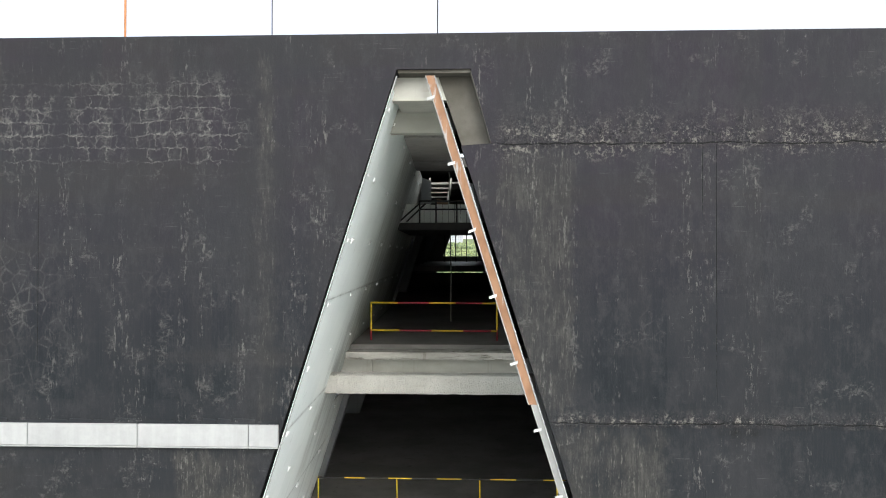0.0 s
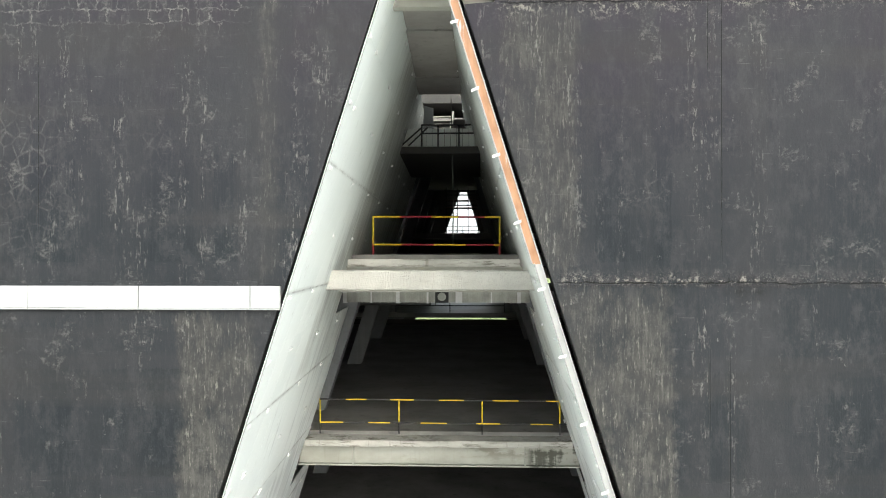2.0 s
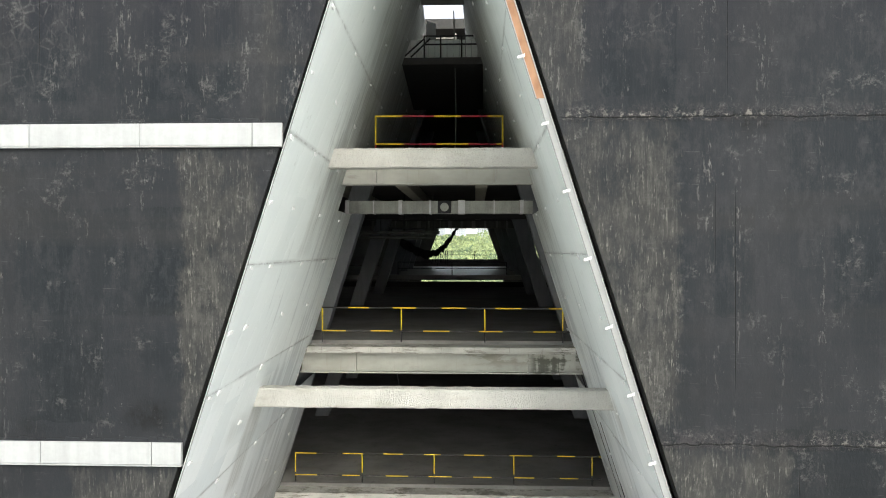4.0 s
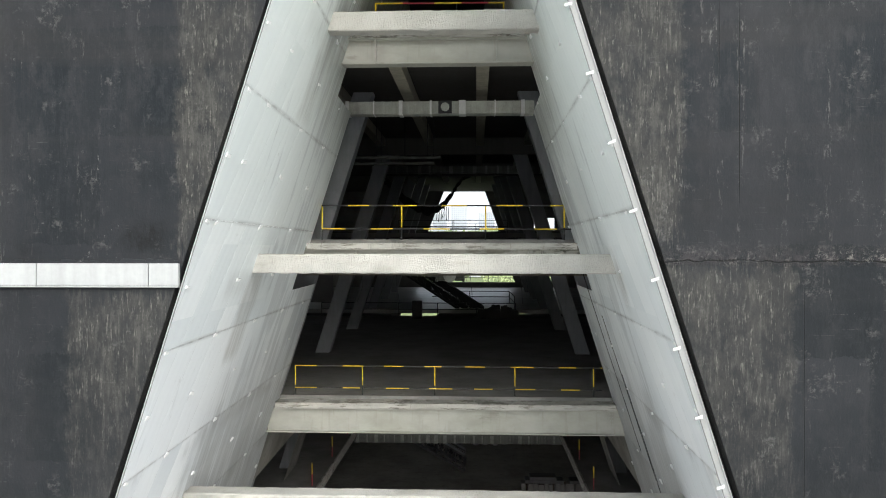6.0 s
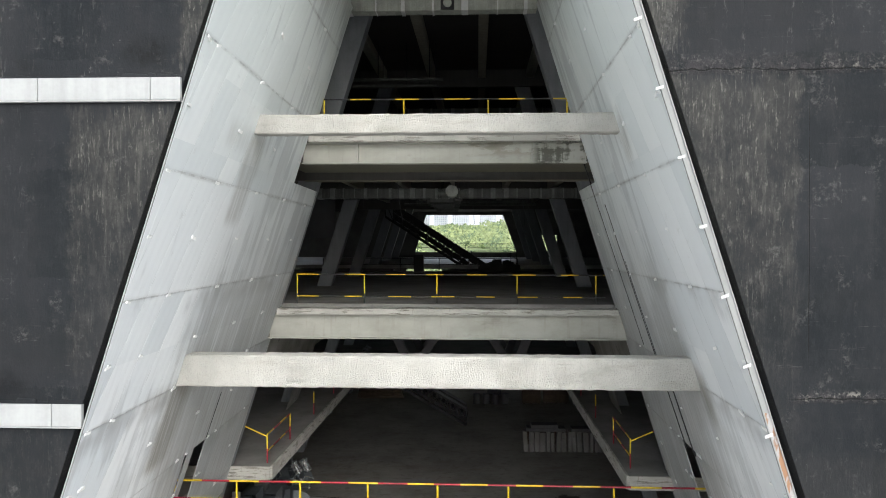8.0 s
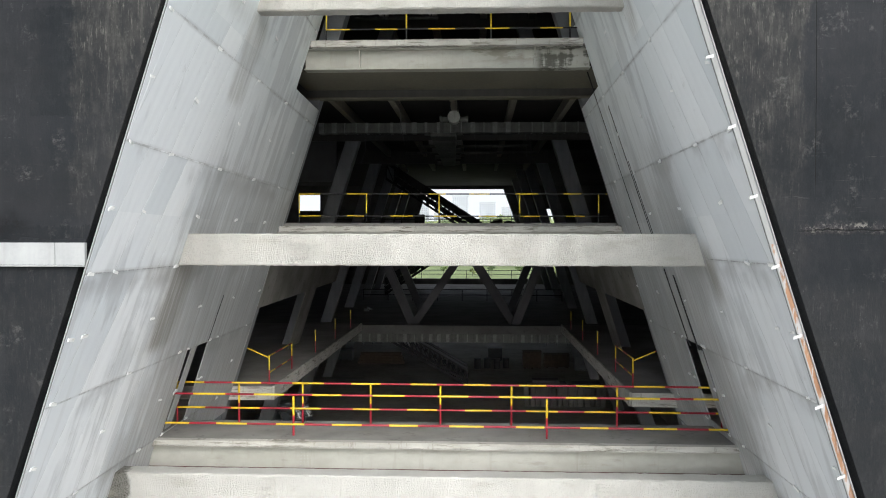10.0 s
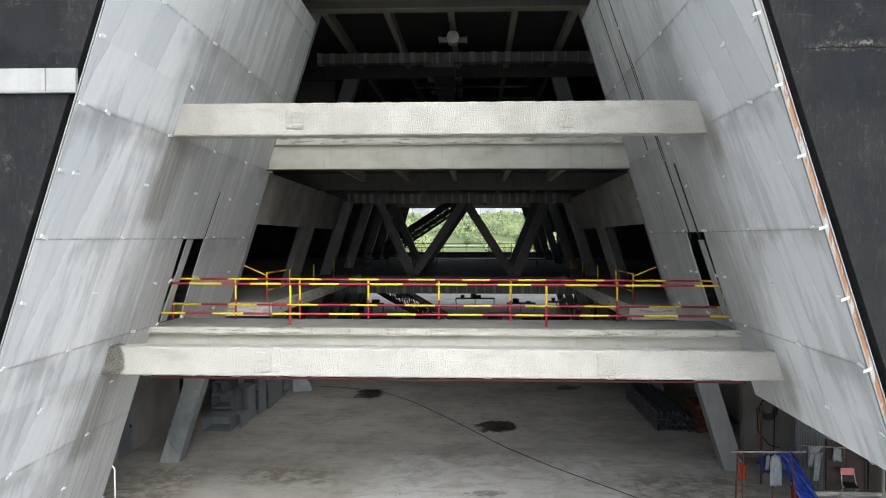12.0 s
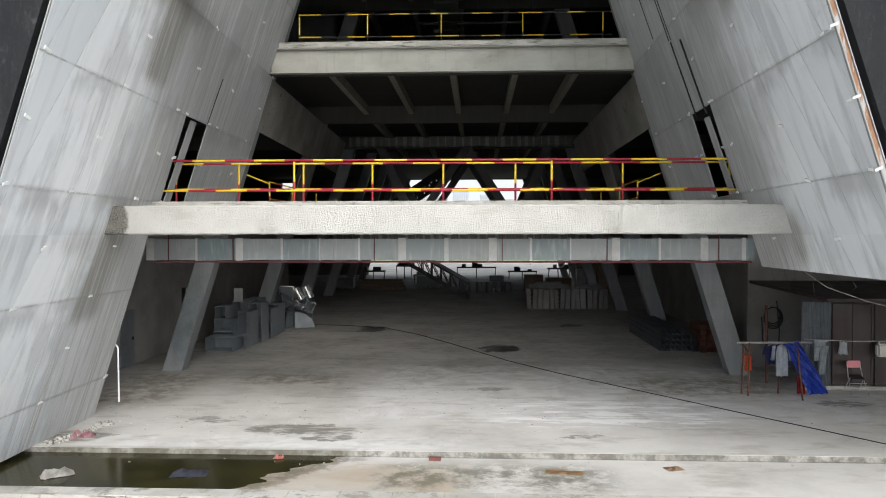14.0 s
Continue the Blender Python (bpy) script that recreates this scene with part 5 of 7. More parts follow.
fan_unit(-1.1, 30.4, 16.2)
t = thing("duct_hatch", "dark square hatch with a round valve on the duct's face", "hatch")
bm = bmesh.new()
box(bm, -1.28, -0.84, 24.70, 24.775, 21.74, 22.15)
part("frame", bm, JET, t)
bm = bmesh.new()
tube(bm, (-1.06, 24.64, 21.94), (-1.06, 24.70, 21.94), 0.14, 14)
part("valve", bm, DULL, t)
# branch duct with side stubs, running back under the ceiling
t = thing("branch_duct", "grimy branch duct with side stubs under the ceiling", "duct")
for i in range(9):
    bm = bmesh.new()
    y0, w = 34.4 + 1.7 * i, 0.56 - 0.022 * i
    x0 = -1.72 - 0.035 * i
    box(bm, x0 - w, x0 + w, y0, y0 + 1.66, 15.98 + 0.03 * i, 16.62)
    bmesh.ops.bevel(bm, geom=bm.edges[:], offset=0.02, segments=1, affect="EDGES")
    part("section", bm, DIM_DUCT, t)
    bm = bmesh.new()
    box(bm, x0 - w - 0.02, x0 + w + 0.02, y0 + 1.64, y0 + 1.72, 15.96 + 0.03 * i, 16.64)
    part("joint_band", bm, DIM_TAPE, t)
    if i % 2 == 0:
        for side in (-1, 1):
            bm = bmesh.new()
            tube(bm, (x0 + side * w, y0 + 0.8, 16.28), (x0 + side * (w + 0.34), y0 + 0.8, 16.28), 0.13, 10)
            part("stub", bm, DIM_TAPE, t)
    bm = bmesh.new()
    tube(bm, (x0, y0 + 0.4, 16.6), (x0, y0 + 0.4, 17.24), 0.02, 6)
    part("hanger", bm, JET, t)
# pipe runs under the ceilings
for y, z, x0, x1 in ((33.0, 21.3, -6.0, -1.6), (33.4, 21.1, -5.6, -1.9), (41.0, 16.38, -3.4, 2.6), (44.5, 16.42, -4.4, 3.4)):
    t = thing("ceiling_pipe", "dull pipe run hung under the ceiling", "pipe", "ceiling pipes")
    bm = bmesh.new()
    tube(bm, (x0, y, z), (x1, y, z), 0.075, 10)
    part("pipe", bm, DIM_DUCT, t)
    top = 22.98 if z > 20 else 17.24
    for x in np.linspace(x0 + 0.3, x1 - 0.3, 4):
        bm = bmesh.new()
        tube(bm, (x, y, z), (x, y, top), 0.018, 6)
        part("hanger", bm, JET, t)

# ---- braces on the far bridge ----
BRACE = plain("dark_grey_brace_paint", (0.10, 0.10, 0.105), 0.65, 0.0, 0.2, 1.5)
for y, dz in ((49.2, 0.0), (58.0, 0.0)):
    for x0, x1 in ((-6.9, -4.4), (-0.45, -4.3), (-1.35, 2.25), (4.6, 2.35)):
        bm = bmesh.new()
        back = 0.52 if x0 == -1.35 else 0.0
        slab(bm, [(x1 - 0.3, 5.75), (x1 + 0.3, 5.75), (x0 + 0.3, 11.4), (x0 - 0.3, 11.4)], y + back, y + back + 0.5)
        whole("diagonal_brace", bm, BRACE, "dark grey diagonal steel brace on the far bridge", "brace", "bridge braces")

# ---- escalators: open trusses waiting for their steps ----
def escalator(x0, z0, x1, z1, y, wide, label, deep=1.3, plated=True):
    t = thing("escalator_truss", label, "escalator", "escalator trusses")
    d = Vector((x1 - x0, 0, z1 - z0))
    k = max(4, int(d.length / 0.8))
    up = Vector((0, 0, deep))
    for side in (0, 1):
        yy = y + side * wide
        p, q = Vector((x0, yy, z0)), Vector((x1, yy, z1))
        for name, lift, tall in (("lower_chord", 0.0, 0.18), ("upper_chord", deep, 0.2)):
            bm = bmesh.new()
            bar(bm, p + Vector((0, 0, lift)), q + Vector((0, 0, lift)), 0.12, tall)
            part(name, bm, JET, t)
        for i in range(k + 1):
            a = p + d * (i / k)
            bm = bmesh.new()
            bar(bm, a, a + up, 0.10, 0.09, (1, 0, 0))
            part("upright", bm, JET, t)
            if i < k:
                bm = bmesh.new()
                bar(bm, a, p + d * ((i + 1) / k) + up, 0.07, 0.08, (0, 1, 0))
                part("diagonal", bm, JET, t)
        if plated:
            bm = bmesh.new()
            for i in range(k):
                a, b = p + d * ((i + 0.06) / k), p + d * ((i + 0.94) / k)
                for low, tall in ((0.36 * deep, 0.30 * deep), (0.76 * deep, 0.22 * deep)):
                    bar(bm, a + Vector((0, 0.03, low)), b + Vector((0, 0.03, low)), 0.02, tall)
            part("side_plate", bm, JET, t)
    bm = bmesh.new()
    for i in range(2 * k):
        a = Vector((x0, y, z0 + 0.55 * deep)) + d * (i / (2 * k))
        bar(bm, a, a + Vector((0, wide, 0)), 0.22, 0.05)
    part("step_frames", bm, JET, t)
    for side in (0, 1):
        bm = bmesh.new()
        o = Vector((0, y + side * wide, 0))
        bar(bm, Vector((x0, 0, z0 + deep + 0.12)) + o, Vector((x1, 0, z1 + deep + 0.12)) + o, 0.22, 0.14)
        part("balustrade_base", bm, CHANNEL if z0 < 1 else JET, t)
    return t


CHANNEL = plain("dark_steel_channel", (0.10, 0.11, 0.12), 0.45, 0.4, 0.3, 2.0)
escalator(0.6, 11.0, -7.6, 16.3, 61.2, 1.5, "black steel escalator truss rising from the second floor")
escalator(-8.6, 6.3, -1.2, 11.2, 68.6, 1.4, "black steel escalator truss rising from the far bridge")
escalator(-0.9, 0.05, -8.9, 4.6, 58.0, 1.5, "unfinished grey escalator truss rising from the ground", 1.2, False)

# ---- top mezzanine with boards and stair ----
bm = bmesh.new()
box(bm, -3.0, 0.8, 25.0, 33.0, 26.72, 26.95)
whole("mezzanine_floor", bm, DARK, "dark mezzanine slab under the apex", "floor", kind="structure")
BOARD = plain("weathered_translucent_board", (0.72, 0.72, 0.69), 0.7, 0.0, 0.2, 2.5, True)
nodes = BOARD.node_tree.nodes
glow_through, blend = nodes.new("ShaderNodeBsdfTranslucent"), nodes.new("ShaderNodeMixShader")
glow_through.inputs["Color"].default_value = (0.80, 0.84, 0.80, 1)
blend.inputs[0].default_value = 0.6
BOARD.node_tree.links.new(nodes["Principled BSDF"].outputs[0], blend.inputs[1])
BOARD.node_tree.links.new(glow_through.outputs[0], blend.inputs[2])
BOARD.node_tree.links.new(blend.outputs[0], nodes["Material Output"].inputs[0])
t = thing("mezzanine_balustrade", "weathered white board balustrade with a black frame", "balustrade")
for i in range(12):
    x = -2.42 + i * 0.205
    bm = bmesh.new()
    box(bm, x, x + 0.192, 25.15, 25.18, 26.96, 27.58 + random.uniform(-0.03, 0.02))
    part("board", bm, BOARD, t)
for p, q in (((-2.45, 26.98), (-1.75, 27.6)), ((-2.2, 26.98), (-1.55, 27.6)), ((-1.75, 27.68), (0.05, 27.68)), ((-1.75, 26.95), (-1.75, 27.7)), ((-1.2, 26.95), (-1.2, 27.7)), ((-0.5, 26.95), (-0.5, 27.7)), ((-1.75, 27.4), (0.0, 27.4))):
    bm = bmesh.new()
    tube(bm, (p[0], 25.05, p[1]), (q[0], 25.05, q[1]), 0.028, 6)
    part("frame_bar", bm, JET, t)
st = thing("steel_stair", "narrow pale steel stair climbing to the roof", "stair")
for i in range(9):
    bm = bmesh.new()
    box(bm, -1.75 + 0.02 * i, -0.95 + 0.02 * i, 26.4 + 0.26 * i, 26.68 + 0.26 * i, 27.05 + 0.19 * i, 27.09 + 0.19 * i)
    part("step", bm, STEEL, st)
for dx in (0.0, 0.82):
    bm = bmesh.new()
    bar(bm, (-1.78 + dx, 26.3, 26.98), (-1.6 + dx, 28.8, 28.75), 0.05, 0.22)
    part("stringer", bm, STEEL, st)
for x, y, z0, z1, w, m, label in ((-1.85, 26.2, 27.3, 28.6, 0.42, WHITE, "pale sheet standing on the mezzanine"), (-1.35, 26.6, 26.95, 27.9, 0.5, WOOD_BROWN, "brown board standing on the mezzanine")):
    bm = bmesh.new()
    hexa(bm, [(x, y, 26.95), (x + w, y, 26.95), (x + w, y + 0.04, 26.95), (x, y + 0.04, 26.95)], [(x + 0.1, y + 0.2, z1), (x + w, y + 0.2, z1 - 0.1), (x + w, y + 0.24, z1 - 0.1), (x + 0.1, y + 0.24, z1)])
    whole("leaning_board", bm, m, label, "board", "boards on the mezzanine")
bm = bmesh.new()
path_tube(bm, [(-0.78, 25.6, 28.7), (-0.75, 25.6, 27.2), (-0.7, 25.5, 25.2), (-0.72, 25.5, 23.6)], 0.022, 8)
whole("drain_pipe", bm, DIM_DUCT, "dull drain pipe hanging through the mezzanine", "pipe")

# scaffold before the topmost far opening
sc = thing("scaffold", "dark tube scaffold before the far opening", "scaffold")
for x in (-3.2, -1.9, -0.6, 0.6):
    for y in (88.0, 89.6):
        bm = bmesh.new()
        tube(bm, (x, y, REAR[L4]), (x, y, 31.1), 0.045, 6)
        part("standard", bm, JET, sc)
for z in (25.3, 28.6, 29.0, 29.5, 30.2, 30.7):
    for y in (88.0, 89.6):
        bm = bmesh.new()
        tube(bm, (-3.4, y, z), (0.8, y, z), 0.045, 6)
        part("ledger", bm, JET, sc)
for z in (28.6, 29.5):
    bm = bmesh.new()
    box(bm, -3.3, 0.7, 88.1, 88.9, z + 0.05, z + 0.12)
    part("plank", bm, WOOD_BROWN, sc)

# ---- ground floor: walls behind the columns ----
bm = bmesh.new()
for y0, y1, z0, z1 in ((20.9, 27.5, 0, 5.6), (27.5, 28.6, 2.15, 5.6), (28.6, 33.2, 0, 5.6), (33.2, 34.4, 2.6, 5.6), (34.4, 52.0, 0, 5.6)):
    box(bm, -13.7, -13.4, y0, y1, z0, z1)
whole("wall_ground_west", bm, ROUGH, "bare concrete ground floor wall with two door openings", "wall", kind="structure")
bm = bmesh.new()
box(bm, 11.6, 11.9, 29.3, 52.0, 0, 5.6)
whole("wall_ground_east", bm, ROUGH, "bare concrete ground floor wall behind the columns", "wall", kind="structure")
bm = bmesh.new()
box(bm, 9.85, 16.0, 29.0, 29.3, 0, 5.6)
whole("wall_ground_return", bm, ROUGH, "bare concrete wall facing the forecourt", "wall", kind="structure")
d = thing("door_1", "plain grey steel door in the concrete wall", "door", kind="structure")
bm = bmesh.new()
box(bm, -13.45, -13.385, 27.52, 28.58, 0.02, 2.13)
leaf = part("leaf", bm, BLUEGREY, d)
bm = bmesh.new()
box(bm, -13.385, -13.34, 28.4, 28.46, 0.98, 1.1)
part("handle", bm, JET, leaf)

# ---- hut with brown sheet doors ----
BROWN = plain("dark_brown_sheet", (0.030, 0.019, 0.018), 0.55, 0.0, 0.35, 1.5, True)
h = thing("site_hut", "low hut of dark brown sheet with a corrugated panel", "hut")
for i in range(4):
    x = 11.05 + i * 1.32
    bm = bmesh.new()
    box(bm, x + 0.01, x + 1.31, 24.95, 25.0, 0.15, 2.75)
    for f in (0.0, 0.5, 0.97):
        box(bm, x + 0.02 + f * 1.24, x + 0.06 + f * 1.24, 24.92, 24.95, 0.15, 2.75)
    part("door", bm, BROWN, h)
bm = bmesh.new()
n_ribs = 22
pts = []
for i in range(n_ribs + 1):
    pts.append((10.1 + 0.92 * i / n_ribs, 24.95 + (0.035 if i % 2 else 0.0)))
verts = [[bm.verts.new((x, y, z)) for z in (0.1, 2.8)] for x, y in pts]
for a, b in zip(verts, verts[1:]):
    bm.faces.new((a[0], b[0], b[1], a[1]))
bmesh.ops.solidify(bm, geom=bm.faces[:], thickness=0.01)
part("corrugated_panel", bm, BLUEGREY, h, "dull corrugated metal panel")
bm = bmesh.new()
hexa(bm, [(10.7, 24.5, 2.86), (16.6, 24.5, 2.86), (16.6, 28.98, 3.15), (9.9, 28.98, 3.15)], [(10.7, 24.5, 2.95), (16.6, 24.5, 2.95), (16.6, 28.98, 3.25), (9.9, 28.98, 3.25)])
part("roof", bm, BROWN, h)
bm = bmesh.new()
box(bm, 10.05, 16.4, 24.9, 25.05, 0.0, 0.12)
part("sill", bm, EDGE, h)
bm = bmesh.new()
box(bm, 16.35, 16.45, 25.0, 29.0, 0, 2.9)
part("side_wall", bm, BROWN, h)
for x in (12.62, 14.9):
    bm = bmesh.new()
    tube(bm, (x, 24.5, 0), (x, 24.5, 2.9), 0.05, 8)
    part("post", bm, DULL, h)

# ---- washing, rack and chair before the hut ----
PIPE = plain("dull_pipe", (0.42, 0.42, 0.41), 0.45, 0.5, 0.2, 6.0)
OLD_RUST = plain("old_rust", (0.10, 0.040, 0.022), 0.9, 0.0, 0.5, 8.0)
rack = thing("drying_rack", "makeshift drying rack of pipe on rusty posts", "rack")
bm = bmesh.new()
tube(bm, (7.75, 24.0, 1.62), (10.0, 24.0, 1.64), 0.035, 8)
part("crossbar", bm, PIPE, rack)
for x, y, lx in ((7.98, 24.25, 0.0), (8.06, 23.9, 0.05), (9.45, 23.3, 0.0), (9.12, 24.3, 0.0)):
    bm = bmesh.new()
    tube(bm, (x, y, 0), (x + lx, y + (24.0 - y) * 0.6, 1.62), 0.028, 8)
    part("post", bm, OLD_RUST, rack)
bm = bmesh.new()
tube(bm, (8.0, 24.25, 1.55), (8.15, 23.9, 1.25), 0.02, 6)
tube(bm, (7.98, 24.25, 1.6), (9.12, 24.3, 1.6), 0.02, 6)
part("brace", bm, OLD_RUST, rack)


def cloth(name, label, category, colour, top_x, top_y, top_z, wide, long, sway=0.0, taper=1.0, seed=1):
    """A hanging cloth with folds."""
    bm = bmesh.new()
    cols, rows = 9, 8
    rnd = random.Random(seed)
    ph = rnd.uniform(0, 6)
    grid = []
    for r in range(rows + 1):
        f = r / rows
        w = wide * (1 + (taper - 1) * f)
        grid.append([bm.verts.new((top_x + sway * f + (c / cols - 0.5) * w + 0.02 * math.sin(3 * f + c),
                                   top_y + 0.06 * math.sin(c * 1.9 + ph) * (0.3 + f), top_z - long * f + 0.02 * math.sin(c * 1.3 + ph))) for c in range(cols + 1)])
    for r in range(rows):
        for c in range(cols):
            bm.faces.new((grid[r][c], grid[r][c + 1], grid[r + 1][c + 1], grid[r + 1][c]))
    bmesh.ops.solidify(bm, geom=bm.faces[:], thickness=0.012)
    for f in bm.faces:
        f.smooth = True
    return whole(name, bm, plain(name + "_cloth", colour, 0.8, 0.0, 0.2, 5.0), label, category, "washing on the rack")


def hung_shirt(label, colour, x, y, z, wide, long, seed):
    """A shirt on a hanger: body and two drooping sleeves."""
    r = random.Random(seed)
    t = thing("shirt", label, "shirt", "washing on the rack")
    m = plain("shirt_cloth", colour, 0.85, 0.0, 0.2, 7.0)
    for name, dx, w, l, sway, top in (("body", 0.0, wide, long, 0.0, 0.0), ("sleeve", -wide * 0.62, wide * 0.30, long * 0.45, -0.05, -0.05), ("sleeve", wide * 0.62, wide * 0.30, long * 0.45, 0.05, -0.05)):
        bm = bmesh.new()
        cols, rows, ph = 8, 7, r.uniform(0, 6)
        grid = []
        for j in range(rows + 1):
            f = j / rows
            wj = w * (0.75 + 0.25 * min(1.0, f * 4)) if name == "body" else w
            grid.append([bm.verts.new((x + dx + sway * f + (c / cols - 0.5) * wj, y + 0.05 * math.sin(c * 1.7 + ph) * (0.3 + f), z + top - (abs(c / cols - 0.5) * 0.16 if name == "body" else 0.0) * (1 - f) - l * f + r.uniform(-0.012, 0.012))) for c in range(cols + 1)])
        for j in range(rows):
            for c in range(cols):
                bm.faces.new((grid[j][c], grid[j][c + 1], grid[j + 1][c + 1], grid[j + 1][c])).smooth = True
        bmesh.ops.solidify(bm, geom=bm.faces[:], thickness=0.012)
        part(name, bm, m, t)
    bm = bmesh.new()
    tube(bm, (x, y, z - 0.02), (x, y, z + 0.08), 0.008, 6)
    part("hanger", bm, PIPE, t)


def tarpaulin():
    """A stiff sheet slung over the bar, falling away in creases."""
    bm = bmesh.new()
    r = random.Random(31)
    grid = []
    for j in range(13):
        f = j / 12
        grid.append([bm.verts.new((9.30 + 0.72 * f + (c / 10 - 0.5) * (0.40 + 0.22 * f) + r.uniform(-0.012, 0.012), 23.75 - 0.25 * f + 0.05 * math.sin(c * 0.9 + 5 * f) + 0.03 * math.sin(c * 2.3 - 9 * f) + r.uniform(-0.035, 0.035), 1.63 - 1.50 * f + 0.06 * (c / 10) + r.uniform(-0.01, 0.01))) for c in range(11)])
    for j in range(12):
        for c in range(10):
            bm.faces.new((grid[j][c], grid[j][c + 1], grid[j + 1][c + 1], grid[j + 1][c]))
    bmesh.ops.solidify(bm, geom=bm.faces[:], thickness=0.01)
    whole("tarpaulin", bm, plain("blue_tarpaulin_sheet", (0.030, 0.070, 0.46), 0.35, 0.0, 0.25, 6.0), "bright blue plastic tarpaulin hung over a rack", "tarpaulin", "washing on the rack")


tarpaulin()
hung_shirt("navy shirt with white trim hanging on a rack", (0.035, 0.05, 0.16), 8.82, 24.05, 1.58, 0.30, 0.62, 4)
hung_shirt("pale blue-grey shirt hanging on a rack", (0.50, 0.54, 0.60), 9.06, 23.9, 1.60, 0.36, 0.98, 5)
hung_shirt("blue shirt hanging on a rack", (0.05, 0.09, 0.34), 9.22, 24.1, 1.60, 0.32, 0.70, 6)
t = thing("trousers", "light grey trousers hung on the hut's line", "trousers", "washing on the rack")
cloth_grey = plain("trouser_cloth", (0.46, 0.50, 0.53), 0.85, 0.0, 0.2, 6.0)
for name, x0, x1, z0, z1, sway in (("waist", 10.42, 10.86, 1.42, 1.62, 0.0), ("leg", 10.42, 10.62, 0.95, 1.44, -0.02), ("leg", 10.62, 10.86, 0.52, 1.44, -0.06)):
    bm = bmesh.new()
    k = 6
    fr = [[bm.verts.new((x0 + sway * (j / 5) + (x1 - x0) * i / k * (1 - 0.25 * j / 5), 24.74 + 0.03 * math.sin(2.0 * i + j), z1 + (z0 - z1) * j / 5)) for i in range(k + 1)] for j in range(6)]
    for j in range(5):
        for i in range(k):
            bm.faces.new((fr[j][i], fr[j][i + 1], fr[j + 1][i + 1], fr[j + 1][i])).smooth = True
    bmesh.ops.solidify(bm, geom=bm.faces[:], thickness=0.025)
    part(name, bm, cloth_grey, t)
cloth("orange_bag", "orange plastic bag hung on the rack", "bag", (0.75, 0.12, 0.03), 8.1, 24.05, 1.25, 0.22, 0.50, 0.03, 1.1, 7)
cloth("white_bag", "small white vest hung on the hut's line", "vest", (0.66, 0.69, 0.72), 11.32, 24.75, 1.56, 0.22, 0.40, 0.0, 1.35, 8)
cloth("red_cloth", "small red cloth under the tarpaulin", "cloth", (0.45, 0.02, 0.03), 9.75, 24.2, 0.55, 0.25, 0.53, 0.05, 1.1, 9)
bm = bmesh.new()
tube(bm, (9.42, 26.0, 0.0), (9.40, 26.0, 2.6), 0.045, 8)
whole("leaning_pole", bm, OLD_RUST, "rusty pole standing beside the corrugated panel", "pole")
bm = bmesh.new()
path_tube(bm, [(10.1, 24.75, 1.64), (11.6, 24.75, 1.58), (13.2, 24.75, 1.6), (16.3, 24.75, 1.66)], 0.02)
whole("clothes_line", bm, EDGE, "pale clothes line along the hut", "line")
bm = bmesh.new()
box(bm, -0.17, 0.17, -0.11, 0.11, 0.0, 0.42)
bmesh.ops.bevel(bm, geom=bm.edges[:], offset=0.05, segments=2, affect="EDGES")
tube(bm, (-0.08, 0, 0.42), (-0.08, 0, 0.48), 0.035, 8)
tube(bm, (-0.02, 0, 0.47), (0.13, 0, 0.47), 0.02, 6)
can = whole("jerry_can", bm, plain("jerry_can_plastic", (0.55, 0.54, 0.47), 0.45), "off-white plastic jerry can hung on a post", "jerry can")
can.location = (12.42, 24.6, 1.12)
ch = thing("folding_chair", "folding metal chair with a pink back and dark seat", "chair")
PINK = plain("pink_vinyl", (0.62, 0.22, 0.24), 0.5, 0.0, 0.1, 4.0)
cx, cy = 11.55, 24.45
for s in (-1, 1):
    bm = bmesh.new()
    path_tube(bm, [(cx + s * 0.27, cy - 0.3, 0.0), (cx + s * 0.22, cy + 0.0, 0.5), (cx + s * 0.19, cy + 0.15, 0.98)], 0.014, 8)
    part("front_leg", bm, PIPE, ch)
    bm = bmesh.new()
    tube(bm, (cx + s * 0.25, cy + 0.25, 0.0), (cx + s * 0.2, cy - 0.1, 0.5), 0.014, 8)
    part("rear_leg", bm, PIPE, ch)
bm = bmesh.new()
box(bm, cx - 0.21, cx + 0.21, cy + 0.1, cy + 0.14, 0.78, 1.0)
bmesh.ops.bevel(bm, geom=bm.edges[:], offset=0.03, segments=2, affect="EDGES")
part("backrest", bm, PINK, ch, "pink padded backrest")
bm = bmesh.new()
hexa(bm, [(cx - 0.2, cy - 0.22, 0.44), (cx + 0.2, cy - 0.22, 0.44), (cx + 0.2, cy + 0.12, 0.52), (cx - 0.2, cy + 0.12, 0.52)], [(cx - 0.2, cy - 0.22, 0.48), (cx + 0.2, cy - 0.22, 0.48), (cx + 0.2, cy + 0.12, 0.56), (cx - 0.2, cy + 0.12, 0.56)])
part("seat", bm, JET, ch, "dark seat")
for z in (0.2, 0.34):
    bm = bmesh.new()
    tube(bm, (cx - 0.24, cy - 0.2, z), (cx + 0.24, cy - 0.2, z), 0.012, 6)
    part("stretcher", bm, PIPE, ch)

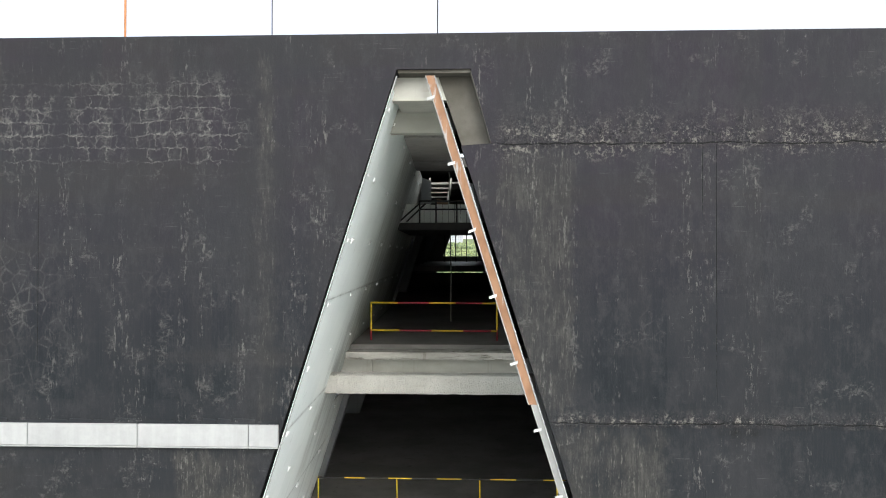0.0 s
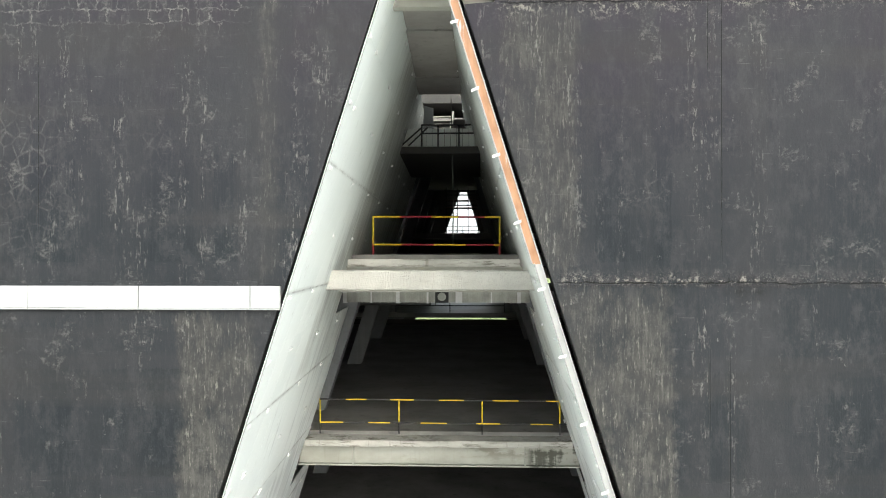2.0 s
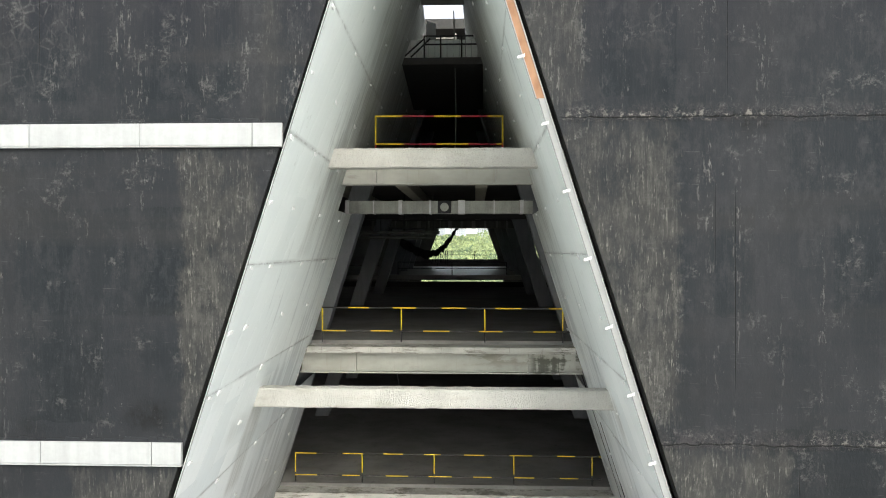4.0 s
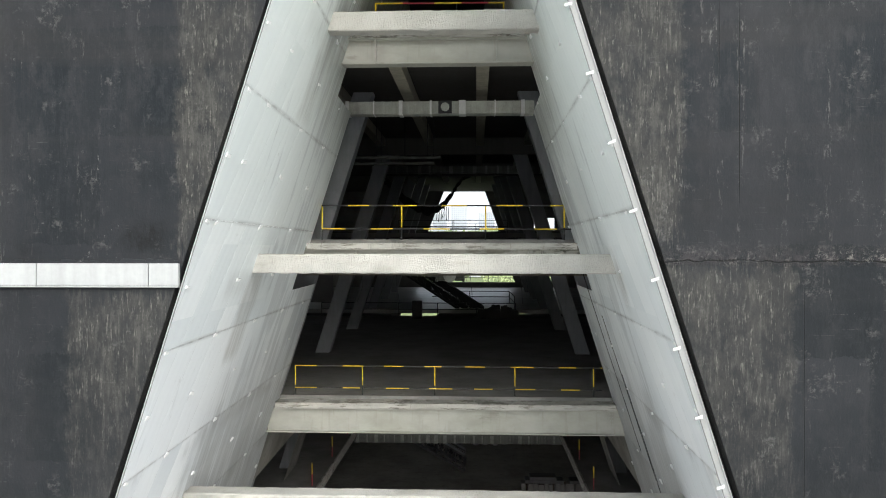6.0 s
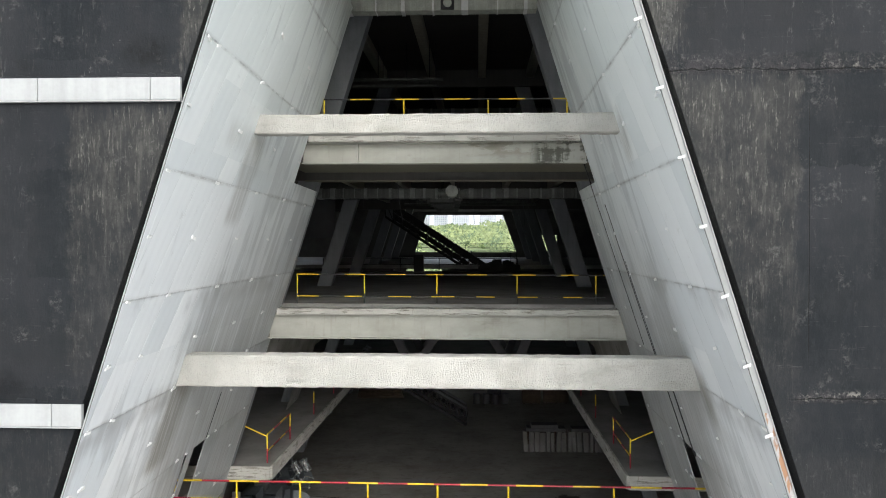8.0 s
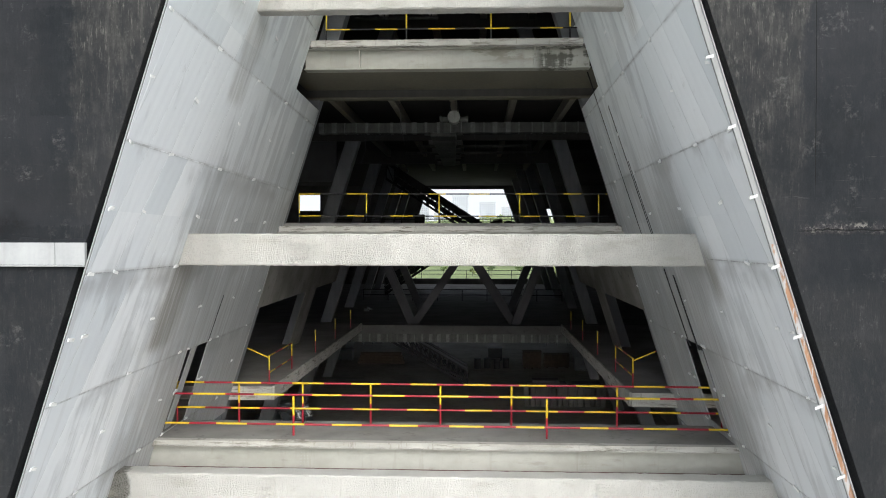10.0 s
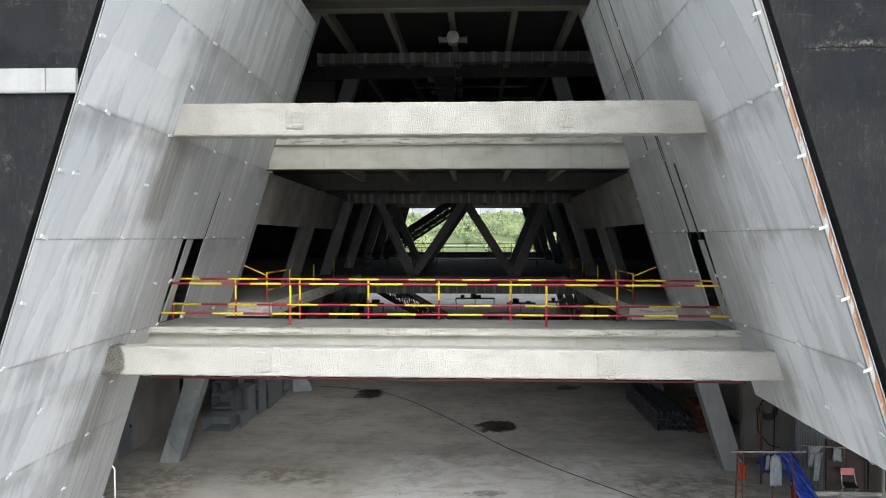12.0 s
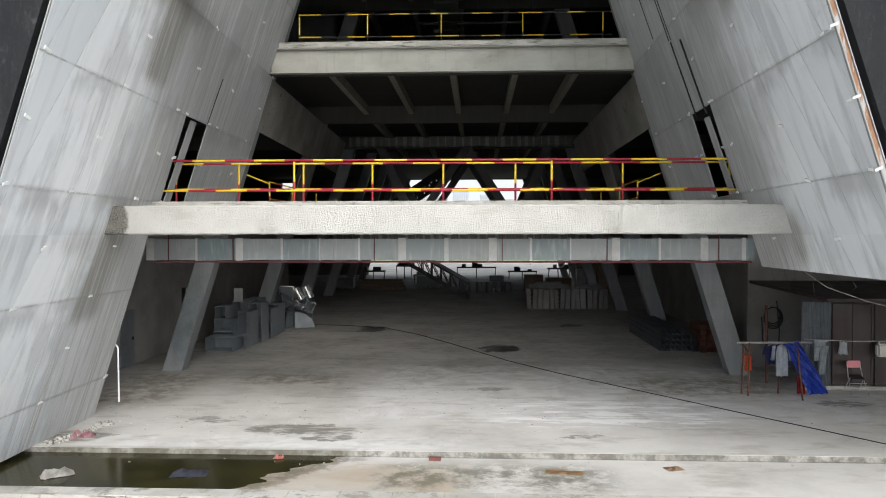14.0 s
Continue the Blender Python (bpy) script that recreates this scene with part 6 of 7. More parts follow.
# cable coil on the wall, hanging hoses
coil = thing("cable_coil", "black cable coiled on the concrete wall", "cable coil")
for i in range(4):
    bm = bmesh.new()
    r, oz = 0.31 + 0.03 * i, 0.03 * i
    path_tube(bm, [(10.75 + r * 0.85 * math.sin(a), 28.93 - 0.02 * i, 1.95 - oz + r * math.cos(a)) for a in np.linspace(0, 2 * math.pi, 25)], 0.02, 6)
    part("turn", bm, JET, coil)
bm = bmesh.new()
path_tube(bm, [(10.9, 28.95, 2.5), (11.0, 28.95, 1.4), (10.95, 28.9, 0.02)], 0.02, 6)
path_tube(bm, [(10.35, 28.95, 1.9), (10.4, 28.95, 1.0), (10.8, 28.9, 0.5), (11.2, 28.9, 0.4)], 0.02, 6)
part("tail", bm, JET, coil)
bm = bmesh.new()
path_tube(bm, [(-9.64, 41.5, 0.02), (-7.6, 41.2, 0.02), (-5.25, 40.3, 0.02), (-3.2, 37.6, 0.02), (-1.4, 34.4, 0.02), (0.97, 29.9, 0.02), (2.6, 27.4, 0.02), (4.44, 25.0, 0.02), (6.91, 21.75, 0.02), (9.35, 18.6, 0.02), (11.5, 17.7, 0.02)], 0.013, 6)
whole("ground_cable", bm, JET, "long black cable lying across the concrete floor", "cable")

# ---- stacks of materials on the ground floor ----


def hollow_box(bm, x0, x1, y0, y1, z0, z1, t=0.02):
    """A length of square duct, open towards -y."""
    box(bm, x0, x0 + t, y0, y1, z0, z1)
    box(bm, x1 - t, x1, y0, y1, z0, z1)
    box(bm, x0 + t, x1 - t, y0, y1, z0, z0 + t)
    box(bm, x0 + t, x1 - t, y0, y1, z1 - t, z1)
    box(bm, x0 + t, x1 - t, y1 - t, y1, z0 + t, z1 - t)


rnd = random.Random(5)
for x0, y0, w, l, z, h in ((-11.8, 31.7, 1.2, 1.2, 0.0, 0.62), (-11.9, 33.0, 0.9, 1.2, 0.0, 0.7), (-11.9, 33.1, 0.85, 1.1, 0.7, 0.55), (-11.9, 33.2, 0.5, 1.0, 1.25, 0.55),
                           (-10.9, 33.3, 0.55, 1.2, 0.0, 1.55), (-10.7, 32.3, 0.4, 0.9, 0.0, 0.6), (-11.6, 34.6, 0.7, 1.2, 0.0, 1.0), (-11.6, 34.6, 0.7, 1.2, 1.0, 0.9), (-10.85, 34.7, 0.6, 1.2, 0.0, 0.9),
                           (-10.85, 34.7, 0.6, 1.2, 0.9, 0.9), (-11.4, 36.0, 0.6, 1.3, 0.0, 1.0), (-10.75, 36.0, 0.6, 1.3, 0.0, 0.7), (-10.75, 36.0, 0.6, 1.3, 0.7, 0.7), (-11.4, 36.0, 0.6, 1.3, 1.0, 0.9), (-10.8, 37.4, 0.6, 1.3, 0.0, 1.5)):
    bm = bmesh.new()
    hollow_box(bm, x0, x0 + w, y0, y0 + l, z, z + h)
    whole("duct_section", bm, BLUEGREY, "blue-grey sheet duct section stacked by the wall", "duct section", "stacked duct sections")
bm = bmesh.new()
box(bm, -11.5, -11.1, 34.62, 34.66, 1.9, 2.5)
whole("white_sheet", bm, WHITE, "small white sheet leaning on stacked ducts", "sheet")

DRUM = plain("sooty_drum_paint", (0.11, 0.11, 0.115), 0.5, 0.3, 0.3, 3.0)
SHINY = plain("bright_bent_sheet", (0.66, 0.68, 0.68), 0.25, 0.8, 0.15, 3.0)


def scrap(kind, x, y, z, w, h, turn, lean, tip):
    t = thing("scrap_duct", {"box": "discarded open duct box lying on a heap", "drum": "bright round duct piece on a heap", "elbow": "grey duct elbow lying on a heap"}[kind], "scrap duct", "scrap heap")
    bm = bmesh.new()
    if kind == "box":
        hollow_box(bm, -w / 2, w / 2, -0.45, 0.45, -h / 2, h / 2)
        part("shell", bm, BLUEGREY, t)
        bm = bmesh.new()
        for p, q in (((-w / 2, -h / 2), (w / 2, -h / 2)), ((w / 2, -h / 2), (w / 2, h / 2)), ((w / 2, h / 2), (-w / 2, h / 2)), ((-w / 2, h / 2), (-w / 2, -h / 2))):
            bar(bm, (p[0], -0.46, p[1]), (q[0], -0.46, q[1]), 0.05, 0.05, (0, 1, 0))
        part("rim", bm, SHINY if w < 0.85 else BLUEGREY, t)
    elif kind == "drum":
        tube(bm, (-w / 2, 0, 0), (w / 2, 0, 0), h / 2, 18)
        part("shell", bm, SHINY, t)
        for s_ in (-1, 1):
            bm = bmesh.new()
            tube(bm, (s_ * w / 2 - 0.03, 0, 0), (s_ * w / 2 + 0.03, 0, 0), h / 2 + 0.03, 18)
            part("collar", bm, SHINY, t)
    else:
        slab(bm, [(-w / 2, -h / 2)] + [(-w / 2 + w * math.cos(a), -h / 2 + h * math.sin(a)) for a in np.linspace(0, math.pi / 2, 9)], -0.35, 0.35)
        part("shell", bm, BLUEGREY, t)
    t.matrix_world = pose(x, y, z, lean, tip, turn)


for item in (("elbow", -11.9, 40.2, 0.30, 1.3, 0.55, 10, 0, -4), ("elbow", -9.6, 40.3, 0.45, 1.05, 0.85, 25, 0, 0), ("box", -10.8, 40.4, 0.45, 1.1, 0.85, -18, -8, 6),
             ("box", -11.9, 41.2, 1.05, 0.95, 1.0, 14, 4, -10), ("box", -11.0, 40.9, 1.35, 0.75, 0.55, -8, -22, -32), ("drum", -10.05, 41.0, 1.75, 0.62, 0.42, 15, 0, 62),
             ("drum", -9.55, 41.1, 1.85, 0.62, 0.42, 10, 0, 66), ("drum", -9.95, 40.6, 1.15, 0.5, 0.36, 40, 0, 30), ("box", -9.5, 41.0, 1.15, 0.5, 0.6, 25, 10, 22),
             ("box", -11.3, 42.0, 0.6, 1.0, 1.1, 5, 0, 0), ("box", -10.2, 42.1, 0.7, 1.1, 1.3, -6, 0, 0), ("box", -11.0, 42.2, 1.75, 0.8, 0.7, 9, 0, 0)):
    scrap(*item)

# flapping loose cladding on the first west column
bm = bmesh.new()
y_c = 27.25
edge0, edge1 = left_x(27.6, 0.2) - 0.75, left_x(27.6, 3.0) - 0.75
hexa(bm, [(edge0 + 0.30, y_c, 0.9), (edge0 + 0.78, y_c - 0.10, 0.3), (edge0 + 0.80, y_c - 0.08, 0.3), (edge0 + 0.32, y_c + 0.02, 0.9)],
     [(edge1 - 0.10, y_c, 2.6), (edge1 + 0.55, y_c - 0.06, 2.7), (edge1 + 0.57, y_c - 0.04, 2.7), (edge1 - 0.08, y_c + 0.02, 2.6)])
whole("loose_cladding", bm, BLUEGREY, "torn cladding sheet hanging off a leaning column", "metal sheet")

# bundles of folded steel channel, and a rusty one
for k in range(26):
    col_i, row_i = k % 7, k // 7
    x = 7.55 + col_i * 0.22
    z = row_i * 0.23
    bm = bmesh.new()
    y0 = 32.6 + rnd.uniform(0, 0.3)
    t_ = 0.02
    box(bm, x, x + 0.2, y0, y0 + 6.5, z, z + t_)
    box(bm, x, x + t_, y0, y0 + 6.5, z + t_, z + 0.2)
    box(bm, x + 0.18, x + 0.2, y0, y0 + 6.5, z + t_, z + 0.2)
    whole("steel_channel", bm, CHANNEL, "long folded steel channel in a stack", "steel channel", "stacked steel channels")
for k in range(20):
    x, z = 9.15 + (k % 4) * 0.3, (k // 4) * 0.24
    bm = bmesh.new()
    y0 = 32.4 + rnd.uniform(0, 0.2)
    box(bm, x, x + 0.27, y0, y0 + 1.6, z, z + 0.22)
    bmesh.ops.bevel(bm, geom=bm.edges[:], offset=0.02, segments=1, affect="EDGES")
    whole("rusty_block", bm, OLD_RUST, "rusted hollow section stacked beside channels", "steel section", "rusty stack")

# row of grey panels on pallets further back
x = 3.1
for i in range(15):
    w, tall, slip = rnd.uniform(0.24, 0.42), rnd.uniform(1.28, 1.4), rnd.uniform(-0.08, 0.08)
    bm = bmesh.new()
    hexa(bm, [(x, 51.0, 0.0), (x + w, 51.0, 0.0), (x + w, 51.8, 0.0), (x, 51.8, 0.0)], [(x + slip, 51.05, tall), (x + w + slip, 51.05, tall), (x + w + slip, 51.8, tall), (x + slip, 51.8, tall)])
    bmesh.ops.bevel(bm, geom=bm.edges[:], offset=0.02, segments=1, affect="EDGES")
    whole("concrete_panel", bm, ROUGH, "upright grey concrete panel in a row", "panel", "row of panels")
    x += w + rnd.uniform(0.02, 0.10)
for x0, x1, z in ((3.3, 5.9, 1.37), (6.3, 8.2, 1.37), (3.6, 5.4, 1.59)):
    bm = bmesh.new()
    box(bm, x0, x1, 51.0, 51.9, z, z + 0.22)
    bmesh.ops.bevel(bm, geom=bm.edges[:], offset=0.015, segments=1, affect="EDGES")
    whole("thick_board", bm, DRUM, "dim thick board lying on the upright panels", "board", "boards on the panels")
WOOD = plain("weathered_timber", (0.12, 0.09, 0.065), 0.85, 0.0, 0.35, 3.0)
for i in range(7):
    bm = bmesh.new()
    z = 0.27 * (i % 3)
    x = 3.2 + 1.9 * (i // 3)
    for k in range(4):
        box(bm, x, x + 1.7, 52.2 + k * 0.3, 52.4 + k * 0.3, z + 0.2, z + 0.26)
    for k in range(3):
        box(bm, x + 0.8 * k, x + 0.1 + 0.8 * k, 52.2, 53.3, z, z + 0.2)
    whole("timber_pallet", bm, WOOD, "stacked timber pallet among building materials", "pallet", "pallets")
for i in range(4):
    bm = bmesh.new()
    box(bm, -11.0 + 0.05 * i, -6.8 - 0.1 * i, 68.0 + 0.15 * i, 68.9, 0.24 * i, 0.24 * i + 0.22)
    whole("timber_beam", bm, WOOD, "long squared timber stacked at the back", "timber", "timber stack")

# ---- forecourt: kerb, puddle, litter ----
bm = bmesh.new()
x = -26.0
while x < 24:
    w = rnd.uniform(0.95, 1.05)
    box(bm, x, x + w - 0.012, 14.55, 14.98, -0.3, -0.03)
    x += w
whole("kerb", bm, EDGE, "pale concrete kerb along the forecourt", "kerb", kind="structure")


def make_water():
    n = Nodes("murky_green_water", 0.16)
    cloud = n.noise(n.scaled(1, 1, 1), 1.2, 4.0)
    n.shader.inputs["IOR"].default_value = 1.33
    n.bump(n.noise(n.scaled(1, 1, 1), 6.0, 3.0), 0.03, 0.01)
    return n.done(n.mix(n.ramp(cloud, 0.3, 0.7), (0.016, 0.016, 0.006), (0.040, 0.036, 0.013)))


bm = bmesh.new()
shore = [(-14.0, 15.0), (-3.9, 15.0)]
shore += [(-5.4 + 1.9 * f + 0.16 * math.sin(9 * f) + 0.10 * math.sin(23 * f + 1) + 0.07 * math.sin(47 * f), 15.0 + 2.52 * f) for f in np.linspace(0.06, 0.99, 40)] + [(-3.3, 17.57), (-14.0, 17.57)]
a = [bm.verts.new((x, y, -0.14)) for x, y in shore]
b = [bm.verts.new((x, y, -0.118)) for x, y in shore]
bm.faces.new(b)
bm.faces.new(a[::-1])
for i in range(len(a)):
    bm.faces.new((a[i], a[(i + 1) % len(a)], b[(i + 1) % len(a)], b[i]))
whole("puddle", bm, make_water(), "murky green puddle along the step", "puddle", kind="structure")


def rag(name, label, category, colour, x, y, z, w, l, h, turn, seed):
    bm = bmesh.new()
    r = random.Random(seed)
    cols = 7
    grid = [[bm.verts.new(((i / cols - 0.5) * w, (j / 4 - 0.5) * l + r.uniform(-0.04, 0.04) * l, h * r.uniform(0.1, 1.0) * (1 if 0 < j < 4 and 0 < i < cols else 0.1))) for i in range(cols + 1)] for j in range(5)]
    for j in range(4):
        for i in range(cols):
            bm.faces.new((grid[j][i], grid[j][i + 1], grid[j + 1][i + 1], grid[j + 1][i]))
    bmesh.ops.solidify(bm, geom=bm.faces[:], thickness=0.01)
    ob = whole(name, bm, plain(name + "_stuff", colour, 0.7, 0.0, 0.3, 6.0), label, category, "litter")
    ob.matrix_world = pose(x, y, z, 0, 0, turn)


rag("plastic_sheet", "dark slate plastic sheet floating in the puddle", "plastic sheet", (0.05, 0.055, 0.075), -6.35, 16.1, -0.115, 0.75, 0.4, 0.12, 8, 1)
rag("plastic_bag", "dirty white plastic bag lying in the puddle", "plastic bag", (0.42, 0.41, 0.37), -9.1, 15.9, -0.115, 0.65, 0.32, 0.16, 35, 2)
rag("plastic_bag", "crumpled pink plastic bag by the lining's foot", "plastic bag", (0.46, 0.25, 0.27), -9.95, 18.5, 0.0, 0.55, 0.35, 0.16, 20, 3)
rag("cardboard_scrap", "flattened brown cardboard on the apron", "cardboard", (0.38, 0.24, 0.12), 1.6, 16.6, -0.128, 0.8, 0.3, 0.03, -8, 4)
rag("plastic_bag", "small yellow and pink wrapper by the step", "wrapper", (0.55, 0.22, 0.18), -4.75, 17.3, -0.11, 0.2, 0.15, 0.1, 0, 5)
rag("cardboard_scrap", "small tan cardboard scrap by the step", "cardboard", (0.40, 0.27, 0.17), 4.0, 16.95, -0.128, 0.4, 0.3, 0.05, 15, 6)
bm = bmesh.new()
box(bm, -1.35, -1.08, 17.3, 17.42, -0.13, -0.06)
whole("brick", bm, plain("red_brick", (0.15, 0.06, 0.05), 0.9), "single red brick lying by the step", "brick")
bm = bmesh.new()
for i in range(150):
    if i % 4:
        x, y, z = rnd.uniform(-9, 9), rnd.uniform(18.4, 24.0), 0.0
        if i % 3 == 0:
            x, y = rnd.gauss(-5.4, 1.2), rnd.gauss(22.3, 0.7)
    else:
        x, y, z = rnd.uniform(-9, 9), rnd.uniform(16.8, 17.5), -0.13
    s_ = rnd.uniform(0.01, 0.034)
    a_ = rnd.uniform(0, 3.1)
    c_, n_ = math.cos(a_) * s_, math.sin(a_) * s_ * 0.7
    hexa(bm, [(x - c_, y - n_, z), (x + n_, y - c_, z), (x + c_, y + n_, z), (x - n_, y + c_, z)],
         [(x - c_ * 0.6, y - n_, z + s_ * 0.5), (x + n_ * 0.8, y - c_, z + s_ * 0.6), (x + c_ * 0.7, y + n_, z + s_ * 0.4), (x - n_, y + c_ * 0.8, z + s_ * 0.5)])
whole("litter_crumbs", bm, plain("pale_litter", (0.50, 0.49, 0.47), 0.7, 0.0, 0.3, 4.0), "scattered pale plaster crumbs and paper scraps", "litter", kind="stuff")
bm = bmesh.new()
path_tube(bm, [(-10.15, 20.75, 0.35), (-10.15, 20.72, 1.85), (-10.22, 20.68, 1.98), (-10.38, 20.6, 1.98)], 0.022, 8)
whole("hanging_pipe", bm, CLIP, "short white pipe hanging from the lining's edge", "pipe")

# ---- outside at the back: field, trees, towers ----
GRASS = plain("rough_grass", (0.135, 0.175, 0.065), 0.95, 0.0, 0.35, 0.15)
bm = bmesh.new()
for a, b, za, zb in ((150, 152, -0.3, 0.0), (152, 420, 0.0, 7.5), (420, 2500, 7.5, 76.0)):
    hexa(bm, [(-900, a, -0.5), (900, a, -0.5), (900, b, -0.5), (-900, b, -0.5)], [(-900, a, za), (900, a, za), (900, b, zb), (-900, b, zb)])
whole("grass_field", bm, GRASS, "rough green field beyond the yard", "grass", kind="structure")
BARK = plain("grey_bark", (0.12, 0.10, 0.08), 0.9, 0.0, 0.3, 4.0)


def make_leaf(name, colour, patch_size=0.0):
    n = Nodes(name, 0.7)
    tone = n.island()
    if patch_size:
        tree_tone = n.ramp(n.noise(n.scaled(1, 0.35, 1), patch_size, 4.0, 0.6), 0.36, 0.62)
        tone = n.math("ADD", n.math("MULTIPLY", tone, 0.45), n.math("MULTIPLY", tree_tone, 0.55))
    lo = tuple(c * f for c, f in zip(colour, (0.42, 0.52, 0.50)))
    hi = tuple(c * f for c, f in zip(colour, (1.65, 1.5, 1.15)))
    return n.done(n.mix(tone, lo, hi))


LEAVES = [make_leaf("leaf_green", (0.110, 0.165, 0.065)), make_leaf("leaf_yellow_green", (0.165, 0.200, 0.075)), make_leaf("leaf_deep_green", (0.085, 0.130, 0.065))]


def tree(seed, tall, leaf, label):
    r = random.Random(seed)
    t = thing("tree", label, "tree", "trees behind the building")
    bm = bmesh.new()
    p = Vector((0, 0, -0.4))
    q = Vector((r.uniform(-0.2, 0.2), r.uniform(-0.2, 0.2), tall * 0.5))
    tube(bm, p, q, tall * 0.022, 8, 0, tall * 0.012)
    limbs = []
    for i in range(7):
        a = i * 2.4 + r.uniform(-0.4, 0.4)
        f = r.uniform(0.55, 1.0)
        start = p + (q - p) * f
        end = start + Vector((math.cos(a), math.sin(a), r.uniform(0.5, 1.3))) * tall * r.uniform(0.14, 0.26)
        tube(bm, start, end, tall * 0.008, 6, 0, tall * 0.003)
        limbs.append(end)
    part("trunk", bm, BARK, t)
    bm = bmesh.new()
    centres = limbs + [q + Vector((0, 0, tall * 0.3))]
    for i in range(520):
        c = r.choice(centres)
        v = Vector((r.gauss(0, 1), r.gauss(0, 1), r.gauss(0, 0.75)))
        o = c + v * tall * 0.085
        if o.z < tall * 0.22 or o.z > tall:
            continue
        s_ = tall * r.uniform(0.018, 0.042)
        u = Vector((r.uniform(-1, 1), r.uniform(-1, 1), r.uniform(-0.6, 0.6))).normalized()
        w = u.orthogonal().normalized()
        k = u.cross(w)
        vs = [bm.verts.new(o + w * s_ * a + k * s_ * b + u * s_ * d_) for a, b, d_ in ((-1, -0.5, 0), (0.1, -0.8, 0.3), (1, 0.2, 0), (0.2, 0.9, 0.25), (-0.8, 0.5, -0.1))]
        bm.faces.new(vs)
    part("crown", bm, leaf, t)
    return t


MODELS = [tree(11, 12.0, LEAVES[0], "broad green tree behind the building"), tree(12, 9.0, LEAVES[1], "light green bushy tree behind the building"), tree(13, 14.0, LEAVES[2], "tall deep green tree behind the building")]
for m, (x, y) in zip(MODELS, ((-26, 205), (16, 190), (-34, 215))):
    m.matrix_basis = pose(x, y, 0.7)
for i in range(44):
    row = i % 4
    x = -34 + (i // 4) * 6.2 + rnd.uniform(-2, 2)
    y = (140, 200, 300, 470)[row] + rnd.uniform(-12, 12)
    x *= (1.0, 1.2, 1.6, 2.2)[row]
    m = copy_thing(MODELS[(i * 7 + row) % 3], pose(x, y, max(0.0, 0.028 * (min(y, 420) - 152) + 0.033 * (max(y, 420) - 420)), 0, 0, rnd.uniform(0, 360)))
    k = (0.24, 0.30, 0.36, 0.5)[row] * rnd.uniform(0.85, 1.12)
    m.scale = (k, k, k)

bm = bmesh.new()
r = random.Random(77)
for i in range(30000):
    y = 240.0 * (1500.0 / 240.0) ** r.random()
    x = r.uniform(-0.20, 0.17) * y
    clump = math.sin(x * 30.0 / y + 1.7 * math.sin(y * 0.013)) + math.sin(x * 71.0 / y + y * 0.021)
    if clump < -0.2 and y < 900:
        continue
    base = 0.028 * (y - 152) if y < 420 else 7.5 + 0.033 * (y - 420)
    o = Vector((x, y, base + max(0.6, 0.6 + 0.0042 * y + 0.0042 * y * clump) * math.sqrt(r.random())))
    k = y * r.uniform(0.0010, 0.0026)
    u = Vector((r.uniform(-1, 1), r.uniform(-1.4, -0.1), r.uniform(-0.2, 1))).normalized()
    w = u.orthogonal().normalized()
    v = u.cross(w)
    bm.faces.new([bm.verts.new(o + w * k * a + v * k * b + u * k * c) for a, b, c in ((-1, -0.5, 0), (0.1, -0.8, 0.3), (1, 0.2, 0), (0.2, 0.9, 0.25), (-0.8, 0.5, -0.1))])
# distance haze is mixed into the leaves' colour
whole("far_woods", bm, make_leaf("hazy_leaves", (0.175, 0.225, 0.125), 0.06), "hazy belt of leafy woods beyond the field", "woods", kind="stuff")
bm = bmesh.new()
for i in range(12):
    box(bm, -180 + 30 * i, -150.1 + 30 * i, 322, 346, 3.0, 5.0)
whole("road", bm, plain("pale_road", (0.42, 0.42, 0.41), 0.9, 0.0, 0.1, 0.3), "pale concrete road across the far field", "road", kind="structure")
PALE = plain("pale_far_render", (0.40, 0.42, 0.45), 0.9, 0.0, 0.08, 0.05)
PANE = plain("far_window_glass", (0.27, 0.30, 0.34), 0.3, 0.0, 0.1, 0.05)


def tower(x, y, wide, tall, label):
    t = thing("apartment_tower", label, "building", "far towers")
    bm = bmesh.new()
    box(bm, x, x + wide, y, y + 18, 0, tall)
    part("wall", bm, PALE, t)
    bm = bmesh.new()
    box(bm, x - 0.6, x + wide + 0.6, y - 0.6, y + 18.6, tall, tall + 1.2)
    part("roof", bm, PALE, t)
    cols = int(wide / 4.5)
    for i in range(cols):
        for k in range(int(tall / 4) - 13, int(tall / 4) - 1):
            bm = bmesh.new()
            box(bm, x + 1.4 + i * 4.5, x + 3.6 + i * 4.5, y - 0.15, y + 0.05, 2.5 + k * 4, 4.6 + k * 4)
            part("window", bm, PANE, t)


for x, y, wide, tall in ((-52, 1560, 34, 104), (-150, 1700, 40, 98), (-96, 1660, 30, 92), (6, 1680, 36, 96), (58, 1740, 30, 88)):
    tower(x, y, wide, tall, "pale apartment tower far beyond the trees" if tall > 95 else "pale apartment block far beyond the trees")

# ragged bits under the broken edge of the lining
for i, (y, long, lean) in enumerate(((20.0, 0.5, 0.05), (19.2, 0.85, -0.1), (18.6, 0.35, 0.1), (17.6, 0.95, 0.12), (16.9, 0.6, -0.08), (15.8, 0.4, 0.05))):
    bm = bmesh.new()
    x = right_x(y, 4.12) + 0.02
    path_tube(bm, [(x, y, 4.2), (x + 0.02, y + lean * 0.2, 4.12 - long * 0.3), (x + 0.1, y + lean, 4.12 - long * 0.55), (x + 0.04, y + lean * 2.4, 4.12 - long * 0.8)], 0.0035, 5)
    whole("torn_strip", bm, DIM_DUCT, "torn metal strip hanging from the lining's edge", "metal strip", "torn strips")
bm = bmesh.new()
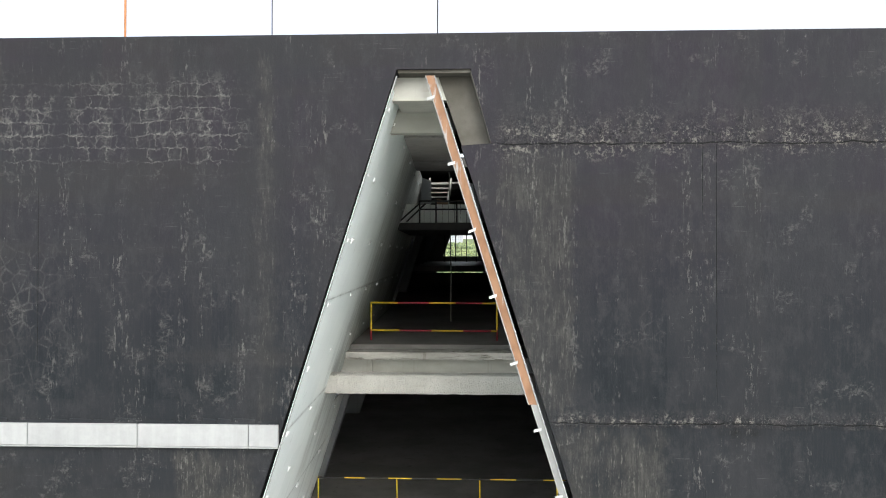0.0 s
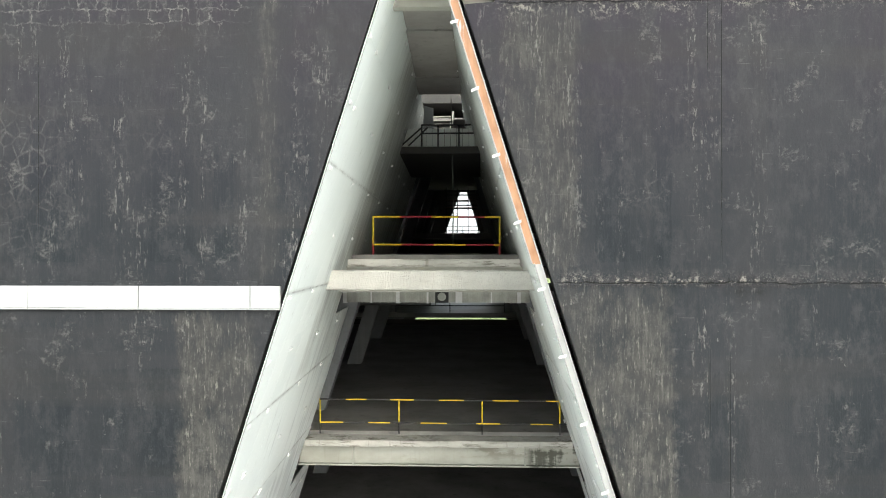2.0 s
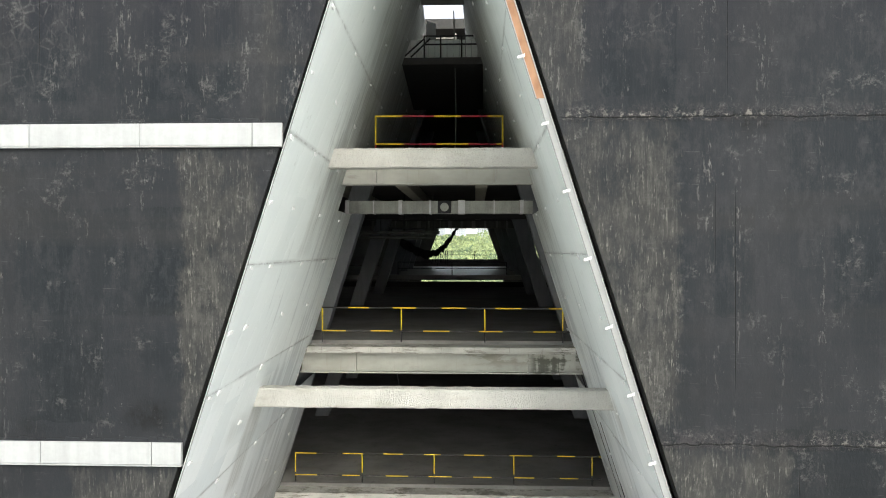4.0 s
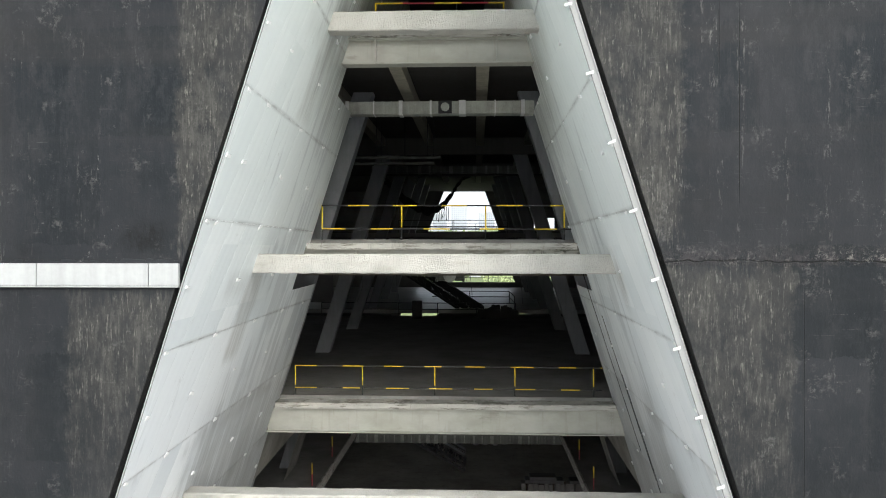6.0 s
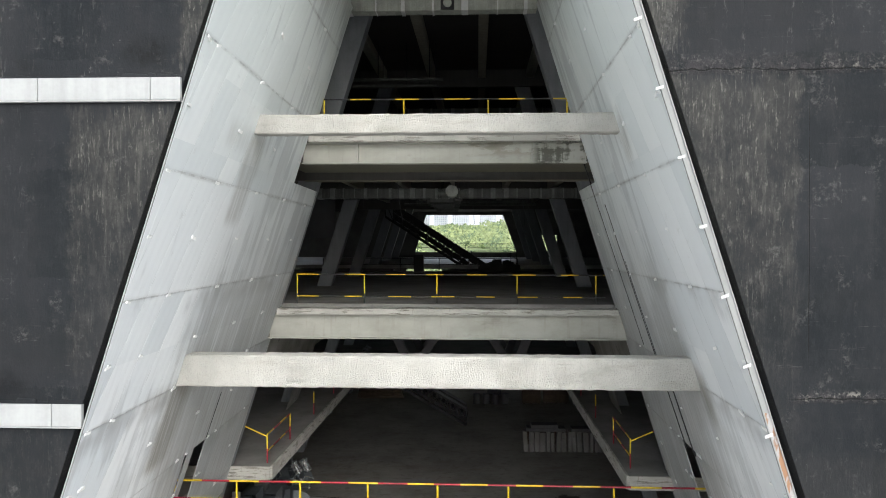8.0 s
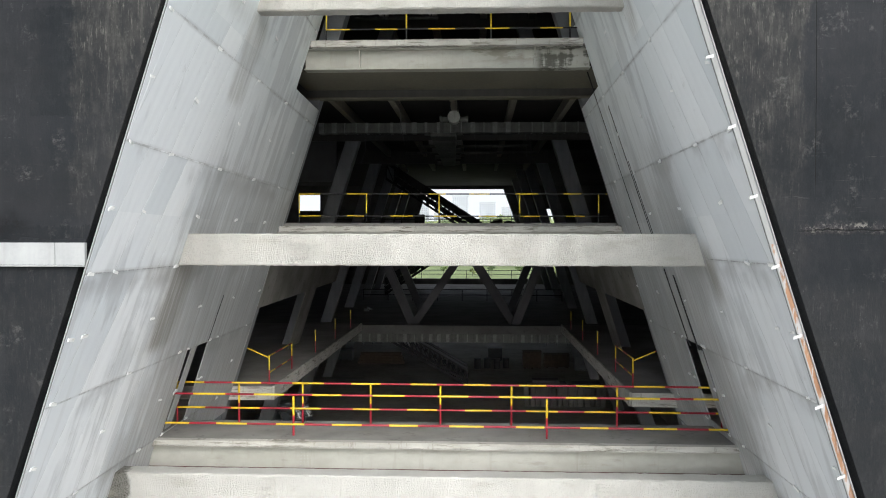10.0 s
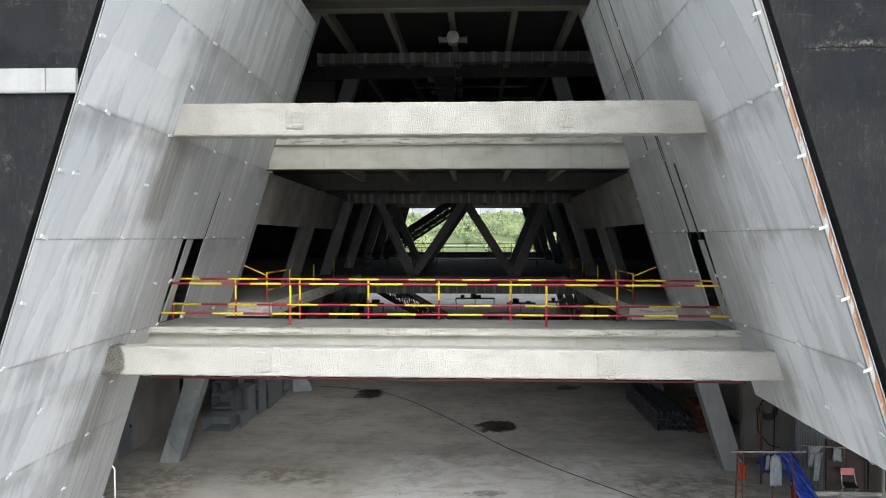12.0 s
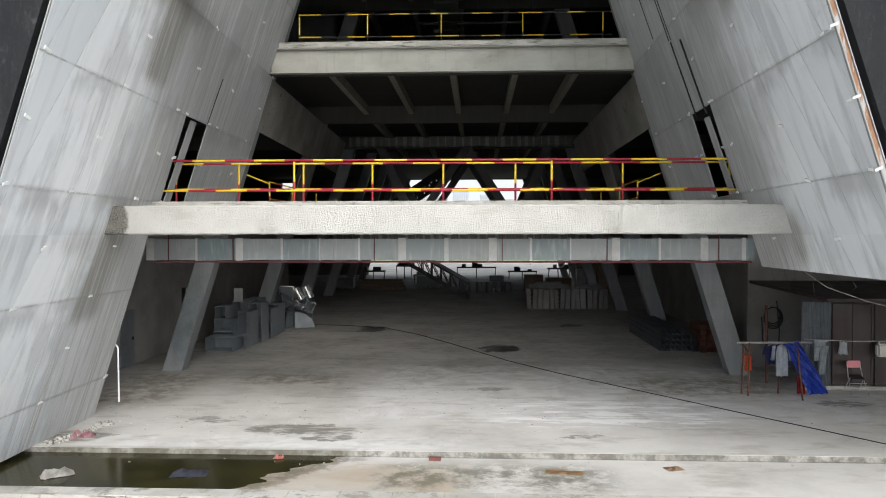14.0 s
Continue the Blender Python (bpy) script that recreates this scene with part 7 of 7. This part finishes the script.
path_tube(bm, [(7.19, 18.2, 4.16), (7.7, 18.0, 3.75), (8.5, 17.8, 3.45), (9.8, 18.6, 3.15), (11.4, 21.5, 3.0), (12.6, 24.52, 2.955)], 0.009, 6)
whole("drooping_wire", bm, EDGE, "pale wire drooping from the lining's edge", "wire")

# low stacks, drums and machines before the open back of the ground floor
def crate(x, y, w, d, h, m, label):
    c = thing("material_crate", label, "crate", "crates at the back", at=(x, y, 0))
    bm = bmesh.new()
    box(bm, 0, w, 0, d, 0.08, h - 0.04)
    bmesh.ops.bevel(bm, geom=bm.edges[:], offset=0.008, segments=1, affect="EDGES")
    part("crate_body", bm, m, c)
    for i in range(3):
        bm = bmesh.new()
        box(bm, w * (0.05 + 0.4 * i), w * (0.15 + 0.4 * i), -0.02, d, 0, 0.078)
        part("runner", bm, m, c)
    bm = bmesh.new()
    box(bm, -0.03, w + 0.03, -0.03, d + 0.03, h - 0.038, h)
    part("lid", bm, m, c)


for x, y, w, h in ((-14.0, 69.6, 2.2, 1.0), (-6.0, 71.0, 2.2, 1.1), (0.9, 70.0, 1.3, 1.2), (3.9, 66.0, 1.6, 1.5), (5.8, 66.4, 2.2, 1.2), (8.3, 65.0, 1.4, 2.0), (9.9, 64.0, 1.7, 2.6)):
    crate(x, y, w, 1.0, h, WOOD if int(x) % 2 else CHANNEL, "dim wooden crate in a stack of materials" if int(x) % 2 else "dark metal crate in a stack of materials")
for i, (x, y) in enumerate(((-0.1, 66.0), (0.75, 66.2), (1.6, 66.0), (2.4, 66.3))):
    t = thing("steel_drum", "dark steel drum standing before the open back", "drum", "drums")
    bm = bmesh.new()
    tube(bm, (x, y, 0.0), (x, y, 0.88), 0.29, 18)
    part("drum_body", bm, DRUM, t)
    for dz in (0.0, 0.29, 0.58, 0.85):
        bm = bmesh.new()
        tube(bm, (x, y, dz), (x, y, dz + 0.03), 0.305, 18)
        part("hoop", bm, CHANNEL, t)
for x0, x1, y, z in ((-12.6, -10.2, 80.0, 1.2), (-9.4, -7.6, 84.0, 1.6), (-6.9, -5.4, 78.0, 0.9), (-2.6, 1.9, 86.0, 1.35), (3.2, 6.4, 84.0, 1.0), (7.2, 9.6, 80.0, 1.5)):
    t = thing("work_bench", "dark makeshift trestle bench with stacked sheets", "bench", "benches at the back")
    bm = bmesh.new()
    box(bm, x0, x1, y, y + 1.1, z - 0.16, z)
    part("top", bm, DRUM, t)
    for x in (x0 + 0.1, (x0 + x1) / 2, x1 - 0.1):
        bm = bmesh.new()
        bar(bm, (x, y + 0.5, 0), (x + rnd.uniform(-0.1, 0.1), y + 0.5, z - 0.16), 0.1, 0.1)
        part("leg", bm, DRUM, t)
    for i in range(3):
        bm = bmesh.new()
        a = rnd.uniform(x0, x1 - 0.6)
        box(bm, a, a + rnd.uniform(0.3, 0.9), y + 0.1, y + 0.7, z + 0.003, z + rnd.uniform(0.12, 0.5))
        part("packed_sheet", bm, CHANNEL, t)
# torn ceiling strips under the bridge
for i in range(22):
    x = rnd.choice((rnd.uniform(-11.5, -5.0), rnd.uniform(-11.5, 8.0)))
    y, w, long = rnd.uniform(72, 92), rnd.uniform(0.15, 0.8), rnd.uniform(0.3, 1.5)
    bm = bmesh.new()
    hexa(bm, [(x + 0.15, y, L1 - 0.66 - long), (x + w * 0.8, y, L1 - 0.7 - long * 0.6), (x + w * 0.8, y + 0.03, L1 - 0.7 - long * 0.6), (x + 0.15, y + 0.03, L1 - 0.66 - long)],
         [(x, y, L1 - 0.64), (x + w, y, L1 - 0.64), (x + w, y + 0.03, L1 - 0.64), (x, y + 0.03, L1 - 0.64)])
    whole("ceiling_strip", bm, DRUM if i % 3 else EDGE, "torn ceiling strip hanging under the far bridge", "ceiling strip", "torn ceiling strips")

# dim things deep inside the second and third floors
bm = bmesh.new()
box(bm, -10.2, -7.7, 40.0, 40.15, 14.4, 16.55)
whole("ceiling_bulkhead", bm, BRACE, "dark bulkhead panel hanging below the ceiling", "panel")
bm = bmesh.new()
box(bm, -4.95, -4.2, 57.4, 58.1, L2 + 0.12, 13.25)
bmesh.ops.bevel(bm, geom=bm.edges[:], offset=0.02, segments=2, affect="EDGES")
whole("tool_chest", bm, JET, "black box standing on the raised platform", "box")
bm = bmesh.new()
for i in range(60):
    f = rnd.uniform(0, 1)
    w = rnd.uniform(0.08, 0.3)
    x, y = 0.2 + 3.0 * f, 58.4 + rnd.uniform(-0.9, 0.9)
    h = rnd.uniform(0.1, 0.5) * math.sin(math.pi * f)
    hexa(bm, [(x - w, y - w, 11.89), (x + w, y - w, 11.89), (x + w, y + w, 11.89), (x - w, y + w, 11.89)],
         [(x - w * 0.5, y - w * 0.6, 12.43 + h), (x + w * 0.7, y - w * 0.3, 12.41 + h), (x + w * 0.4, y + w * 0.5, 12.44 + h), (x - w * 0.4, y + w * 0.5, 12.40 + h)])
whole("rubble_heap", bm, DARK, "dark heap of rubble at the escalator's foot", "rubble", kind="stuff")
t = thing("torn_ceiling_lining", "torn black ceiling lining hanging in ragged strands", "debris")
bm = bmesh.new()
droop = [(-0.5, 22.95), (-1.1, 22.7), (-1.6, 22.1), (-2.0, 21.5), (-2.5, 20.9), (-3.1, 20.45), (-3.9, 20.4), (-4.7, 20.7), (-5.6, 21.3), (-6.6, 22.3), (-7.4, 23.0)]
rows = []
for (xa, za), (xb, zb) in zip(droop, droop[1:]):
    for i in range(4):
        f = i / 4
        x, z = xa + (xb - xa) * f, za + (zb - za) * f
        thick = (0.16 + 0.34 * min(1.0, max(0.0, (-x - 1.0) / 1.4))) * rnd.uniform(0.7, 1.35)
        rows.append([bm.verts.new((x + rnd.uniform(-0.04, 0.04), 58.0 + rnd.uniform(-0.1, 0.1), z + 0.12 + rnd.uniform(-0.04, 0.05))), bm.verts.new((x + rnd.uniform(-0.05, 0.05), 58.0 + rnd.uniform(-0.1, 0.1), z - thick))])
for a, b in zip(rows, rows[1:]):
    bm.faces.new((a[0], b[0], b[1], a[1]))
bmesh.ops.solidify(bm, geom=bm.faces[:], thickness=0.04)
part("sheet", bm, JET, t)
for i in range(9):
    x = -2.2 - 0.14 * i
    bm = bmesh.new()
    path_tube(bm, [(x, 58.0, 20.5), (x + 0.04, 58.05, 20.0), (x + rnd.uniform(-0.1, 0.1), 58.0, 19.3 + rnd.uniform(0, 0.5))], 0.028, 5)
    part("strand", bm, JET, t)
# loose cables under the ceilings
for x, y, z, long in ((-3.2, 29.5, 16.6, 1.6), (1.9, 33.0, 16.2, 1.3), (-0.3, 34.2, 16.1, 1.1), (2.3, 36.0, 16.2, 0.8), (-5.4, 35.0, 16.2, 1.4), (-1.3, 44.0, 11.53, 1.6), (2.1, 45.0, 11.53, 1.9)):
    bm = bmesh.new()
    path_tube(bm, [(x, y, z), (x + 0.05, y, z - long * 0.5), (x + rnd.uniform(-0.2, 0.2), y, z - long)], 0.012, 5)
    whole("hanging_cable", bm, BRACE, "loose dark cable hanging from the ceiling", "cable", "hanging cables")

# rubble and rags along the lining's foot, and specks of rubbish on the floor
bm = bmesh.new()
for i in range(70):
    f = rnd.random()
    x, y = -10.45 + 0.45 * f + rnd.uniform(-0.12, 0.25), 17.7 + 2.2 * f + rnd.uniform(-0.08, 0.08)
    w, h = rnd.uniform(0.02, 0.09), rnd.uniform(0.02, 0.08)
    hexa(bm, [(x - w, y - w, 0.0), (x + w, y - w * 0.7, 0.0), (x + w * 0.8, y + w, 0.0), (x - w * 0.9, y + w, 0.0)],
         [(x - w * 0.5, y - w * 0.6, h), (x + w * 0.6, y - w * 0.3, h * 0.8), (x + w * 0.4, y + w * 0.5, h), (x - w * 0.4, y + w * 0.5, h * 0.7)])
whole("foot_rubble", bm, EDGE, "broken plaster rubble along the lining's foot", "rubble", kind="stuff")
for colour, count, label in (((0.62, 0.62, 0.60), 110, "white plaster and paper specks on the floor"), ((0.22, 0.26, 0.36), 40, "bluish plastic specks on the floor"), ((0.10, 0.09, 0.07), 90, "dark crumbs scattered on the floor")):
    bm = bmesh.new()
    for i in range(count):
        cx, cy = rnd.choice(((-7.0, 22.0), (-4.8, 21.5), (-1.5, 21.0), (-2.5, 24.5), (1.5, 20.5), (-9.0, 20.5), (4.0, 24.0)))
        x, y = cx + rnd.gauss(0, 1.1), cy + rnd.gauss(0, 1.0)
        if y < 17.9:
            continue
        w, a = rnd.uniform(0.006, 0.024), rnd.uniform(0, 3)
        c_, s_ = math.cos(a) * w, math.sin(a) * w
        hexa(bm, [(x - c_, y - s_, 0.0), (x + s_, y - c_, 0.0), (x + c_ * 1.6, y + s_, 0.0), (x - s_, y + c_, 0.0)], [(x - c_ * 0.7, y - s_ * 0.7, w * 0.5), (x + s_ * 0.7, y - c_ * 0.7, w * 0.3), (x + c_, y + s_ * 0.7, w * 0.6), (x - s_ * 0.7, y + c_ * 0.7, w * 0.4)])
    whole("floor_specks", bm, plain("specks", colour, 0.8, 0.0, 0.3, 6.0), label, "litter", kind="stuff")
